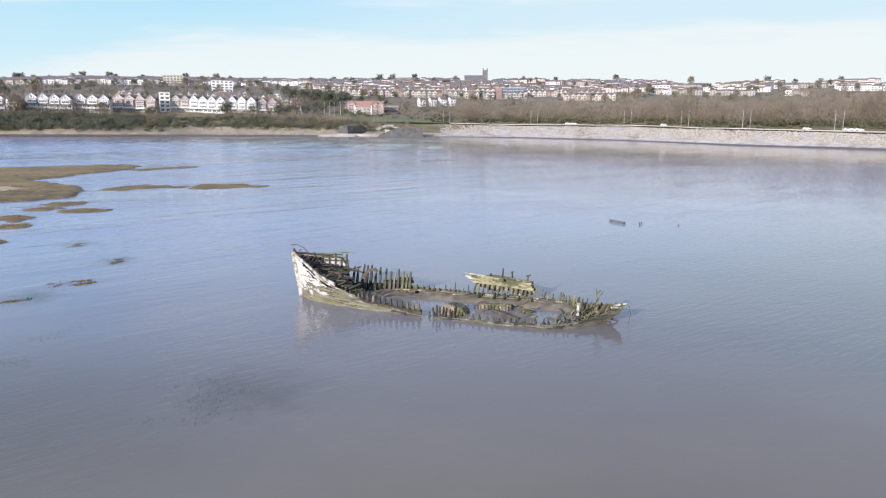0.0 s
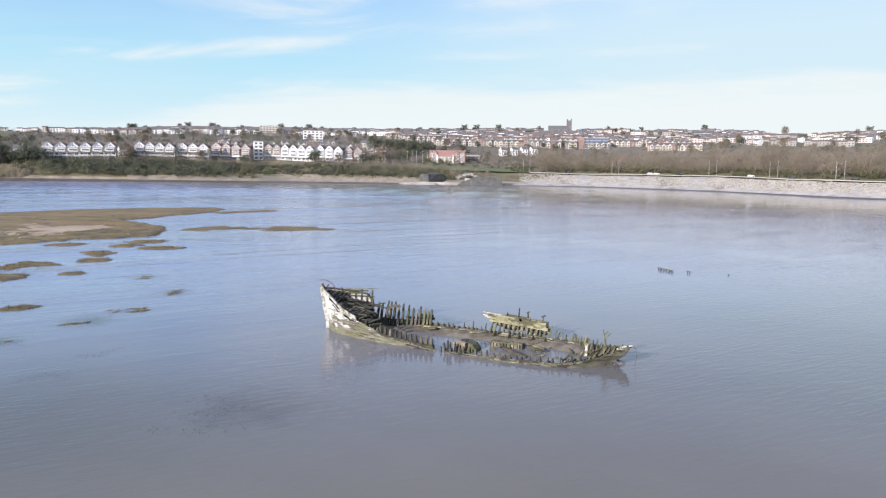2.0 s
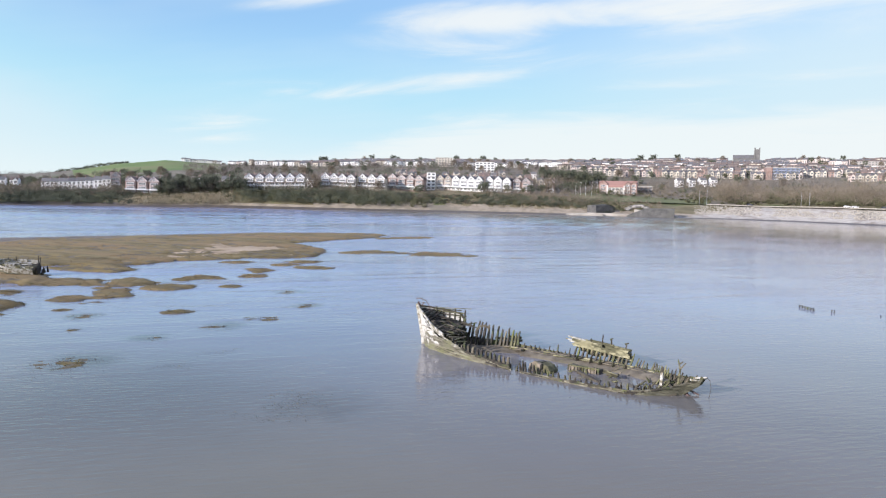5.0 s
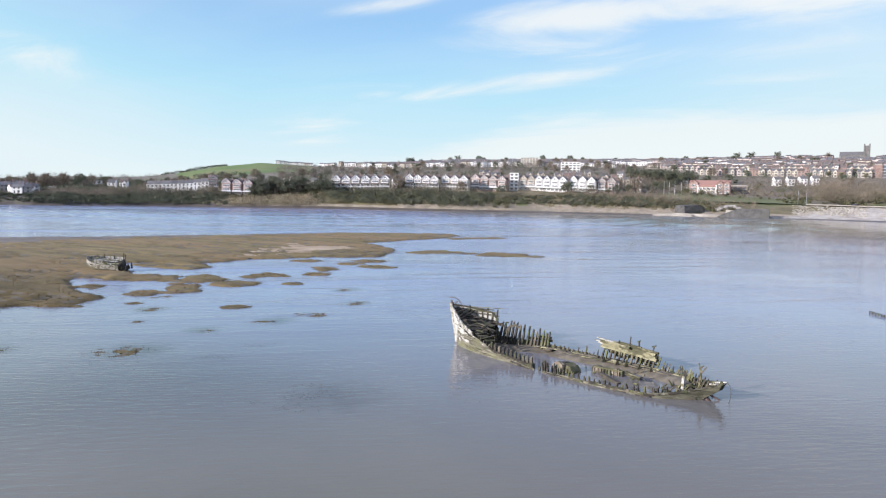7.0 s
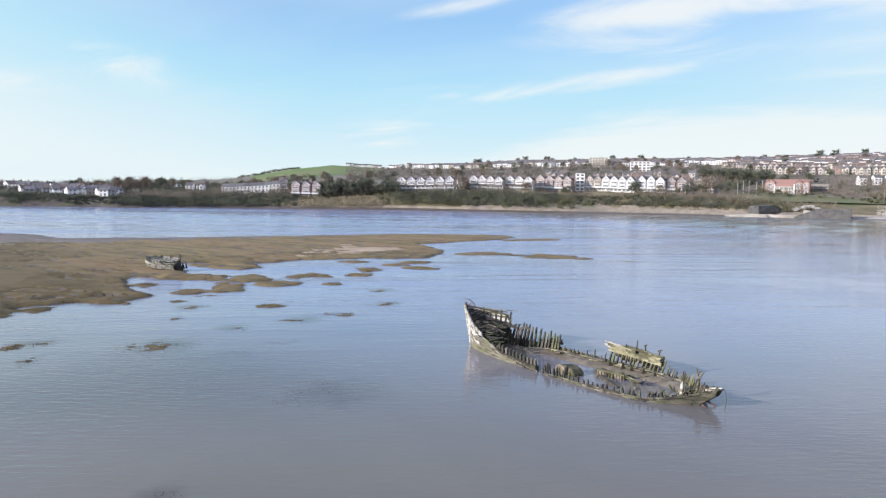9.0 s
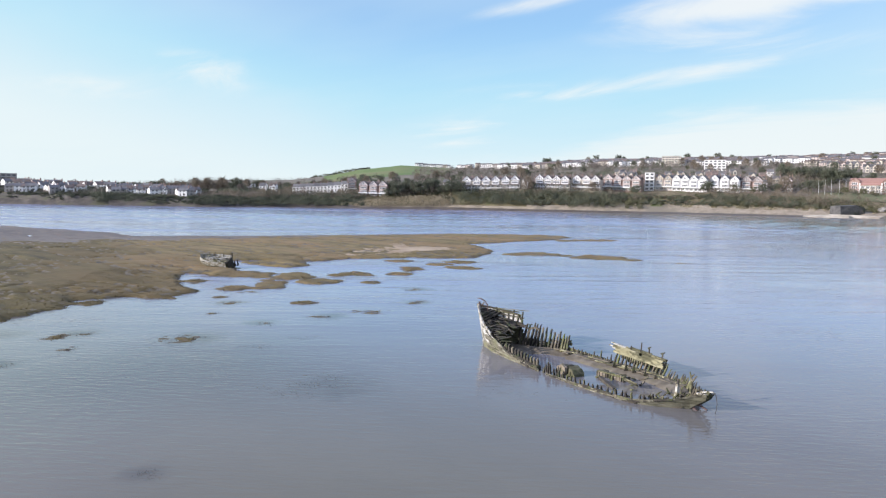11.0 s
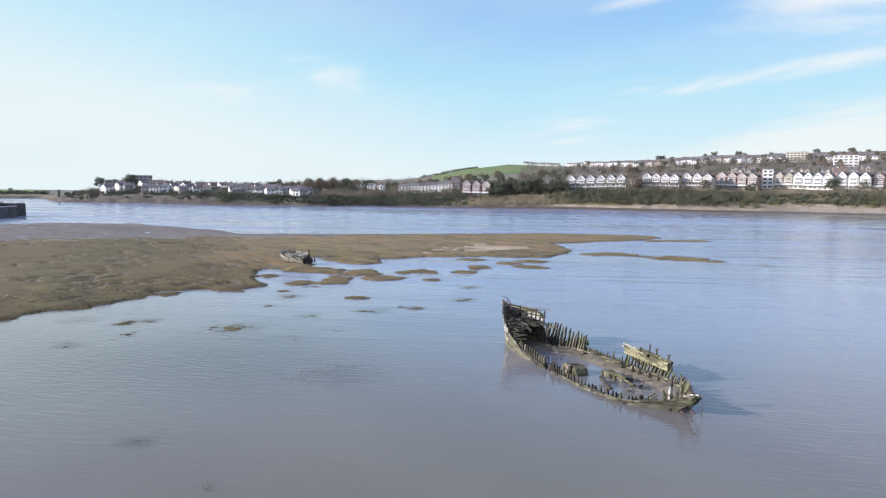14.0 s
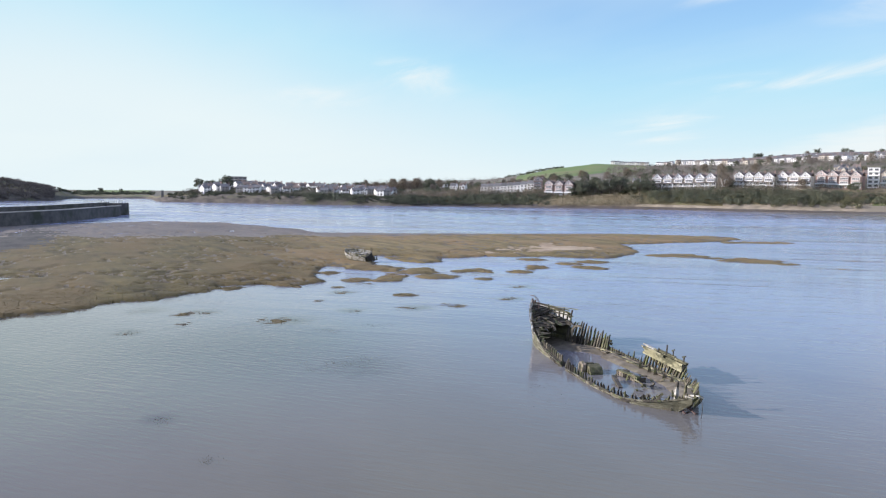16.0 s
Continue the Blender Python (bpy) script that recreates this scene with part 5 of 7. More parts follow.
thick = deck.modifiers.new("thickness", "SOLIDIFY")
thick.thickness = 0.08
for i in range(58):
    u = rng.uniform(0.5, 3.3)
    t = rng.uniform(0.08, 0.95)
    z = deck_z(u, t) + rng.uniform(0.02, 0.12)
    a = side_point(-1, u, z).lerp(side_point(1, u, z), t)
    ang = rng.uniform(-0.6, 0.5) if i % 2 else rng.uniform(0.8, 2.2)
    ln = rng.uniform(0.6, 1.5)
    bm = bmesh.new()
    beam(bm, a, a + Vector((ln * math.cos(ang), ln * math.sin(ang) * 0.6, rng.uniform(-0.2, 0.16) - 0.12 * ln * math.cos(ang))), rng.uniform(0.08, 0.17), 0.05)
    part("deck_plank", bm, M[rng.choice(["dark_timber"] * 7 + ["timber", "casing"])], wreck)
# pale broken deck edge on the near side
for i in range(9):
    u = 2.6 + i * 0.28
    a = side_point(-1, u, rail_top(u) + 0.02, -0.15)
    bm = bmesh.new()
    beam(bm, a, a + Vector((rng.uniform(0.2, 0.5), rng.uniform(0.5, 1.0), rng.uniform(-0.1, 0.22))), 0.2, 0.05)
    part("deck_plank", bm, rng.choice([M["timber"], M["dark_timber"]]), wreck)
# curved knee standing by the break of the deck
bm = bmesh.new()
pts = [Vector((4.5, 1.0, 1.0)), Vector((4.35, 1.05, 1.5)), Vector((4.55, 1.2, 1.85)), Vector((4.95, 1.4, 1.95)), Vector((5.25, 1.5, 1.8))]
for a, b in zip(pts[:-1], pts[1:]):
    beam(bm, a, b, 0.15, 0.16)
part("deck_knee", bm, M["timber"], wreck)
# far bow rails: three thin rails on short stanchions
for k, z in enumerate((2.5, 2.68, 2.85)):
    bm = bmesh.new()
    a, b = (0.7, 2.8 - 0.2 * k)
    beam(bm, side_point(1, a, z + 0.1), side_point(1, b, z - 0.18 + 0.06 * k), 0.1, 0.07)
    part("rail", bm, rng.choice([M["timber"], M["green_timber"]]), wreck)
bm = bmesh.new()
beam(bm, side_point(1, 1.0, 3.0, -0.1), Vector((3.0, 2.25, 2.93)), 0.07, 0.05)
part("rail", bm, M["pale_timber"], wreck, "thin pale spar along the far bow")
for u, z in ((0.9, 3.1), (1.3, 2.95), (1.65, 2.9), (2.0, 2.95), (2.35, 2.65), (2.65, 2.85)):
    bm = bmesh.new()
    p = side_point(1, u, 1.6)
    beam(bm, p, side_point(1, u, z, -0.02), 0.12, 0.12, 0.09, 0.09)
    part("stanchion", bm, M["dark_timber"], wreck)
# curved irons at the stem head
for off in (0.0, 0.16):
    bm = bmesh.new()
    pts = [Vector((0.75 - off, -0.4 + off, 2.75)), Vector((0.72 - off, -0.42 + off, 3.3)), Vector((0.45 - off, -0.5 + off, 3.62)), Vector((0.0 - off, -0.6 + off, 3.78)), Vector((-0.45 - off * 0.5, -0.68 + off, 3.74))]
    for a, b in zip(pts[:-1], pts[1:]):
        beam(bm, a, b, 0.035, 0.035)
    part("stem_iron", bm, M["rust"], wreck, "thin curved rusted iron davit at the stem")
for a, b, w in (((-0.28, -0.5, 3.1), (-0.3, -0.52, 3.5), 0.13), ((-0.02, -0.45, 3.2), (0.2, -0.4, 3.45), 0.08)):
    bm = bmesh.new()
    beam(bm, a, b, w, w)
    part("stem_fitting", bm, M["rust"], wreck)

# things lying in the hold
def rough_block(name, x0, x1, y0, y1, z0, z1, turn, mat, label, cuts=3, amp=0.06):
    bm = bmesh.new()
    box(bm, x0, x1, y0, y1, z0, z1)
    bmesh.ops.subdivide_edges(bm, edges=bm.edges[:], cuts=cuts, use_grid_fill=True)
    c = Vector(((x0 + x1) / 2, (y0 + y1) / 2, 0))
    for v in bm.verts:
        v.co += Vector([amp * noise.noise(v.co * 2.3 + Vector((i * 7, x0, 0))) for i in range(3)])
        v.co = Matrix.Translation(c) @ Matrix.Rotation(radians(turn), 4, "Z") @ Matrix.Translation(-c) @ v.co
    return part(name, bm, mat, wreck, label)


def worn_prism(name, pts, y0, y1, turn, mat, label, amp=0.05):
    bm = bmesh.new()
    prism(bm, pts, y0, y1)
    bmesh.ops.triangulate(bm, faces=bm.faces[:])
    bmesh.ops.subdivide_edges(bm, edges=bm.edges[:], cuts=2, use_grid_fill=True)
    c = Vector((sum(p[0] for p in pts) / len(pts), (y0 + y1) / 2, 0))
    for v in bm.verts:
        v.co += Vector([amp * noise.noise(v.co * 2.9 + Vector((i * 7, y0, 0))) for i in range(3)])
        v.co = Matrix.Translation(c) @ Matrix.Rotation(radians(turn), 4, "Z") @ Matrix.Translation(-c) @ v.co
    bmesh.ops.recalc_face_normals(bm, faces=bm.faces)
    return part(name, bm, mat, wreck, label)


worn_prism("engine_block", [(11.5, -0.3), (12.6, -0.3), (12.55, 0.2), (12.3, 0.45), (11.8, 0.62), (11.5, 0.56)], -1.55, -0.6, -4, M["green_timber"], "dark weed-covered engine block", 0.08)
worn_prism("casing_plate", [(10.8, -0.25), (11.75, -0.25), (11.9, 0.62), (11.4, 0.74), (10.95, 0.52)], -1.78, -1.56, -6, M["casing"], "tan rust-stained casing plate leaning on the engine", 0.06)
worn_prism("casing_top", [(11.0, 0.38), (11.8, 0.5), (11.8, 0.66), (11.2, 0.64)], -1.5, -0.9, -6, M["dark_timber"], "", 0.06)
for i in range(9):
    bm = bmesh.new()
    x = 13.0 + i * 0.235
    top = 0.4 + rng.uniform(-0.06, 0.06)
    beam(bm, (x, 0.3 + 0.03 * i, -0.4), (x + rng.uniform(-0.03, 0.03), 0.34 + 0.03 * i, top), 0.2, 0.12, 0.19, 0.1)
    part("bulkhead_board", bm, M[rng.choice(["green_timber", "casing", "timber"])], wreck, "mossy upright board")
bm = bmesh.new()
beam(bm, (12.9, 0.42, 0.36), (15.1, 0.68, 0.34), 0.34, 0.08)
part("bulkhead_cap", bm, M["green_timber"], wreck)
bm = bmesh.new()
box(bm, 12.86, 12.98, 0.25, 1.0, -0.4, 0.34); box(bm, 15.02, 15.14, 0.5, 1.2, -0.4, 0.3)
part("bulkhead_end", bm, M["dark_timber"], wreck)
for i in range(2):
    rough_block("stone", 12.9 + i * 0.45, 13.2 + i * 0.45, 0.85, 1.1, -0.3, 0.3 - 0.06 * (i % 2), 10 * i, M["timber"], "", 1, 0.08)
bm = bmesh.new()
box(bm, -0.5, 0.5, -0.32, 0.32, -0.04, 0.04, pose(16.2, 0.0, 0.36, -30, 16, 20))
part("hatch_cover", bm, M["pale_timber"], wreck, "tilted pale hatch board")
bm = bmesh.new()
beam(bm, (14.2, -0.75, 0.3), (16.0, -1.25, -0.02), 0.26, 0.2)
part("fallen_timber", bm, M["dark_timber"], wreck)
for i in range(14):
    u, t = rng.uniform(11.5, 18.8), rng.uniform(0.1, 0.85)
    p = side_point(-1, u, 0).lerp(side_point(1, u, 0), t) + Vector((0, 0, -0.1))
    bm = bmesh.new()
    beam(bm, p, p + Vector((rng.uniform(-0.9, 0.9), rng.uniform(-0.5, 0.5), rng.uniform(0.12, 0.5))), rng.uniform(0.1, 0.2), 0.12, 0.08, 0.08)
    part("fallen_timber", bm, rng.choice([M["dark_timber"], M["timber"], M["green_timber"]]), wreck)
for u, z in ((12.4, 0.5), (13.5, 0.58), (14.2, 0.6), (15.2, 0.45), (16.1, 0.4)):
    bm = bmesh.new()
    a = side_point(1, u, 0.2, -0.75)
    beam(bm, a + Vector((0, 0, -0.1)), a + Vector((0.12, -0.1, z - 0.1)), 0.28, 0.14, 0.1, 0.08)
    part("floor_timber", bm, M["dark_timber"], wreck)

# ---------------------------------------------------------------- small hulk on the marsh
# its own axes: x along the boat to its broken stern, y across, z up; it lies over on one side
hulk = empty("small_hulk", "broken boat hulk with bleached deck planks lying on the marsh", "boat wreck", m=pose(-83.7, 58.8, 0.58, 22, 4, 34) @ Matrix.Diagonal((1, 1, 1.15, 1)))


def hulk_strake(k, s):
    """One plank of the rounded hull."""
    bm = bmesh.new()
    rings = []
    for x in frange(-2.9, 2.1, 0.35):
        w = 1.25 * (1 - (max(0.0, -x - 0.2) / 2.9) ** 2.2)
        ring = []
        for q, inset in ((k, 0), (k + 0.95, 0), (k + 0.95, 0.07), (k, 0.07)):
            a = radians(6 + q * 17.0)
            lift = 0.28 * (max(0.0, -x) / 2.9) ** 2 - (0.16 if s < 0 and k > 2 else 0) + (worn(x, s * 3 + k, 0.05) if k == 4 else 0)
            ring.append(bm.verts.new((x - 0.25 * (a > 0.9), s * max(0.02, w * math.sin(a) - inset), 0.75 - 1.25 * math.cos(a) + lift + 0.3 * (a > 1.3))))
        rings.append(ring)
    for a, b in zip(rings[:-1], rings[1:]):
        for i in range(4):
            bm.faces.new((a[i], a[(i + 1) % 4], b[(i + 1) % 4], b[i]))
    bm.faces.new(rings[0][::-1]); bm.faces.new(rings[-1])
    bmesh.ops.recalc_face_normals(bm, faces=bm.faces)
    part("plank", bm, M["hull_algae"] if k < 4 else M["white_weathered"], hulk)


for s in (-1, 1):
    for k in range(5):
        hulk_strake(k, s)
# dark sheet in place of the shaded hold between the deck planks
bm = bmesh.new()
box(bm, -2.3, 1.7, -1.0, 1.0, 0.66, 0.72)
part("deck", bm, M["dark_timber"], hulk)
for y, x0, x1, mat in ((-0.85, -1.6, 1.5, "pale_timber"), (-0.58, -1.9, 0.2, "white_weathered"), (-0.3, -0.4, 1.6, "pale_timber"), (0.05, -2.1, -0.9, "white_weathered"), (0.3, -1.8, 1.2, "white_weathered"), (0.62, -2.0, 0.7, "pale_timber"), (0.86, -1.5, 1.6, "white_weathered")):
    bm = bmesh.new()
    beam(bm, (x0, y, 0.75), (x1, y + 0.05, 0.77), 0.25, 0.05, 0.22, 0.05)
    part("deck_plank", bm, M[mat], hulk, "bleached deck plank")
# what is left of the cabin: uneven white boards, most of them gone
for x0, x1, top, mat in ((-2.05, -1.75, 1.2, "pale_timber"), (-1.72, -1.2, 1.25, "white_weathered"), (-1.17, -0.9, 1.25, "white_weathered"), (-0.86, -0.4, 1.12, "white_weathered"), (-0.42, 0.1, 1.1, "pale_timber"), (0.35, 0.7, 1.02, "white_weathered")):
    bm = bmesh.new()
    prism(bm, [(x0, 0.76), (x1, 0.76), (x1 + 0.04, top - 0.1), (x0 - 0.03, top)], -0.74, -0.66)
    bmesh.ops.recalc_face_normals(bm, faces=bm.faces)
    part("cabin_board", bm, M[mat], hulk, "broken cabin board with old white paint")
for x, y, z, ln, yaw in ((-1.8, -0.6, 1.3, 1.7, 12), (-1.3, 0.1, 1.1, 1.5, -20), (-0.9, 0.5, 1.0, 1.8, 8), (-2.0, 0.2, 1.05, 0.9, 70)):
    bm = bmesh.new()
    q = Vector((math.cos(radians(yaw)), math.sin(radians(yaw)), -0.12)) * ln
    beam(bm, (x, y, z), Vector((x, y, z)) + q, 0.26, 0.05, 0.2, 0.04)
    part("fallen_board", bm, M["white_weathered" if ln > 1.6 else "pale_timber"], hulk)
for x, s, h in ((-2.2, 1, 1.2), (-1.2, 1, 1.35), (0.3, 1, 1.3), (1.4, -1, 1.25), (1.9, 1, 1.5), (2.1, -1, 1.35), (1.7, 1, 1.7)):
    bm = bmesh.new()
    beam(bm, (x, s * 0.9, 0.2), (x + 0.15, s * 1.2, h), 0.12, 0.12, 0.08, 0.08)
    part("rib", bm, M["dark_timber"], hulk)
for i in range(16):
    p = Vector((rng.uniform(1.5, 3.0), rng.uniform(-1.1, 1.0), -0.3))
    bm = bmesh.new()
    beam(bm, p, p + Vector((rng.uniform(-0.4, 0.5), rng.uniform(-0.3, 0.3), rng.uniform(0.5, 1.3))), rng.uniform(0.15, 0.35), 0.12, 0.1, 0.08)
    part("broken_timber", bm, M["dark_timber"], hulk)
bm = bmesh.new()
box(bm, 1.9, 2.0, -1.1, 1.1, -0.3, 0.9)
part("bulkhead", bm, M["dark_timber"], hulk)

# ---------------------------------------------------------------- old stakes standing in the water
frame_thing = empty("mooring_staging", "low dark wooden stake frame standing in open water", "stakes", m=pose(12.4, 87.3, 0, 0, 0, -57) @ Matrix.Diagonal((1.28, 1, 0.75, 1)))
for i in range(6):
    bm = bmesh.new()
    beam(bm, (i * 0.38, 0, -0.6), (i * 0.38 + 0.03, 0, 0.36 + 0.05 * (i % 2)), 0.07, 0.07)
    part("stake", bm, M["dark_timber"], frame_thing)
for z in (0.12, 0.33):
    bm = bmesh.new()
    beam(bm, (-0.1, 0.05, z), (2.05, 0.05, z - 0.04), 0.06, 0.07)
    part("rail", bm, M["dark_timber"], frame_thing)
for x, y in ((15.5, 85.0), (15.75, 85.1), (20.1, 84.6)):
    bm = bmesh.new()
    h = 0.32 if x < 18 else 0.14
    beam(bm, (0, 0, -0.6), (0.04, 0.02, h), 0.09, 0.09)
    ob = mesh_object("stake", bm, M["dark_timber"])
    ob.location = (x, y, 0)
    tagged(ob, "single dark wooden stake standing in open water", "stake", "stakes in the bay")

# ---------------------------------------------------------------- buildings


def window(bm_list, parent, x, z, w, h, y=-0.04):
    bm = bmesh.new()
    box(bm, x - w / 2, x + w / 2, y, y + 0.1, z, z + h)
    part("window", bm, M["glass"], parent)


def roof_ridge_x(parent, w, d, z, rise, mat, over=0.35):
    bm = bmesh.new()
    o = over
    pts = [(-o, z - 0.15), (d / 2, z + rise), (d + o, z - 0.15), (d + o, z + 0.05), (d / 2, z + rise + 0.22), (-o, z + 0.05)]
    prism(bm, pts, -w / 2, w / 2)
    for v in bm.verts:
        v.co = Vector((v.co.y, v.co.x, v.co.z))
    bmesh.ops.recalc_face_normals(bm, faces=bm.faces)
    part("roof", bm, mat, parent)


def roof_ridge_y(parent, x, w, y0, y1, z, rise, mat, over=0.3, name="roof"):
    bm = bmesh.new()
    o = over
    prism(bm, [(x - w / 2 - o, z - 0.15), (x, z + rise), (x + w / 2 + o, z - 0.15), (x + w / 2 + o, z + 0.05), (x, z + rise + 0.25), (x - w / 2 - o, z + 0.05)], y0, y1)
    bmesh.ops.recalc_face_normals(bm, faces=bm.faces)
    part(name, bm, mat, parent)


def chimney(parent, x, y, z, h=1.6, mat="brick_wall"):
    bm = bmesh.new()
    box(bm, x - 0.35, x + 0.35, y - 0.5, y + 0.5, z - 1.0, z + h)
    box(bm, x - 0.15, x + 0.15, y - 0.35, y - 0.1, z + h, z + h + 0.4)
    box(bm, x - 0.15, x + 0.15, y + 0.1, y + 0.35, z + h, z + h + 0.4)
    part("chimney", bm, M[mat], parent)


def body(parent, w, d, h, mat, base=3.0, rise=0.0, along_x=True):
    bm = bmesh.new()
    if rise and along_x:
        prism(bm, [(0, -base), (d, -base), (d, h), (d / 2, h + rise), (0, h)], -w / 2, w / 2)
        for v in bm.verts:
            v.co = Vector((v.co.y, v.co.x, v.co.z))
    elif rise:
        prism(bm, [(-w / 2, -base), (w / 2, -base), (w / 2, h), (0, h + rise), (-w / 2, h)], 0, d)
    else:
        box(bm, -w / 2, w / 2, 0, d, -base, h)
    bmesh.ops.recalc_face_normals(bm, faces=bm.faces)
    part("wall", bm, M[mat], parent)


def sash(parent, x, y, z, w, h, lights=2):
    """A sash window: dark panes set in a white frame with a proud sill."""
    frame_bm = bmesh.new()
    box(frame_bm, x - w / 2, x + w / 2, y - 0.06, y + 0.06, z, z + 0.13)
    box(frame_bm, x - w / 2, x + w / 2, y - 0.06, y + 0.06, z + h - 0.13, z + h)
    step = w / lights
    for i in range(lights + 1):
        c = x - w / 2 + i * step
        box(frame_bm, c - 0.09, c + 0.09, y - 0.07, y + 0.06, z, z + h)
    fr = part("window", frame_bm, M["white_paint"], parent)
    bm = bmesh.new()
    box(bm, x - w / 2 + 0.02, x + w / 2 - 0.02, y - 0.02, y + 0.05, z + 0.05, z + h - 0.05)
    part("pane", bm, M["glass"], fr)


def villa(label, wall, roof, gable="white_wall", barge="white_paint", w=7.6, h=9.3, deep=True, timbered=False):
    """A three-storey seaside terrace house: broad gable, window bays, a balcony or a roofed verandah below."""
    ob = empty("terrace_house", label, "house", "seafront terrace")
    body(ob, w, 10, h, wall, 4.0)
    roof_ridge_x(ob, w, 10, h, 2.9, M[roof], 0.2)
    g = w * 0.46
    bm = bmesh.new()
    prism(bm, [(-g, h - 0.7), (g, h - 0.7), (g, h), (0, h + 3.1), (-g, h)], -0.9, 3.0)
    bmesh.ops.recalc_face_normals(bm, faces=bm.faces)
    part("gable_front", bm, M[gable], ob)
    roof_ridge_y(ob, 0, w * 0.92, -1.2, 5.0, h, 3.15, M[roof], 0.2, "gable_roof")
    for s in (-1, 1):
        bm = bmesh.new()
        beam(bm, (s * (g + 0.2), -1.25, h - 0.2), (0, -1.25, h + 3.3), 0.12, 0.34, up=(0, -1, 0))
        part("bargeboard", bm, M[barge], ob)
    if timbered:
        for x in (-1.5, 0, 1.5):
            bm = bmesh.new()
            box(bm, x - 0.13, x + 0.13, -0.98, -0.9, h - 0.6, h + 2.4 - abs(x) * 1.05)
            part("timber_strip", bm, M["brown_wall"], ob)
    sash(ob, 0, -0.95, h + 0.1, 1.5, 1.2)
    for z in ((6.0, 3.1) if not deep else (6.0,)):
        bm = bmesh.new()
        box(bm, -w * 0.36, w * 0.36, -0.85, 0.6, z - 0.35, z + 2.2)
        part("bay", bm, M[gable], ob)
        sash(ob, 0, -0.89, z + 0.25, w * 0.62, 1.5, 4)
    if deep:
        bm = bmesh.new()
        prism(bm, [(-2.6, 5.05), (0.1, 5.6), (0.1, 5.75), (-2.6, 5.2)], -w / 2, w / 2)
        for v in bm.verts:
            v.co = Vector((v.co.y, v.co.x, v.co.z))
        bmesh.ops.recalc_face_normals(bm, faces=bm.faces)
        part("verandah_roof", bm, M[roof], ob)
        for x in (-w * 0.28, w * 0.28):
            sash(ob, x, -0.06, 3.2, w * 0.3, 1.6)
        bm = bmesh.new()
        box(bm, -w / 2, w / 2, -2.45, 0.0, 2.45, 2.65)
        box(bm, -w / 2, w / 2, -2.45, -2.38, 3.4, 3.52)
        k = 9
        for i in range(k):
            x = -w / 2 + (i + 0.5) * w / k
            box(bm, x - 0.16, x + 0.16, -2.44, -2.39, 2.65, 3.4)
        part("balcony", bm, M["white_paint"], ob)
        bm = bmesh.new()
        for x in (-w * 0.49, -w * 0.16, w * 0.16, w * 0.49):
            box(bm, x - 0.1, x + 0.1, -2.45, -2.27, -1.0, 5.1)
        part("verandah_post", bm, M["white_paint"], ob)
    else:
        bm = bmesh.new()
        box(bm, -w / 2, w / 2, -1.7, 0.0, 2.3, 2.55)
        box(bm, -w / 2, w / 2, -1.7, -1.62, 2.55, 3.2)
        part("balcony", bm, M["white_paint"], ob)
        for x in (-w * 0.26, w * 0.26):
            sash(ob, x, -0.06, 0.3, w * 0.34, 1.7, 3)
    chimney(ob, w * 0.45, 5, h + 2.9, 1.3)
    return ob


def cottage(label, wall, roof, w=6.0, h=5.6, panes=True, bay=False, d=8.5, category="house", group="hillside terraces"):
    ob = empty("hillside_house", label, category, group)
    body(ob, w, d, h, wall, 4.0, 2.4)
    roof_ridge_x(ob, w, d, h, 2.4, M[roof])
    if panes:
        for x in (-1.5, 1.5):
            window(None, ob, x, 3.3, 1.3, 1.5)
        window(None, ob, 1.4, 0.6, 1.6, 1.6)
        bm = bmesh.new()
        box(bm, -1.95, -1.05, -0.05, 0.1, 0, 2.1)
        part("door", bm, M["slate"], ob)
    if bay:
        bm = bmesh.new()
        prism(bm, [(-0.3, -3), (2.7, -3), (2.7, h), (1.2, h + 1.5), (-0.3, h)], -0.9, 0.4)
        bmesh.ops.recalc_face_normals(bm, faces=bm.faces)
        part("bay_front", bm, M[wall if wall != "grey_wall" else "cream_wall"], ob)
        roof_ridge_y(ob, 1.2, 3.0, -1.1, 2.5, h, 1.6, M[roof], 0.15, "bay_roof")
        window(None, ob, 1.2, 0.6, 1.9, 1.6, -0.94)
        window(None, ob, 1.2, 3.3, 1.9, 1.5, -0.94)
    chimney(ob, w / 2 - 0.3, d / 2, h + 2.4, 1.3)
    return ob


def flats(label, w, d, floors, wall, bands="glass", group="blocks of flats"):
    ob = empty("apartment_block", label, "flats", group)
    h = floors * 2.9
    body(ob, w, d, h, wall)
    bm = bmesh.new()
    box(bm, -w / 2 - 0.25, w / 2 + 0.25, -0.25, d + 0.25, h, h + 0.5)
    part("roof", bm, M["concrete"], ob)
    k = max(2, int(w / 4))
    for f in range(floors):
        for i in range(k):
            window(None, ob, -w / 2 + (i + 0.5) * w / k, f * 2.9 + 0.8, w / k * 0.62, 1.5)
        bm = bmesh.new()
        box(bm, -w / 2 + 0.3, w / 2 - 0.3, -1.1, -0.02, f * 2.9 - 0.12, f * 2.9 + 0.06)
        part("balcony", bm, M["white_paint"], ob)
    return ob


def put(ob, a, r, lift=0.0, turn=0.0, first=[]):
    """A copy of a building at a bearing and range, facing the bay; the first one made stays where it is first put."""
    x, y = at(a, r)
    m = pose(x, y, ground_z(a, r) + lift, 0, 0, a + turn)
    if ob.name not in first:
        first.append(ob.name)
        ob.matrix_basis = m
        return ob
    return copy_thing(ob, m)


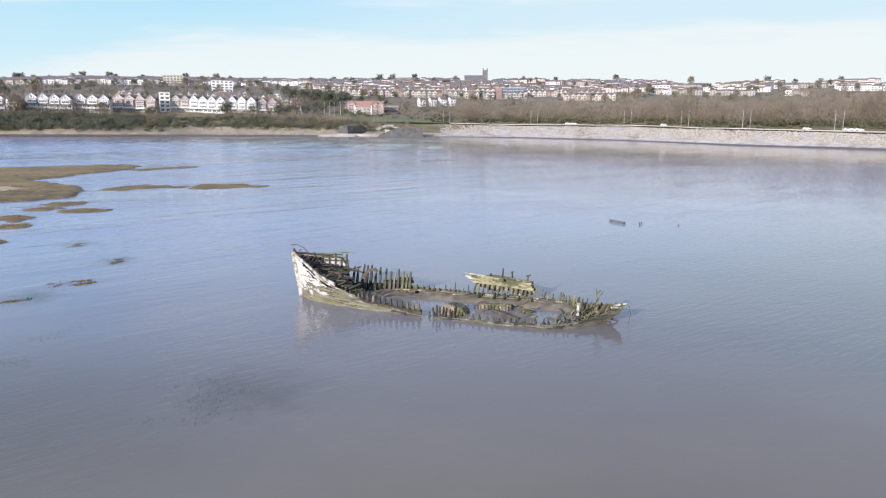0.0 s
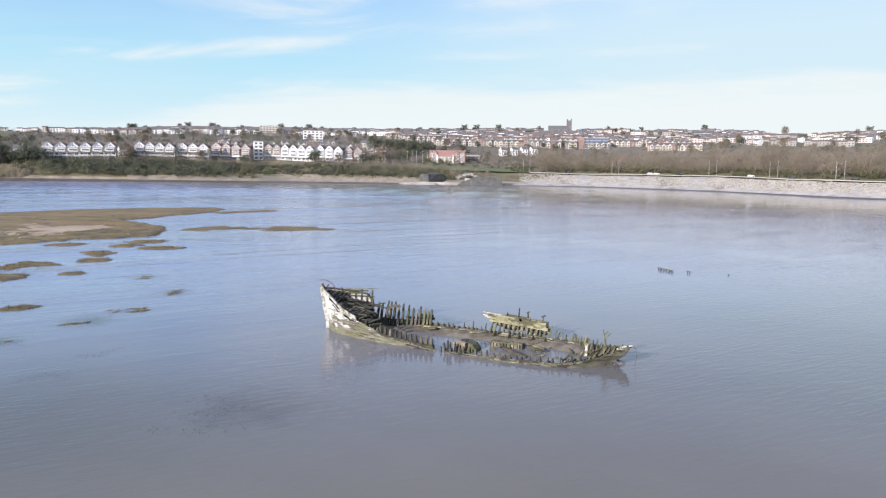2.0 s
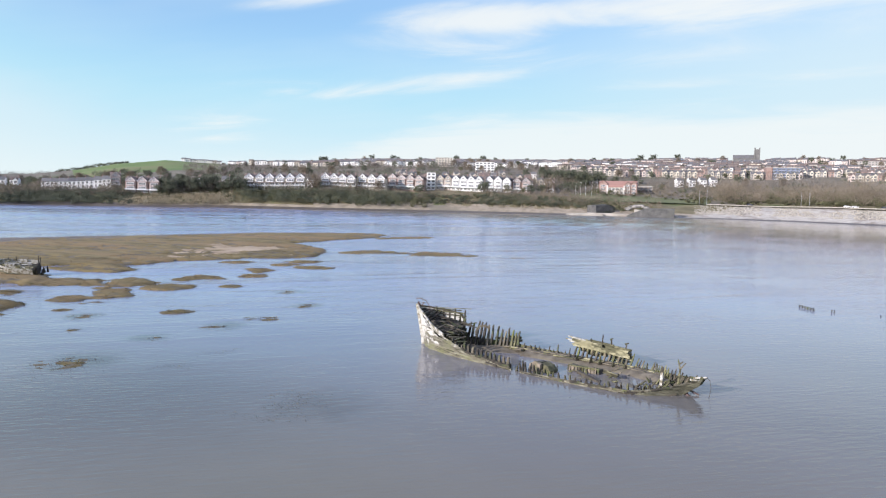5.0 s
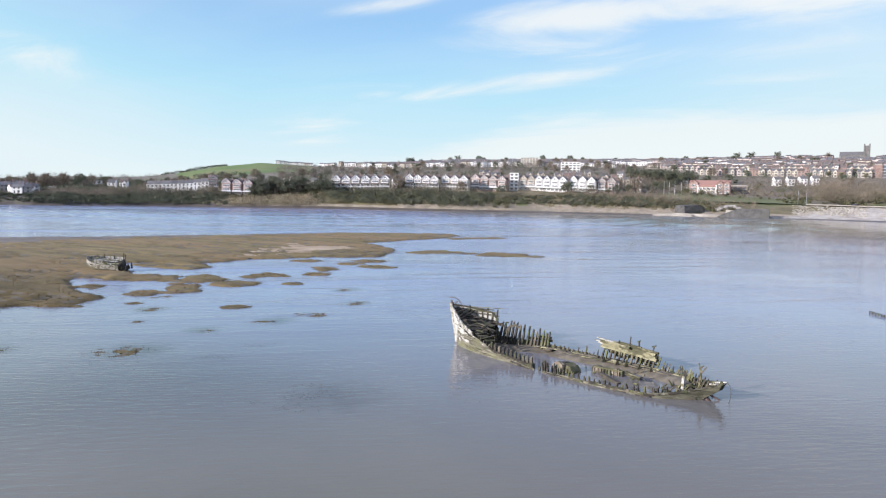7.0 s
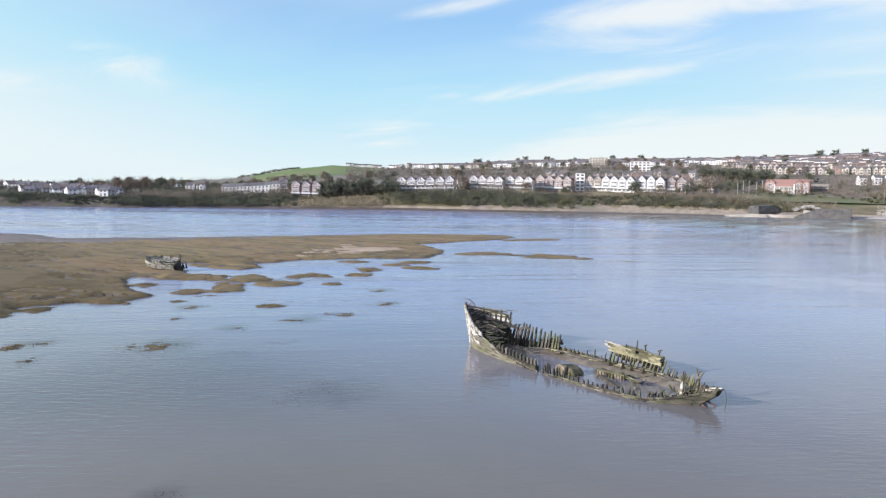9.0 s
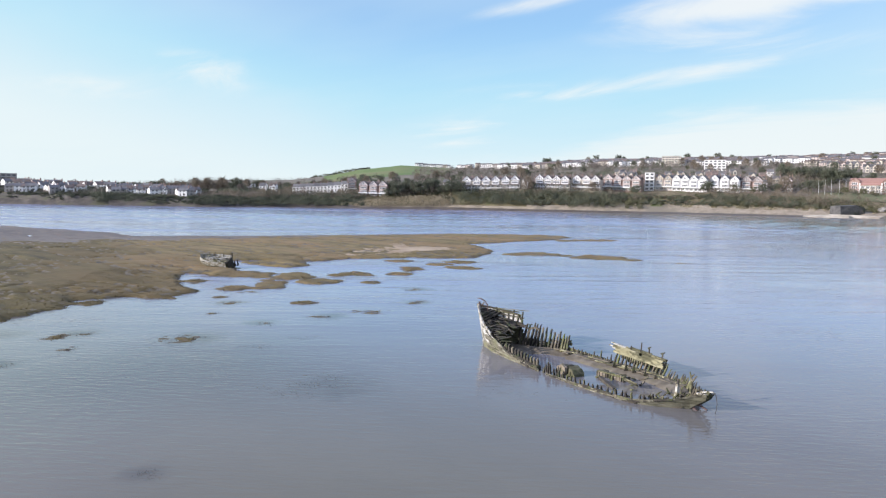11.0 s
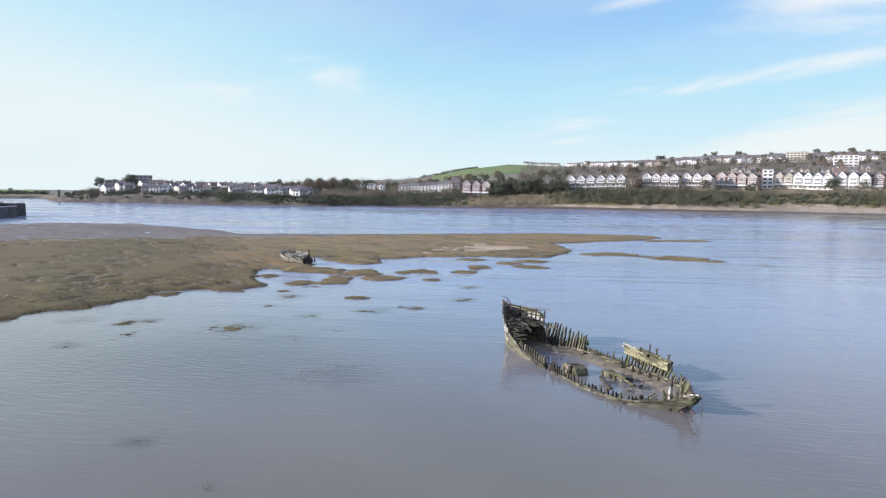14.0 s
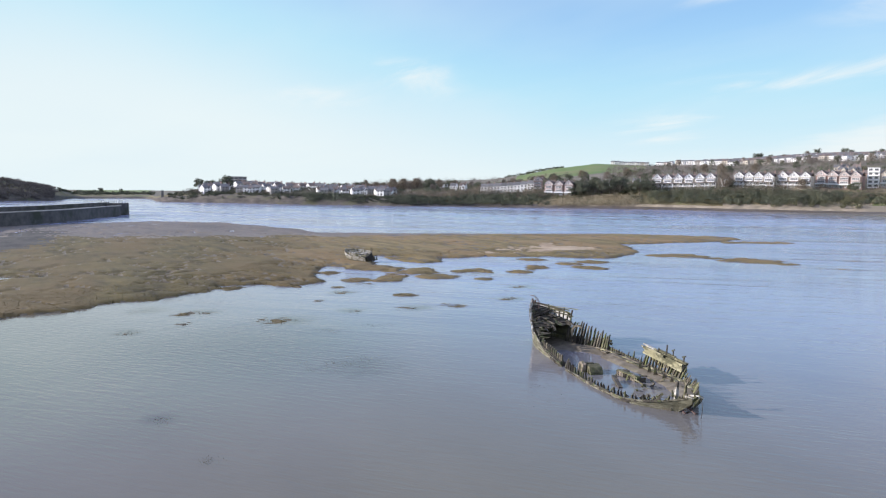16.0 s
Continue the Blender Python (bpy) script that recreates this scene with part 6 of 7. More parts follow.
def row(ob_list, a0, r0, a1, r1, count, pick=None, jitter=0.0, lift=0.0):
    """A terrace from one bearing and range to another, each house square to the row."""
    x0, y0 = at(a0, r0)
    x1, y1 = at(a1, r1)
    turn = math.degrees(math.atan2(y1 - y0, x1 - x0))
    for i in range(count):
        t = (i + 0.5) / count
        x, y = x0 + (x1 - x0) * t, y0 + (y1 - y0) * t
        a, r = math.degrees(math.atan2(OX - x, y - OY)), math.hypot(x - OX, y - OY)
        put(ob_list[pick[i % len(pick)] if pick else rng.randrange(len(ob_list))], a, r + rng.uniform(-jitter, jitter), lift, turn - a)


V = [villa("white-gabled seaside terrace house with roofed verandah", "cream_wall", "tile", "white_wall", "white_paint", 7.7, timbered=True),
     villa("white gabled terrace house with bays and balcony", "white_wall", "slate", "white_wall", "white_paint", 6.7, deep=False),
     villa("red brick gabled seaside house with tile roof", "brick_wall", "tile", "pink_wall", "white_paint", 7.8, deep=False, timbered=True),
     villa("cream gabled terrace house with brick bays", "pink_wall", "slate", "cream_wall", "brick_wall", 6.7, deep=False, timbered=True)]
C = [cottage("white rendered terraced house with slate roof", "white_wall", "slate"),
     cottage("cream terraced house with slate roof and bay", "cream_wall", "slate", bay=True),
     cottage("grey pebbledashed terraced house with slate roof", "grey_wall", "slate", bay=True),
     cottage("red brick terraced house with tile roof", "brick_wall", "tile"),
     cottage("white terraced house with brown tile roof and bay", "white_wall", "tile", bay=True),
     cottage("faded pink terraced house with tile roof and bay", "pink_wall", "tile", bay=True)]
FAR_WALLS, FAR_ROOFS = ["white_wall", "cream_wall", "pink_wall", "grey_wall"], ["slate", "tile", "slate", "tile"]
r3 = random.Random(77)
far_verts, far_faces, far_mats = [], [], []


def far_row(kind, a0, r0, a1, r1, count):
    """Houses too far off to tell apart singly: bodies, roofs and chimneys gathered into one mesh."""
    x0, y0 = at(a0, r0)
    x1, y1 = at(a1, r1)
    turn = math.atan2(y1 - y0, x1 - x0)
    for i in range(count):
        t = (i + 0.5) / count
        x, y = x0 + (x1 - x0) * t, y0 + (y1 - y0) * t
        a, r = math.degrees(math.atan2(OX - x, y - OY)), math.hypot(x - OX, y - OY)
        row_kind = kind if r3.random() < 0.86 else r3.randrange(4)
        r += r3.uniform(-2.5, 2.5)
        x, y = at(a, r)
        z, w, h, d = ground_z(a, r), 3.5, 5.7 + r3.uniform(-0.7, 0.9), 8.5
        m = Matrix.Translation((x, y, z)) @ Matrix.Rotation(turn, 4, "Z")

        def add(pts, faces, mat):
            k = len(far_verts)
            far_verts.extend(tuple(m @ Vector(p)) for p in pts)
            far_faces.extend(tuple(k + j for j in f) for f in faces)
            far_mats.extend([mat] * len(faces))

        add([(-w, 0, -4), (w, 0, -4), (w, d, -4), (-w, d, -4), (-w, 0, h), (w, 0, h), (w, d, h), (-w, d, h), (-w, d / 2, h + 1.7), (w, d / 2, h + 1.7)],
            [(0, 1, 5, 4), (1, 2, 6, 9, 5), (3, 0, 4, 8, 7), (2, 3, 7, 6)], row_kind)
        add([(-w, -0.4, h - 0.1), (w, -0.4, h - 0.1), (w, d / 2, h + 1.9), (-w, d / 2, h + 1.9), (w, d + 0.4, h - 0.1), (-w, d + 0.4, h - 0.1)], [(0, 1, 2, 3), (3, 2, 4, 5)], 4 + row_kind)
        add([(w - 0.7, 3.8, h), (w, 3.8, h), (w, 4.8, h), (w - 0.7, 4.8, h), (w - 0.7, 3.8, h + 2.3), (w, 3.8, h + 2.3), (w, 4.8, h + 2.3), (w - 0.7, 4.8, h + 2.3)], [(0, 1, 5, 4), (1, 2, 6, 5), (2, 3, 7, 6), (3, 0, 4, 7), (4, 5, 6, 7)], 8)
        for q in (-1.6, 1.6):
            for zz in (0.7, 3.2):
                add([(q - 0.7, -0.04, zz), (q + 0.7, -0.04, zz), (q + 0.7, -0.04, zz + 1.5), (q - 0.7, -0.04, zz + 1.5)], [(0, 1, 2, 3)], 9)


# seafront terraces
row(V, 41.76, 566, 36.98, 562, 6, [0], lift=1.6)
row(V, 35.69, 566, 32.95, 562, 4, [0], lift=1.6)
row(V, 32.7, 567, 30.46, 563, 3, [0], lift=1.6)
row(V, 30.2, 578, 27.3, 572, 4, [2], lift=1.0)
row(V, 26.2, 586, 22.36, 582, 6, [3, 3, 1, 1, 1, 1], lift=0.6)
row(V, 22.15, 588, 20.0, 584, 3, [1], lift=0.6)
row(V, 19.95, 588, 18.4, 590, 2, [2], lift=0.4)
row(V, 17.2, 606, 16.4, 606, 1, [2])
row(V, 50.4, 574, 47.95, 568, 3, [2], lift=0.6)
row(C, 55.8, 606, 51.3, 596, 8, [0], lift=2.2)
row(V, 51.25, 598, 50.7, 598, 1, [2])
row(C, 58.6, 640, 57.0, 636, 2, [0, 4], lift=1.0)
r4 = random.Random(91)
for i in range(34):
    a = r4.uniform(16.5, 29.5)
    r = r4.choice([622, 648, 690, 720]) + r4.uniform(-6, 6)
    put(C[r4.choice([0, 1, 2, 2, 3])], a, r, 0, r4.uniform(-12, 12))
for a in (45.2, 43.1, 36.4, 36.1, 30.7, 49.0):
    put(C[r4.choice([0, 3, 4])], a, 592 + r4.uniform(-5, 14), 0, r4.uniform(-8, 8))
put(flats("tall white apartment block at the end of the terrace", 7.4, 12, 5, "white_wall"), 26.65, 584)
put(flats("low white hotel building among trees", 22, 12, 2, "white_wall"), 59.3, 740)
put(flats("tall buff apartment block on the hillside", 24, 14, 4, "cream_wall"), 25.3, 965, 1)
put(flats("white stepped apartment block on the hillside", 22, 14, 4, "white_wall"), 22.0, 805, 0)
put(flats("white flat-roofed apartment block above the bare wood", 20, 12, 3, "white_wall"), -7.1, 905, -1)
put(flats("white flat-roofed apartment block above the bare wood", 26, 12, 3, "white_wall"), -12.6, 940, 0)
put(flats("low dark harbour building", 16, 10, 2, "brown_wall"), 9.3, 650)

# red-roofed lodge by the harbour
lodge = empty("harbour_lodge", "red brick harbour building with red tile roofs", "building")
body(lodge, 33, 13, 8.2, "brick_wall", 3, 3.4)
roof_ridge_x(lodge, 33, 13, 8.2, 3.4, M["red_tile"])
for gx, gw, gh, gy in ((-12.5, 7.0, 9.2, -1.6), (9.0, 5.6, 8.4, -2.2), (14.0, 5.6, 8.4, -2.2)):
    bm = bmesh.new()
    prism(bm, [(gx - gw / 2, -3), (gx + gw / 2, -3), (gx + gw / 2, gh), (gx, gh + 2.6), (gx - gw / 2, gh)], gy, 4)
    bmesh.ops.recalc_face_normals(bm, faces=bm.faces)
    part("front_gable", bm, M["brick_wall"], lodge)
    roof_ridge_y(lodge, gx, gw, gy - 0.5, 6.5, gh, 2.7, M["red_tile"], 0.4, "gable_roof")
    for z in (0.4, 3.4, 6.3):
        sash(lodge, gx, gy - 0.05, z, gw * 0.55, 2.0, 3)
bm = bmesh.new()
box(bm, -8.5, 5.5, -3.2, 1.0, -3, 6.0)
part("glazed_front", bm, M["cream_wall"], lodge, "cream rendered front with rows of windows")
for z in (0.2, 3.2):
    for x in (-6.8, -3.4, 0.0, 3.6):
        sash(lodge, x, -3.25, z, 2.7, 2.3, 3)
bm = bmesh.new()
prism(bm, [(-3.7, 5.9), (5.0, 10.6), (5.0, 10.9), (-3.7, 6.2)], -9.0, 6.0)
for v in bm.verts:
    v.co = Vector((v.co.y, v.co.x, v.co.z))
bmesh.ops.recalc_face_normals(bm, faces=bm.faces)
part("front_roof", bm, M["red_tile"], lodge)
for x in (-8.8, 5.9):
    bm = bmesh.new()
    box(bm, x - 0.5, x + 0.5, -3.3, 0.5, -3, 7.6)
    part("white_pier", bm, M["white_wall"], lodge)
put(lodge, 11.35, 632, 0, -6)

# the brick and blue flats on the slope
terrace_flats = flats("brick apartment block with blue-grey cladding", 26, 14, 4, "blue_wall")
bm = bmesh.new()
box(bm, -18.6, -13.02, -1.2, 14, -3, 12.2)
part("end_wall", bm, M["brick_wall"], terrace_flats, "red brick end wall")
put(terrace_flats, -1.0, 790, 0, 10)
for i, a in enumerate((6.5, 5.6, 4.8, 4.0)):
    put(C[0], a, 700 + 3 * i, 1.0, 20)

# church on the crest
church = empty("church", "grey stone church with a square tower on the hilltop", "church")
body(church, 33, 12, 6.4, "old_stone", 6, 5.2)
roof_ridge_x(church, 33, 12, 6.4, 5.2, M["slate"], 0.2)
bm = bmesh.new()
box(bm, 14, 20.5, 1, 8, -6, 20.0)
for x, y in ((14, 1), (20.5, 1), (14, 8), (20.5, 8)):
    box(bm, x - 0.8, x + 0.8, y - 0.8, y + 0.8, -6, 22.5)
part("tower", bm, M["old_stone"], church)
for i in range(5):
    window(None, church, -14 + i * 5.5, 1.6, 1.4, 3.6)
put(church, 1.75, 1150, 2)

# hillside terraces
r2 = random.Random(21)
for r, a0, a1, kinds, gap in ((790, 12.2, 0.8, [1, 2, 1, 2, 5], 0.05), (815, -2.0, -7.5, [1, 5, 2], 0.15), (850, 14.5, -7.0, [1, 2, 5, 2, 4], 0.12), (765, -5, -13, [5, 1], 0.55)):
    a = a0
    step = math.degrees(6.1 / r)
    while a > a1:
        if r2.random() < gap:
            a -= step * r2.randint(2, 5)
            continue
        run = r2.randint(5, 9)
        row([C[k] for k in kinds] + [C[3], C[2]], a, r + r2.uniform(-4, 4), a - step * run, r + r2.uniform(-4, 4), run, None, 1.6)
        a -= step * (run + 0.8)
for r, a0, a1, kinds, gap in ((890, 15, -10, [2, 3, 1], 0.2), (930, 16, -9, [1, 2, 3], 0.2), (965, 15, -11, [1, 2, 3], 0.2), (1000, 17, -12, [0, 2, 1], 0.2), (1035, 18, -22, [0, 1, 2, 3], 0.25), (1070, 18, -24, [1, 2, 3], 0.25),
                              (1105, 19, -26, [0, 2, 1], 0.3), (1145, 22, -28, [0, 1, 3, 2], 0.35), (1180, 22, -20, [3, 2], 0.4),
                              (985, 34, 27, [0], 0.45), (1015, 36, 22, [0, 0, 1], 0.2), (1045, 37.5, 20, [0, 0, 2], 0.2), (1075, 38, 20, [0, 1], 0.2), (1110, 39, 18, [0, 0, 1], 0.25), (1145, 39, 22, [0, 2], 0.35), (1175, 38, 22, [0], 0.5),
                              (940, -9, -27, [3, 1], 0.55), (890, -10, -24, [3, 2], 0.55), (985, -12, -28, [0], 0.35), (1030, -22, -29, [0], 0.3), (1240, 46.0, 40.5, [0], 0.2), (1062, 38.5, 19, [0], 0.1), (1095, 39.5, 19, [0], 0.08), (1130, 40, 19, [0, 0, 2], 0.1), (1165, 41, 20, [0], 0.15), (975, 29, 19, [0], 0.25)):
    a = a0
    step = math.degrees(7.1 / r)
    while a > a1:
        if r2.random() < gap:
            a -= step * r2.randint(3, 9)
            continue
        run = r2.randint(3, 9)
        far_row(r2.choice(kinds), a, r + r2.uniform(2, 11), a - step * run, r - r2.uniform(2, 11), run)
        a -= step * (run + r2.uniform(0.3, 1.6))
far_town = raw("distant_houses", far_verts, far_faces, [M[k] for k in FAR_WALLS + FAR_ROOFS] + [M["brick_wall"], M["glass"]], face_mats=far_mats)
tagged(far_town, "rows of small white and grey terraced houses climbing the hill", "houses", kind="stuff")
# white houses on the western headland
D = [cottage("white detached house on the headland with slate roof", "white_wall", "slate", 7.6, 4.4, True, False, 8, "house", "headland houses"),
     cottage("white detached house on the headland with brown roof", "white_wall", "tile", 7, 4.0, True, False, 8, "house", "headland houses"),
     cottage("grey house on the headland with slate roof", "grey_wall", "slate", 7.6, 4.4, True, False, 8, "house", "headland houses")]
for i in range(112):
    a = r2.uniform(63.0, 79.0)
    r0 = float(np.interp(a, LAND_A[:, 0], LAND_A[:, 1]))
    put(D[r2.choice([0, 0, 1, 1, 2])], a, r0 + r2.choice([26, 30, 40, 52, 66, 82, 100]) + r2.uniform(-5, 5), r2.uniform(0, 1.0), r2.uniform(-30, 30))
put(flats("grey flat-roofed apartment block above the headland", 22, 14, 3, "grey_wall"), 76.2, 770, 3)

# ---------------------------------------------------------------- harbour works on the far shore
quay = empty("stone_quay", "old stone quay with a dark weed-stained face at the water's edge", "quay", m=pose(*at(12.5, 520), 0, 0, 0, 12.5) @ Matrix.Diagonal((1, 1, 0.72, 1)))


def rough_prism(name, pts, y0, y1, mat, parent, turn=0.0, x=0.0, y=0.0, amp=0.4, label=""):
    bm = bmesh.new()
    prism(bm, pts, y0, y1)
    bmesh.ops.triangulate(bm, faces=bm.faces[:])
    bmesh.ops.subdivide_edges(bm, edges=bm.edges[:], cuts=3, use_grid_fill=True)
    for v in bm.verts:
        v.co += Vector([amp * noise.noise(v.co * 0.45 + Vector((i * 9, x, 0))) for i in range(3)])
        v.co = pose(x, y, 0, 0, 0, turn) @ v.co
    bmesh.ops.recalc_face_normals(bm, faces=bm.faces)
    return part(name, bm, mat, parent, label)


rough_prism("quay_face", [(-9.5, 1.5), (9.0, 1.5), (8.4, 9.4), (2.5, 11.6), (-9.5, 10.6)], 0, 10, M["dark_stone"], quay, 40, 1.5, 6, 0.4)
rough_prism("quay_wall", [(-26, -1), (1, -1), (0, 2.6), (-9, 3.0), (-14, 2.2), (-26, 1.4)], 0, 9, M["bank_stone"], quay, 4, -1, -3, 0.5, "pale stone quay edge")
rough_prism("quay_apron", [(-10, -1), (24, -1), (23, 1.8), (8, 2.4), (-10, 2.8)], 0, 7, M["bank_stone"], quay, 0, 2, 0, 0.5)
slip = empty("slipway", "grey concrete slipway wall running down to the water", "slipway", m=pose(*at(8.6, 514), 0, 0, 0, 6))
rough_prism("ramp_wall", [(-19, -1), (14, -1), (14, 6.6), (-6, 6.4), (-19, 0.8)], 0, 5, M["slip_concrete"], slip, 0, 0, 0, 0.12)
rough_prism("ramp", [(-14, -1), (20, -1), (13, 2.4), (-14, 5.4)], 0, 8, M["bank_stone"], slip, 0, 0, 5.2, 0.2)
stones = random.Random(17)
for i in range(12):
    c = Vector((-20 + 1.4 * i + stones.uniform(-0.6, 0.6), 7.0 + stones.uniform(0, 4), 4.6 + 0.5 * min(i, 6) - 0.4 * max(0, i - 7) + stones.uniform(0, 1.0)))
    bm = bmesh.new()
    bmesh.ops.create_icosphere(bm, subdivisions=2, radius=1.0)
    k = Vector((stones.uniform(1.0, 2.2), stones.uniform(1.0, 1.6), stones.uniform(0.8, 1.4)))
    for v in bm.verts:
        v.co = Vector((v.co.x * k.x, v.co.y * k.y, v.co.z * k.z)) * (1 + 0.35 * noise.noise(v.co * 1.4 + Vector((i * 5, 0, 0)))) + c
    part("boulder", bm, M["stone"], slip)

# long harbour mole reaching in from the west
mole = empty("harbour_mole", "long dark stone harbour mole with a parapet", "breakwater")
MOLE = [(-130, -75), (-185, -36), (-238, -4), (-268, 14), (-308, 29), (-338, 41)]


def mole_piece(name, inner, outer, z0, z1, mat, label=""):
    bm = bmesh.new()
    pts = []
    for i, (x, y) in enumerate(MOLE):
        a, b = Vector(MOLE[max(0, i - 1)]), Vector(MOLE[min(len(MOLE) - 1, i + 1)])
        d = (b - a).normalized()
        nrm = Vector((-d.y, d.x))      # towards the sea
        nrm = -nrm if nrm.x > 0 else nrm
        p = Vector((x, y))
        pts.append((p - nrm * inner, p - nrm * outer))
    rings = [[bm.verts.new((*q, z)) for q, z in ((i, z0), (i, z1), (o, z1), (o, z0))] for i, o in pts]
    for a, b in zip(rings[:-1], rings[1:]):
        for i in range(4):
            bm.faces.new((a[i], a[(i + 1) % 4], b[(i + 1) % 4], b[i]))
    bm.faces.new(rings[0][::-1]); bm.faces.new(rings[-1])
    bmesh.ops.recalc_face_normals(bm, faces=bm.faces)
    part(name, bm, mat, mole, label)


mole_piece("mole_body", 0, -9, -2, 4.6, M["dark_stone"])
mole_piece("parapet", -6.5, -9, 4.6, 6.3, M["dark_stone"])
mole_piece("kerb", 0.15, -0.8, 4.6, 4.95, M["concrete"], "paler coping stones")
bm = bmesh.new()
bmesh.ops.create_cone(bm, cap_ends=True, segments=20, radius1=6.6, radius2=6.3, depth=8.0, matrix=Matrix.Translation((-341, 37.5, 1.9)))
part("mole_head", bm, M["dark_stone"], mole)
for i in range(9):
    bm = bmesh.new()
    a = i * 0.7
    beam(bm, (-341 + 5.5 * math.cos(a), 37.5 + 5.5 * math.sin(a), 5.8), (-341 + 5.5 * math.cos(a), 37.5 + 5.5 * math.sin(a), 6.9), 0.2, 0.2)
    part("post", bm, M["steel"], mole)

# navigation pillar on the headland point
bm = bmesh.new()
box(bm, -1.1, 1.1, -1.1, 1.1, -3, 7.0); box(bm, -1.4, 1.4, -1.4, 1.4, 7.0, 7.5)
ob = mesh_object("beacon_pillar", bm, M["old_stone"])
ob.matrix_basis = pose(*at(81.75, 752), 4, 0, 0, 80)
tagged(ob, "dark square stone pillar on the headland point", "beacon")

# ---------------------------------------------------------------- the shore road: lamps, cars, flagpoles
bm = bmesh.new()
rings = []
for a in np.arange(-45, 12, 0.8):
    bank = float(np.interp(a, LAND_A[:, 0], LAND_A[:, 2]))
    r = float(np.interp(a, LAND_A[:, 0], LAND_A[:, 1])) + bank
    rings.append([bm.verts.new((*at(a, r + k), ground_z(a, r + 4) + 0.5)) for k in (-1, 8)])
for p, q in zip(rings[:-1], rings[1:]):
    bm.faces.new((p[0], p[1], q[1], q[0]))
road = mesh_object("road", bm, M["asphalt"])
tagged(road, "grey asphalt shore road above the shingle bank", "road", kind="structure")
bm = bmesh.new()
for p0, p1 in zip(np.arange(-45, 4, 0.8), np.arange(-44.2, 4.8, 0.8)):
    q = []
    for a in (p0, p1):
        r = float(np.interp(a, LAND_A[:, 0], LAND_A[:, 1])) + float(np.interp(a, LAND_A[:, 0], LAND_A[:, 2])) - 1.5
        q.append(Vector((*at(a, r), ground_z(a, r + 5) + 0.55)))
    beam(bm, q[0], q[1], 0.35, 0.6)
wall = mesh_object("roadside_wall", bm, M["rock"])
tagged(wall, "low pale rubble wall along the shore road", "wall", kind="structure")


def lamp():
    ob = empty("street_lamp", "tall slim galvanised street lamp beside the shore road", "street lamp", "street lamps")
    bm = bmesh.new()
    beam(bm, (0, 0, -1), (0, 0, 10.4), 0.2, 0.2, 0.13, 0.13)
    part("post", bm, M["steel"], ob)
    bm = bmesh.new()
    beam(bm, (0, 0, 10.4), (0, -1.4, 10.7), 0.12, 0.12)
    part("arm", bm, M["steel"], ob)
    bm = bmesh.new()
    box(bm, -0.2, 0.2, -2.2, -1.4, 10.6, 10.8)
    part("lamp_head", bm, M["concrete"], ob)
    return ob


def car(paint, label):
    ob = empty("car", label, "car", "cars on the shore road")
    bm = bmesh.new()
    prism(bm, [(-2.1, 0.3), (2.1, 0.3), (2.15, 0.85), (1.1, 1.0), (0.6, 1.5), (-1.3, 1.5), (-1.9, 0.95), (-2.15, 0.85)], -0.88, 0.88)
    bmesh.ops.recalc_face_normals(bm, faces=bm.faces)
    part("body", bm, paint, ob)
    for s in (-1, 1):
        bm = bmesh.new()
        prism(bm, [(-1.2, 1.02), (0.95, 1.02), (0.55, 1.42), (-1.15, 1.42)], s * 0.87, s * 0.9)
        bmesh.ops.recalc_face_normals(bm, faces=bm.faces)
        part("side_window", bm, M["glass"], ob)
        for x in (-1.3, 1.35):
            bm = bmesh.new()
            bmesh.ops.create_cone(bm, cap_ends=True, segments=12, radius1=0.32, radius2=0.32, depth=0.2, matrix=pose(x, s * 0.82, 0.32, 90))
            part("wheel", bm, M["rubber"], ob)
    return ob


def on_road(ob, a, k, lift=0.5, turn=0):
    r = float(np.interp(a, LAND_A[:, 0], LAND_A[:, 1])) + float(np.interp(a, LAND_A[:, 0], LAND_A[:, 2])) + k
    x, y = at(a, r)
    put_first = ob.get("placed")
    m = pose(x, y, ground_z(a, r) + lift, 0, 0, a + turn)
    if not put_first:
        ob["placed"] = 1
        ob.matrix_basis = m
        return ob
    return copy_thing(ob, m)


lamp_post = lamp()
for a in (4.6, -2.5, -9.8, -14.0, -18.3, -24.4, -30.5):
    on_road(lamp_post, a, 9.5, 0.3, 12)
    on_road(lamp_post, a + 0.55, 2.0, 0.3, 190)
white_car, dark_car = car(M["car_white"], "small white car on the shore road"), car(M["car_dark"], "small dark car on the shore road")
for a, c in ((-4.9, 0), (-5.4, 0), (-12.2, 0), (-15.0, 1), (-22.1, 0), (-24.7, 0), (-25.1, 0), (-25.4, 0), (-7.2, 1), (-19.0, 1), (1.5, 1)):
    on_road((white_car, dark_car)[c], a, 4.0, 0.62, 15)
pole = empty("flagpole", "slim white flagpole on the harbour lawn", "flagpole", "flagpoles")
bm = bmesh.new()
beam(bm, (0, 0, -1), (0, 0, 11), 0.18, 0.18, 0.1, 0.1)
part("pole", bm, M["white_paint"], pole)
bm = bmesh.new()
bmesh.ops.create_icosphere(bm, subdivisions=1, radius=0.18, matrix=Matrix.Translation((0, 0, 11.1)))
part("finial", bm, M["white_paint"], pole)
for i, a in enumerate((14.7, 14.3, 13.9, 13.4, 13.0)):
    put(pole, a, 598 + 3 * i)

# ---------------------------------------------------------------- trees and scrub


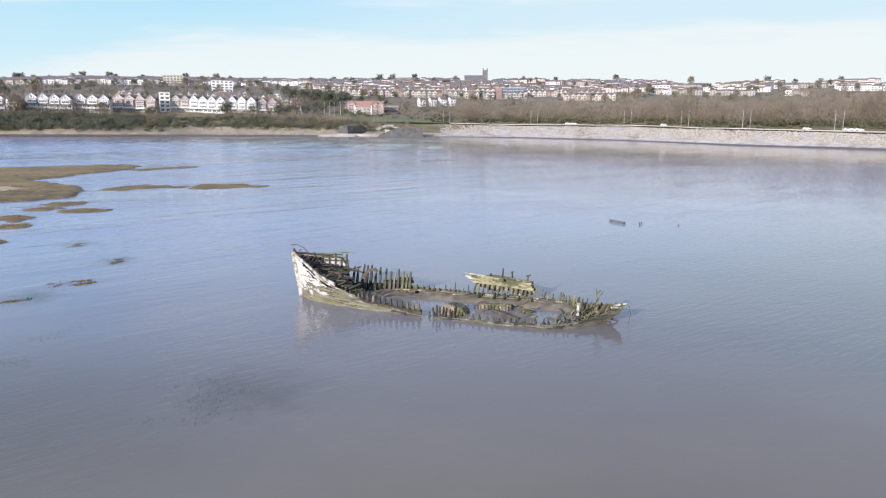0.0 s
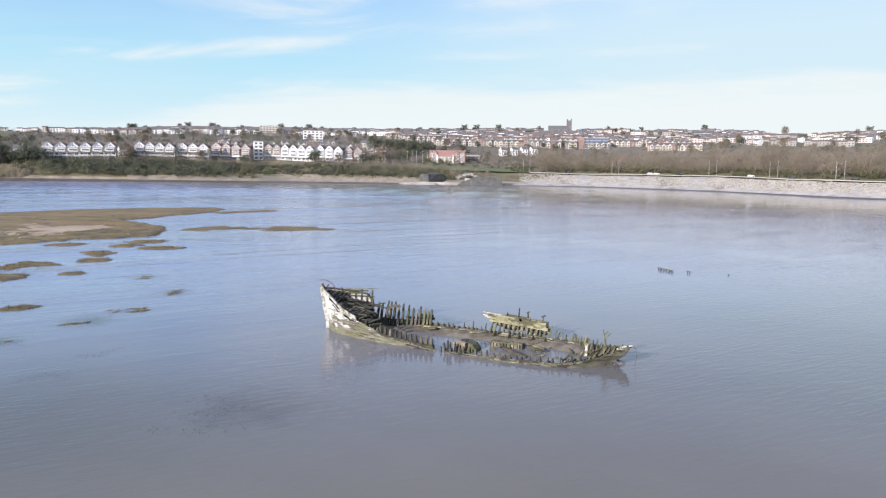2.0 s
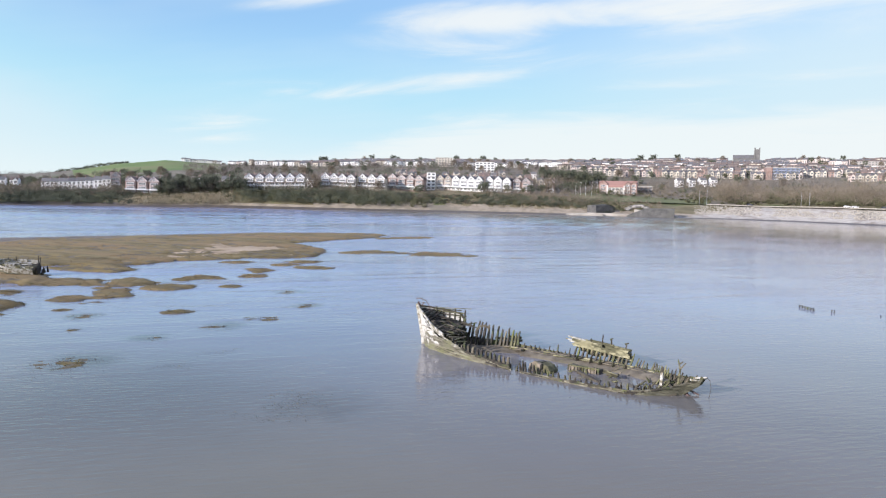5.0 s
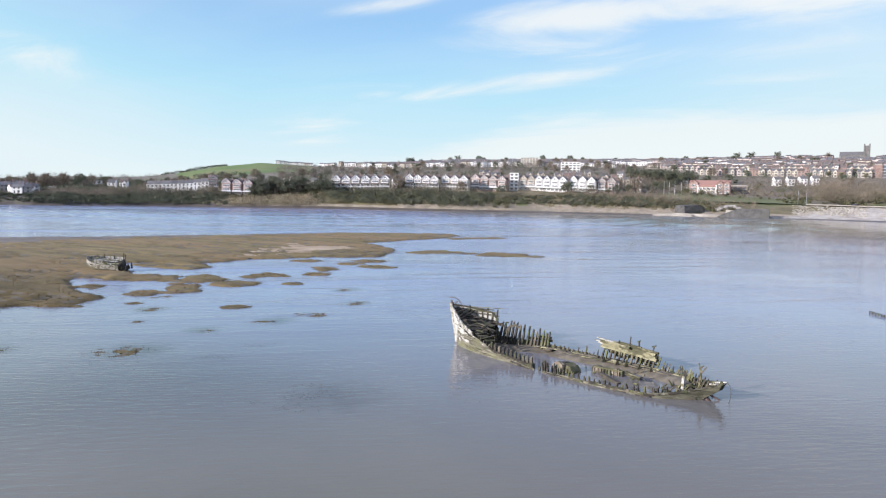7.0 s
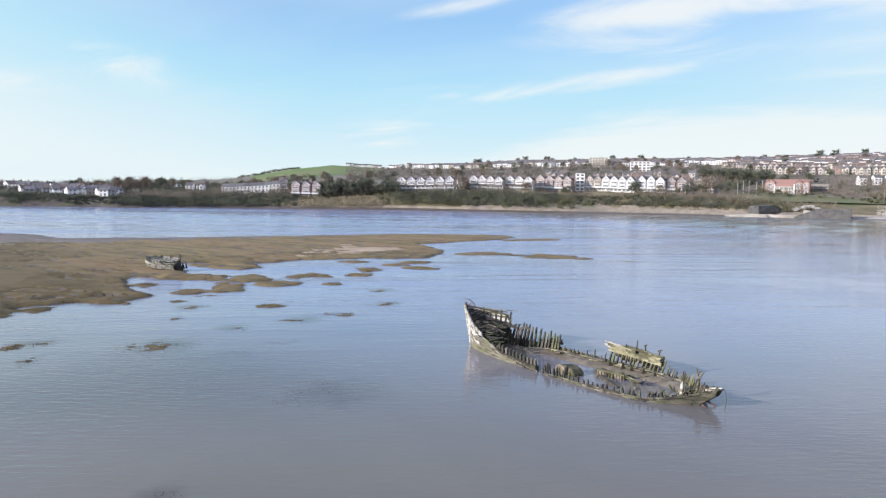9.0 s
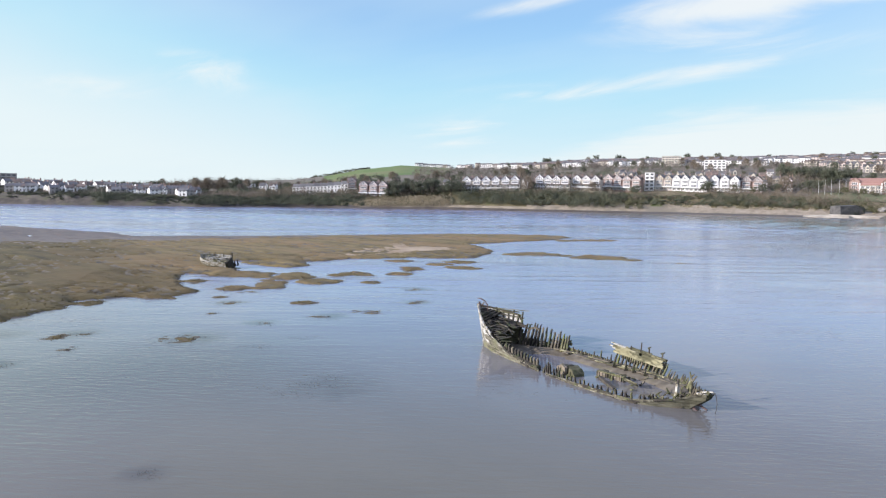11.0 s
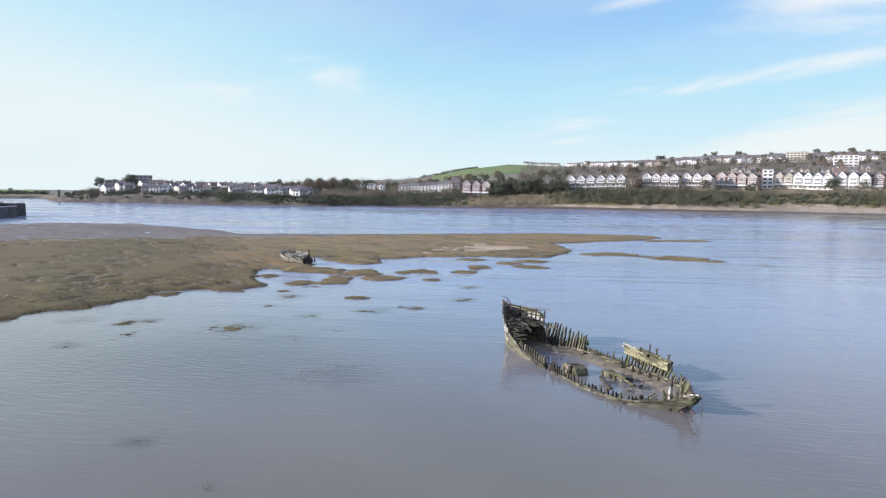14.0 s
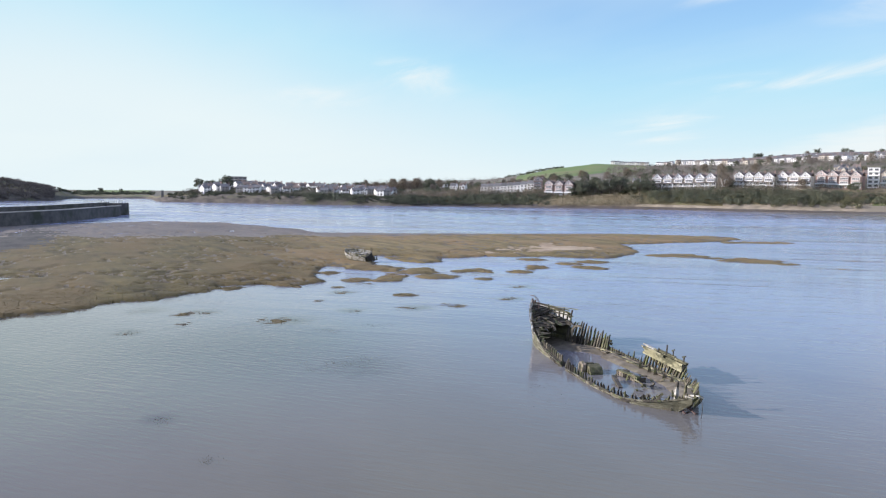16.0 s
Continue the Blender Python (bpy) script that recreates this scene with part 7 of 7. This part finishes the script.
def leaf_cloud(r, centre, radius, count, size, squash=0.8):
    """Small triangles scattered in a lumpy shell."""
    d = r.randn(count, 3)
    d /= np.linalg.norm(d, axis=1)[:, None]
    rad = radius * (0.55 + 0.45 * r.rand(count)) * (0.8 + 0.35 * np.sin(d[:, 0] * 5 + centre[0]) * np.cos(d[:, 1] * 4 + centre[1]))
    p = d * rad[:, None]
    p[:, 2] *= squash
    p += np.asarray(centre)
    e1, e2 = r.randn(count, 3), r.randn(count, 3)
    e1 *= (size * (0.6 + 0.8 * r.rand(count)) / np.linalg.norm(e1, axis=1))[:, None]
    e2 *= (size * (0.6 + 0.8 * r.rand(count)) / np.linalg.norm(e2, axis=1))[:, None]
    return np.stack([p - e1 * 0.5, p + e1 * 0.5, p + e2], 1).reshape(-1, 3)


def twigs(r, base, height, spread, count, width):
    """Thin slivers fanning up and outwards, as bare winter twigs do."""
    t = 0.25 + 0.75 * r.rand(count)
    ang = r.rand(count) * 6.283
    out = spread * np.sqrt(r.rand(count)) * np.sin(np.pi * np.clip(t, 0.15, 0.95)) ** 0.6
    start = np.stack([np.cos(ang) * out * 0.75, np.sin(ang) * out * 0.75, height * t * 0.86], -1)
    ln = height * (0.09 + 0.10 * r.rand(count))
    dirs = np.stack([np.cos(ang) * 0.6, np.sin(ang) * 0.6, np.full(count, 0.65)], -1) + r.randn(count, 3) * 0.5
    end = start + dirs * ln[:, None]
    side = r.randn(count, 3)
    side *= (width * (0.6 + 0.8 * r.rand(count)) / np.linalg.norm(side, axis=1))[:, None]
    b = np.asarray(base)
    return np.stack([start - side + b, start + side + b, end + b], 1).reshape(-1, 3)


def limbs(bm, r, height, spread, k):
    beam(bm, (0, 0, -0.8), (0.1, 0, height * 0.35), height * 0.05, height * 0.05, height * 0.035, height * 0.035)
    for i in range(k):
        a = i * 2.4 + r.rand()
        z0 = height * (0.22 + 0.13 * r.rand())
        mid = Vector((math.cos(a) * spread * 0.4, math.sin(a) * spread * 0.4, height * 0.55))
        beam(bm, (0.05, 0, z0), mid, height * 0.026, height * 0.026, height * 0.018, height * 0.018)
        beam(bm, mid, mid + Vector((math.cos(a) * spread * 0.35, math.sin(a) * spread * 0.35, height * 0.3)), height * 0.018, height * 0.018, height * 0.006, height * 0.006)


def tree(kind, seed, height, label):
    r = np.random.RandomState(seed)
    ob = empty("tree", label, "tree", "trees on the far shore")
    bm = bmesh.new()
    limbs(bm, r, height, height * 0.36, 6)
    part("trunk", bm, M["bark"], ob)
    if kind == "bare":
        v = twigs(r, (0, 0, 0), height, height * 0.46, 1700, height * 0.006)
        raw("crown", v, np.arange(len(v)).reshape(-1, 3), M["twig" if seed % 2 else "twig_grey"], ob)
    else:
        vs = []
        for i in range(26):
            a = r.rand() * 6.283
            q = height * 0.34 * math.sqrt(r.rand())
            vs.append(leaf_cloud(r, (math.cos(a) * q, math.sin(a) * q, height * (0.34 + 0.5 * r.rand())), height * (0.12 + 0.09 * r.rand()), 95, height * 0.038))
        v = np.concatenate(vs)
        raw("crown", v, np.arange(len(v)).reshape(-1, 3), M["leaf_dark" if kind == "dark" else "leaf_mid"], ob)
    return ob


TREES = [tree("bare", 1, 10, "bare brown winter tree with fine twigs"), tree("bare", 2, 9, "bare grey winter tree with fine twigs"), tree("bare", 3, 12, "tall bare winter tree with fine twigs"),
         tree("dark", 4, 9, "dark evergreen tree with a broad crown"), tree("dark", 5, 11, "tall dark evergreen tree with dense crown"), tree("mid", 6, 7, "low bushy tree with ivy-green leaves"), tree("dark", 8, 15, "large spreading dark evergreen tree"), tree("bare", 11, 15, "large bare grey tree with spreading twigs")]
SINGLE = [(44.1, 568, 6), (44.5, 572, 6), (47.6, 572, 6), (46.2, 574, 6), (61.3, 665, 7), (62.4, 668, 7), (63.3, 662, 7), (60.2, 672, 6), (13.9, 690, 6), (15.2, 694, 6), (12.8, 702, 6), (43.4, 566, 3), (45.5, 575, 3), (46.6, 577, 4), (47.0, 572, 3), (27.9, 560, 5), (20.3, 572, 3), (15.4, 615, 4), (14.8, 612, 4), (14.2, 640, 4), (15.9, 690, 4), (14.6, 700, 4), (13.6, 705, 3), (12.4, 700, 4), (16.4, 705, 4), (11.9, 600, 5), (13.0, 603, 5), (19.0, 575, 5)]
SINGLE += [(17.5, 588, 3), (34.2, 1190, 4), (27.2, 1185, 4), (26.8, 1190, 3), (25.0, 1190, 4), (9.6, 1150, 4), (9.2, 1150, 3), (8.6, 1150, 4), (-16.2, 1000, 4), (-25.2, 1190, 4), (-18.0, 900, 3), (-12.0, 860, 4), (62.5, 690, 2), (61.6, 690, 0), (62.0, 700, 1), (63.2, 695, 2), (60.8, 700, 3), (77.3, 745, 4), (78.0, 750, 4), (76.6, 755, 3), (66.2, 690, 4), (86.3, 1150, 4), (84.9, 1180, 3), (41.9, 560, 6), (36.3, 560, 7), (36.0, 563, 3), (30.6, 566, 5)]
SINGLE += [(22.45, 575, 3), (45.0, 566, 6), (48.0, 566, 3), (31.0, 562, 0), (18.4, 580, 3), (16.9, 590, 7), (35.2, 1195, 6), (35.0, 1200, 6), (31.2, 1195, 6), (29.4, 1195, 6), (29.0, 1198, 4), (24.2, 1195, 6), (22.0, 1195, 6), (9.4, 1185, 6), (8.4, 1188, 6), (21.0, 1195, 4), (6.6, 1190, 6), (-4.8, 1190, 4), (-9.5, 1195, 6), (-15.1, 1190, 7), (-20.5, 1195, 6)]
SINGLE += [(13.4 + 0.32 * i, 684 + 9 * (i % 3), (6, 4, 6)[i % 3]) for i in range(13)] + [(42.7, 562, 6), (47.3, 566, 6), (45.7, 566, 6), (27.6, 556, 3), (22.3, 572, 4), (79.0, 748, 6), (78.4, 752, 4), (76.9, 760, 6)]
for a, r, k in SINGLE:
    put(TREES[k], a, r, 0, rng.uniform(0, 360))
for i in range(300):
    a = r2.uniform(-30, 66)
    r = r2.uniform(700, 1190) if a < 42 else r2.uniform(640, 780)
    if 43 < a < 53 and r > 760:
        continue
    put(TREES[r2.choice([0, 1, 1, 2, 3, 3, 4, 5])], a, r, 0, r2.uniform(0, 360))


def belt(name, label, a0, a1, d0, d1, count, height, mat, leaf, seed, twig=False, taper=True):
    """A strip of wood or scrub along the shore: many small crowns in one mesh."""
    r = np.random.RandomState(seed)
    out = []
    for i in range(count):
        a = a0 + (a1 - a0) * r.rand()
        d = d0 + (d1 - d0) * r.rand()
        rr = float(np.interp(a, LAND_A[:, 0], LAND_A[:, 1])) + d
        x, y = at(a, rr)
        z = ground_z(a, rr)
        h = height * (0.5 + 0.7 * r.rand()) * max(0.35, min(1.2, 0.9 + 0.9 * fnoise(x, y, 0.025, 6.0)))
        if twig:
            out.append(twigs(r, (x, y, z - 0.3), h, h * 0.58, 90, 0.08))
        else:
            for j in range(4):
                out.append(leaf_cloud(r, (x + r.randn() * h * 0.4, y + r.randn() * h * 0.4, z + h * (0.15 + 0.4 * r.rand())), h * 0.42, 48, leaf))
    v = np.concatenate(out)
    ob = raw(name, v, np.arange(len(v)).reshape(-1, 3), mat)
    tagged(ob, label, "scrub" if not twig else "woodland", kind="stuff")


belt("shore_scrub", "dense dark evergreen scrub on the shore bank", 12, 37, 14, 34, 170, 5.0, M["leaf_dark"], 0.5, 31)
belt("shore_scrub", "dense dark evergreen scrub on the shore bank", 37, 58, 20, 40, 170, 5.5, M["leaf_dark"], 0.5, 46)
belt("shore_hedge", "ivy and bramble scrub on the shore bank", 9, 50, 15, 34, 520, 4.4, M["leaf_mid"], 0.5, 32)
belt("bare_scrub", "brown bare scrub on the shore bank", 8, 66, 15, 55, 1300, 5.0, M["twig"], 0.5, 33, True)
belt("bank_bushes", "tall rounded evergreen bushes crowding the shore bank", 29, 43.2, 7, 27, 300, 7.0, M["leaf_dark"], 0.5, 58)
belt("bank_bushes", "tall rounded evergreen bushes crowding the shore bank", 16, 30, 16, 30, 170, 5.5, M["leaf_dark"], 0.5, 59)
belt("bank_ivy", "paler ivy-covered bushes on the shore bank", 27, 43, 6, 24, 150, 5.0, M["leaf_mid"], 0.5, 60)
belt("headland_gardens", "dark garden trees and hedges between the headland houses", 62, 79.5, 24, 110, 300, 3.4, M["leaf_dark"], 0.5, 61)
belt("garden_trees", "bare garden trees round the harbour buildings", 0, 20, 84, 190, 560, 8.5, M["twig"], 0.5, 47, True)
belt("garden_shrubs", "green shrubs round the harbour buildings", 0, 20, 84, 190, 170, 5.0, M["leaf_mid"], 0.5, 48)
belt("straw_grass", "straw-coloured rough grass above the beach", 11, 28, 11, 17, 450, 1.6, M["reed"], 0.5, 51, True)
belt("tall_scrub", "tall brown bare bushes along the shore bank", 14, 62, 16, 40, 500, 8.0, M["twig"], 0.5, 52, True)
belt("straw_scrub", "pale straw-coloured scrub on the low cliff", 42.6, 50.8, 3, 15, 800, 3.2, M["reed"], 0.5, 34, True)
belt("headland_scrub", "dark wooded bank along the western shore", 50, 70.5, 3, 22, 820, 4.8, M["leaf_dark"], 0.45, 35)
belt("point_bushes", "low dark bushes on the headland cliff top", 66, 81.3, 5, 40, 460, 2.6, M["leaf_dark"], 0.5, 56)
belt("headland_bare_scrub", "bare grey scrub along the headland bank", 50, 81, 16, 60, 800, 4.0, M["twig_grey"], 0.5, 45, True)
belt("point_scrub", "dark wooded point beyond the mole", 89.2, 96, 4, 90, 900, 4.0, M["twig_grey"], 0.55, 36)
belt("low_coast_hedge", "hedges on the low coast far beyond the mole", 82.7, 89, 50, 260, 260, 5.0, M["leaf_dark"], 1.0, 37)
belt("bare_wood", "belt of bare brown winter trees behind the shore road", -33, -5, 62, 125, 1300, 18.0, M["twig"], 0.5, 38, True)
belt("bare_wood", "lower belt of bare brown winter trees by the harbour", -5, 4, 62, 125, 420, 13.0, M["twig"], 0.5, 62, True)
belt("bare_wood", "grey bare winter trees on the slope", -33, 9, 110, 240, 1100, 11.0, M["twig_grey"], 0.5, 39, True)
belt("wood_evergreens", "ivy-clad green trees among the bare wood", -33, 4, 62, 125, 260, 11.5, M["leaf_mid"], 0.6, 53)
belt("hill_hedge", "dark hedge along the crest of the green hill", 49.8, 54.5, 610, 640, 90, 5.0, M["leaf_dark"], 0.6, 57)
belt("wood_undergrowth", "green undergrowth below the bare trees", -33, 6, 60, 110, 420, 3.4, M["leaf_mid"], 0.7, 40)
belt("hillside_wood", "bare grey trees between the hillside terraces", 14, 46, 65, 430, 2600, 8.0, M["twig_grey"], 0.5, 41, True)
belt("hill_trees", "dark garden trees between the hillside houses", -28, 43, 80, 640, 900, 5.5, M["leaf_dark"], 0.7, 42)
belt("ridge_wood", "distant grey wooded ridge beyond the shore", 54, 80, 120, 800, 1000, 5.5, M["twig_grey"], 0.9, 43, True)
belt("valley_trees", "dark trees in the valley behind the shore", 49, 72, 40, 300, 520, 6.5, M["leaf_dark"], 0.9, 44)


def rubble():
    """Loose armour stone on the bank below the road."""
    r = np.random.RandomState(55)
    verts, faces = [], []
    cube = np.array([(x, y, z) for x in (-1, 1) for y in (-1, 1) for z in (-1, 1)], dtype=float)
    quads = [(0, 1, 3, 2), (4, 6, 7, 5), (0, 4, 5, 1), (2, 3, 7, 6), (0, 2, 6, 4), (1, 5, 7, 3)]
    for i in range(7000):
        a = -32 + 37.5 * r.rand()
        bank = float(np.interp(a, LAND_A[:, 0], LAND_A[:, 2]))
        d = bank * (0.3 + 0.66 * r.rand())
        rr = float(np.interp(a, LAND_A[:, 0], LAND_A[:, 1])) + d
        x, y = at(a, rr)
        s = (0.2 + 0.3 * r.rand() ** 2) * np.array([1.2, 1.0, 0.8])
        c = cube * s * (0.7 + 0.5 * r.rand(8, 3))
        t = r.rand() * 6.283
        c = np.stack([c[:, 0] * np.cos(t) - c[:, 1] * np.sin(t), c[:, 0] * np.sin(t) + c[:, 1] * np.cos(t), c[:, 2]], -1)
        k = len(verts)
        verts.extend((c + np.array([x, y, land_z(a, rr) + 0.08])).tolist())
        faces.extend([tuple(k + j for j in q) for q in quads])
    ob = raw("armour_stone", verts, faces, M["rock"])
    tagged(ob, "pale limestone boulders tipped on the shingle bank", "boulders", kind="stuff")


rubble()
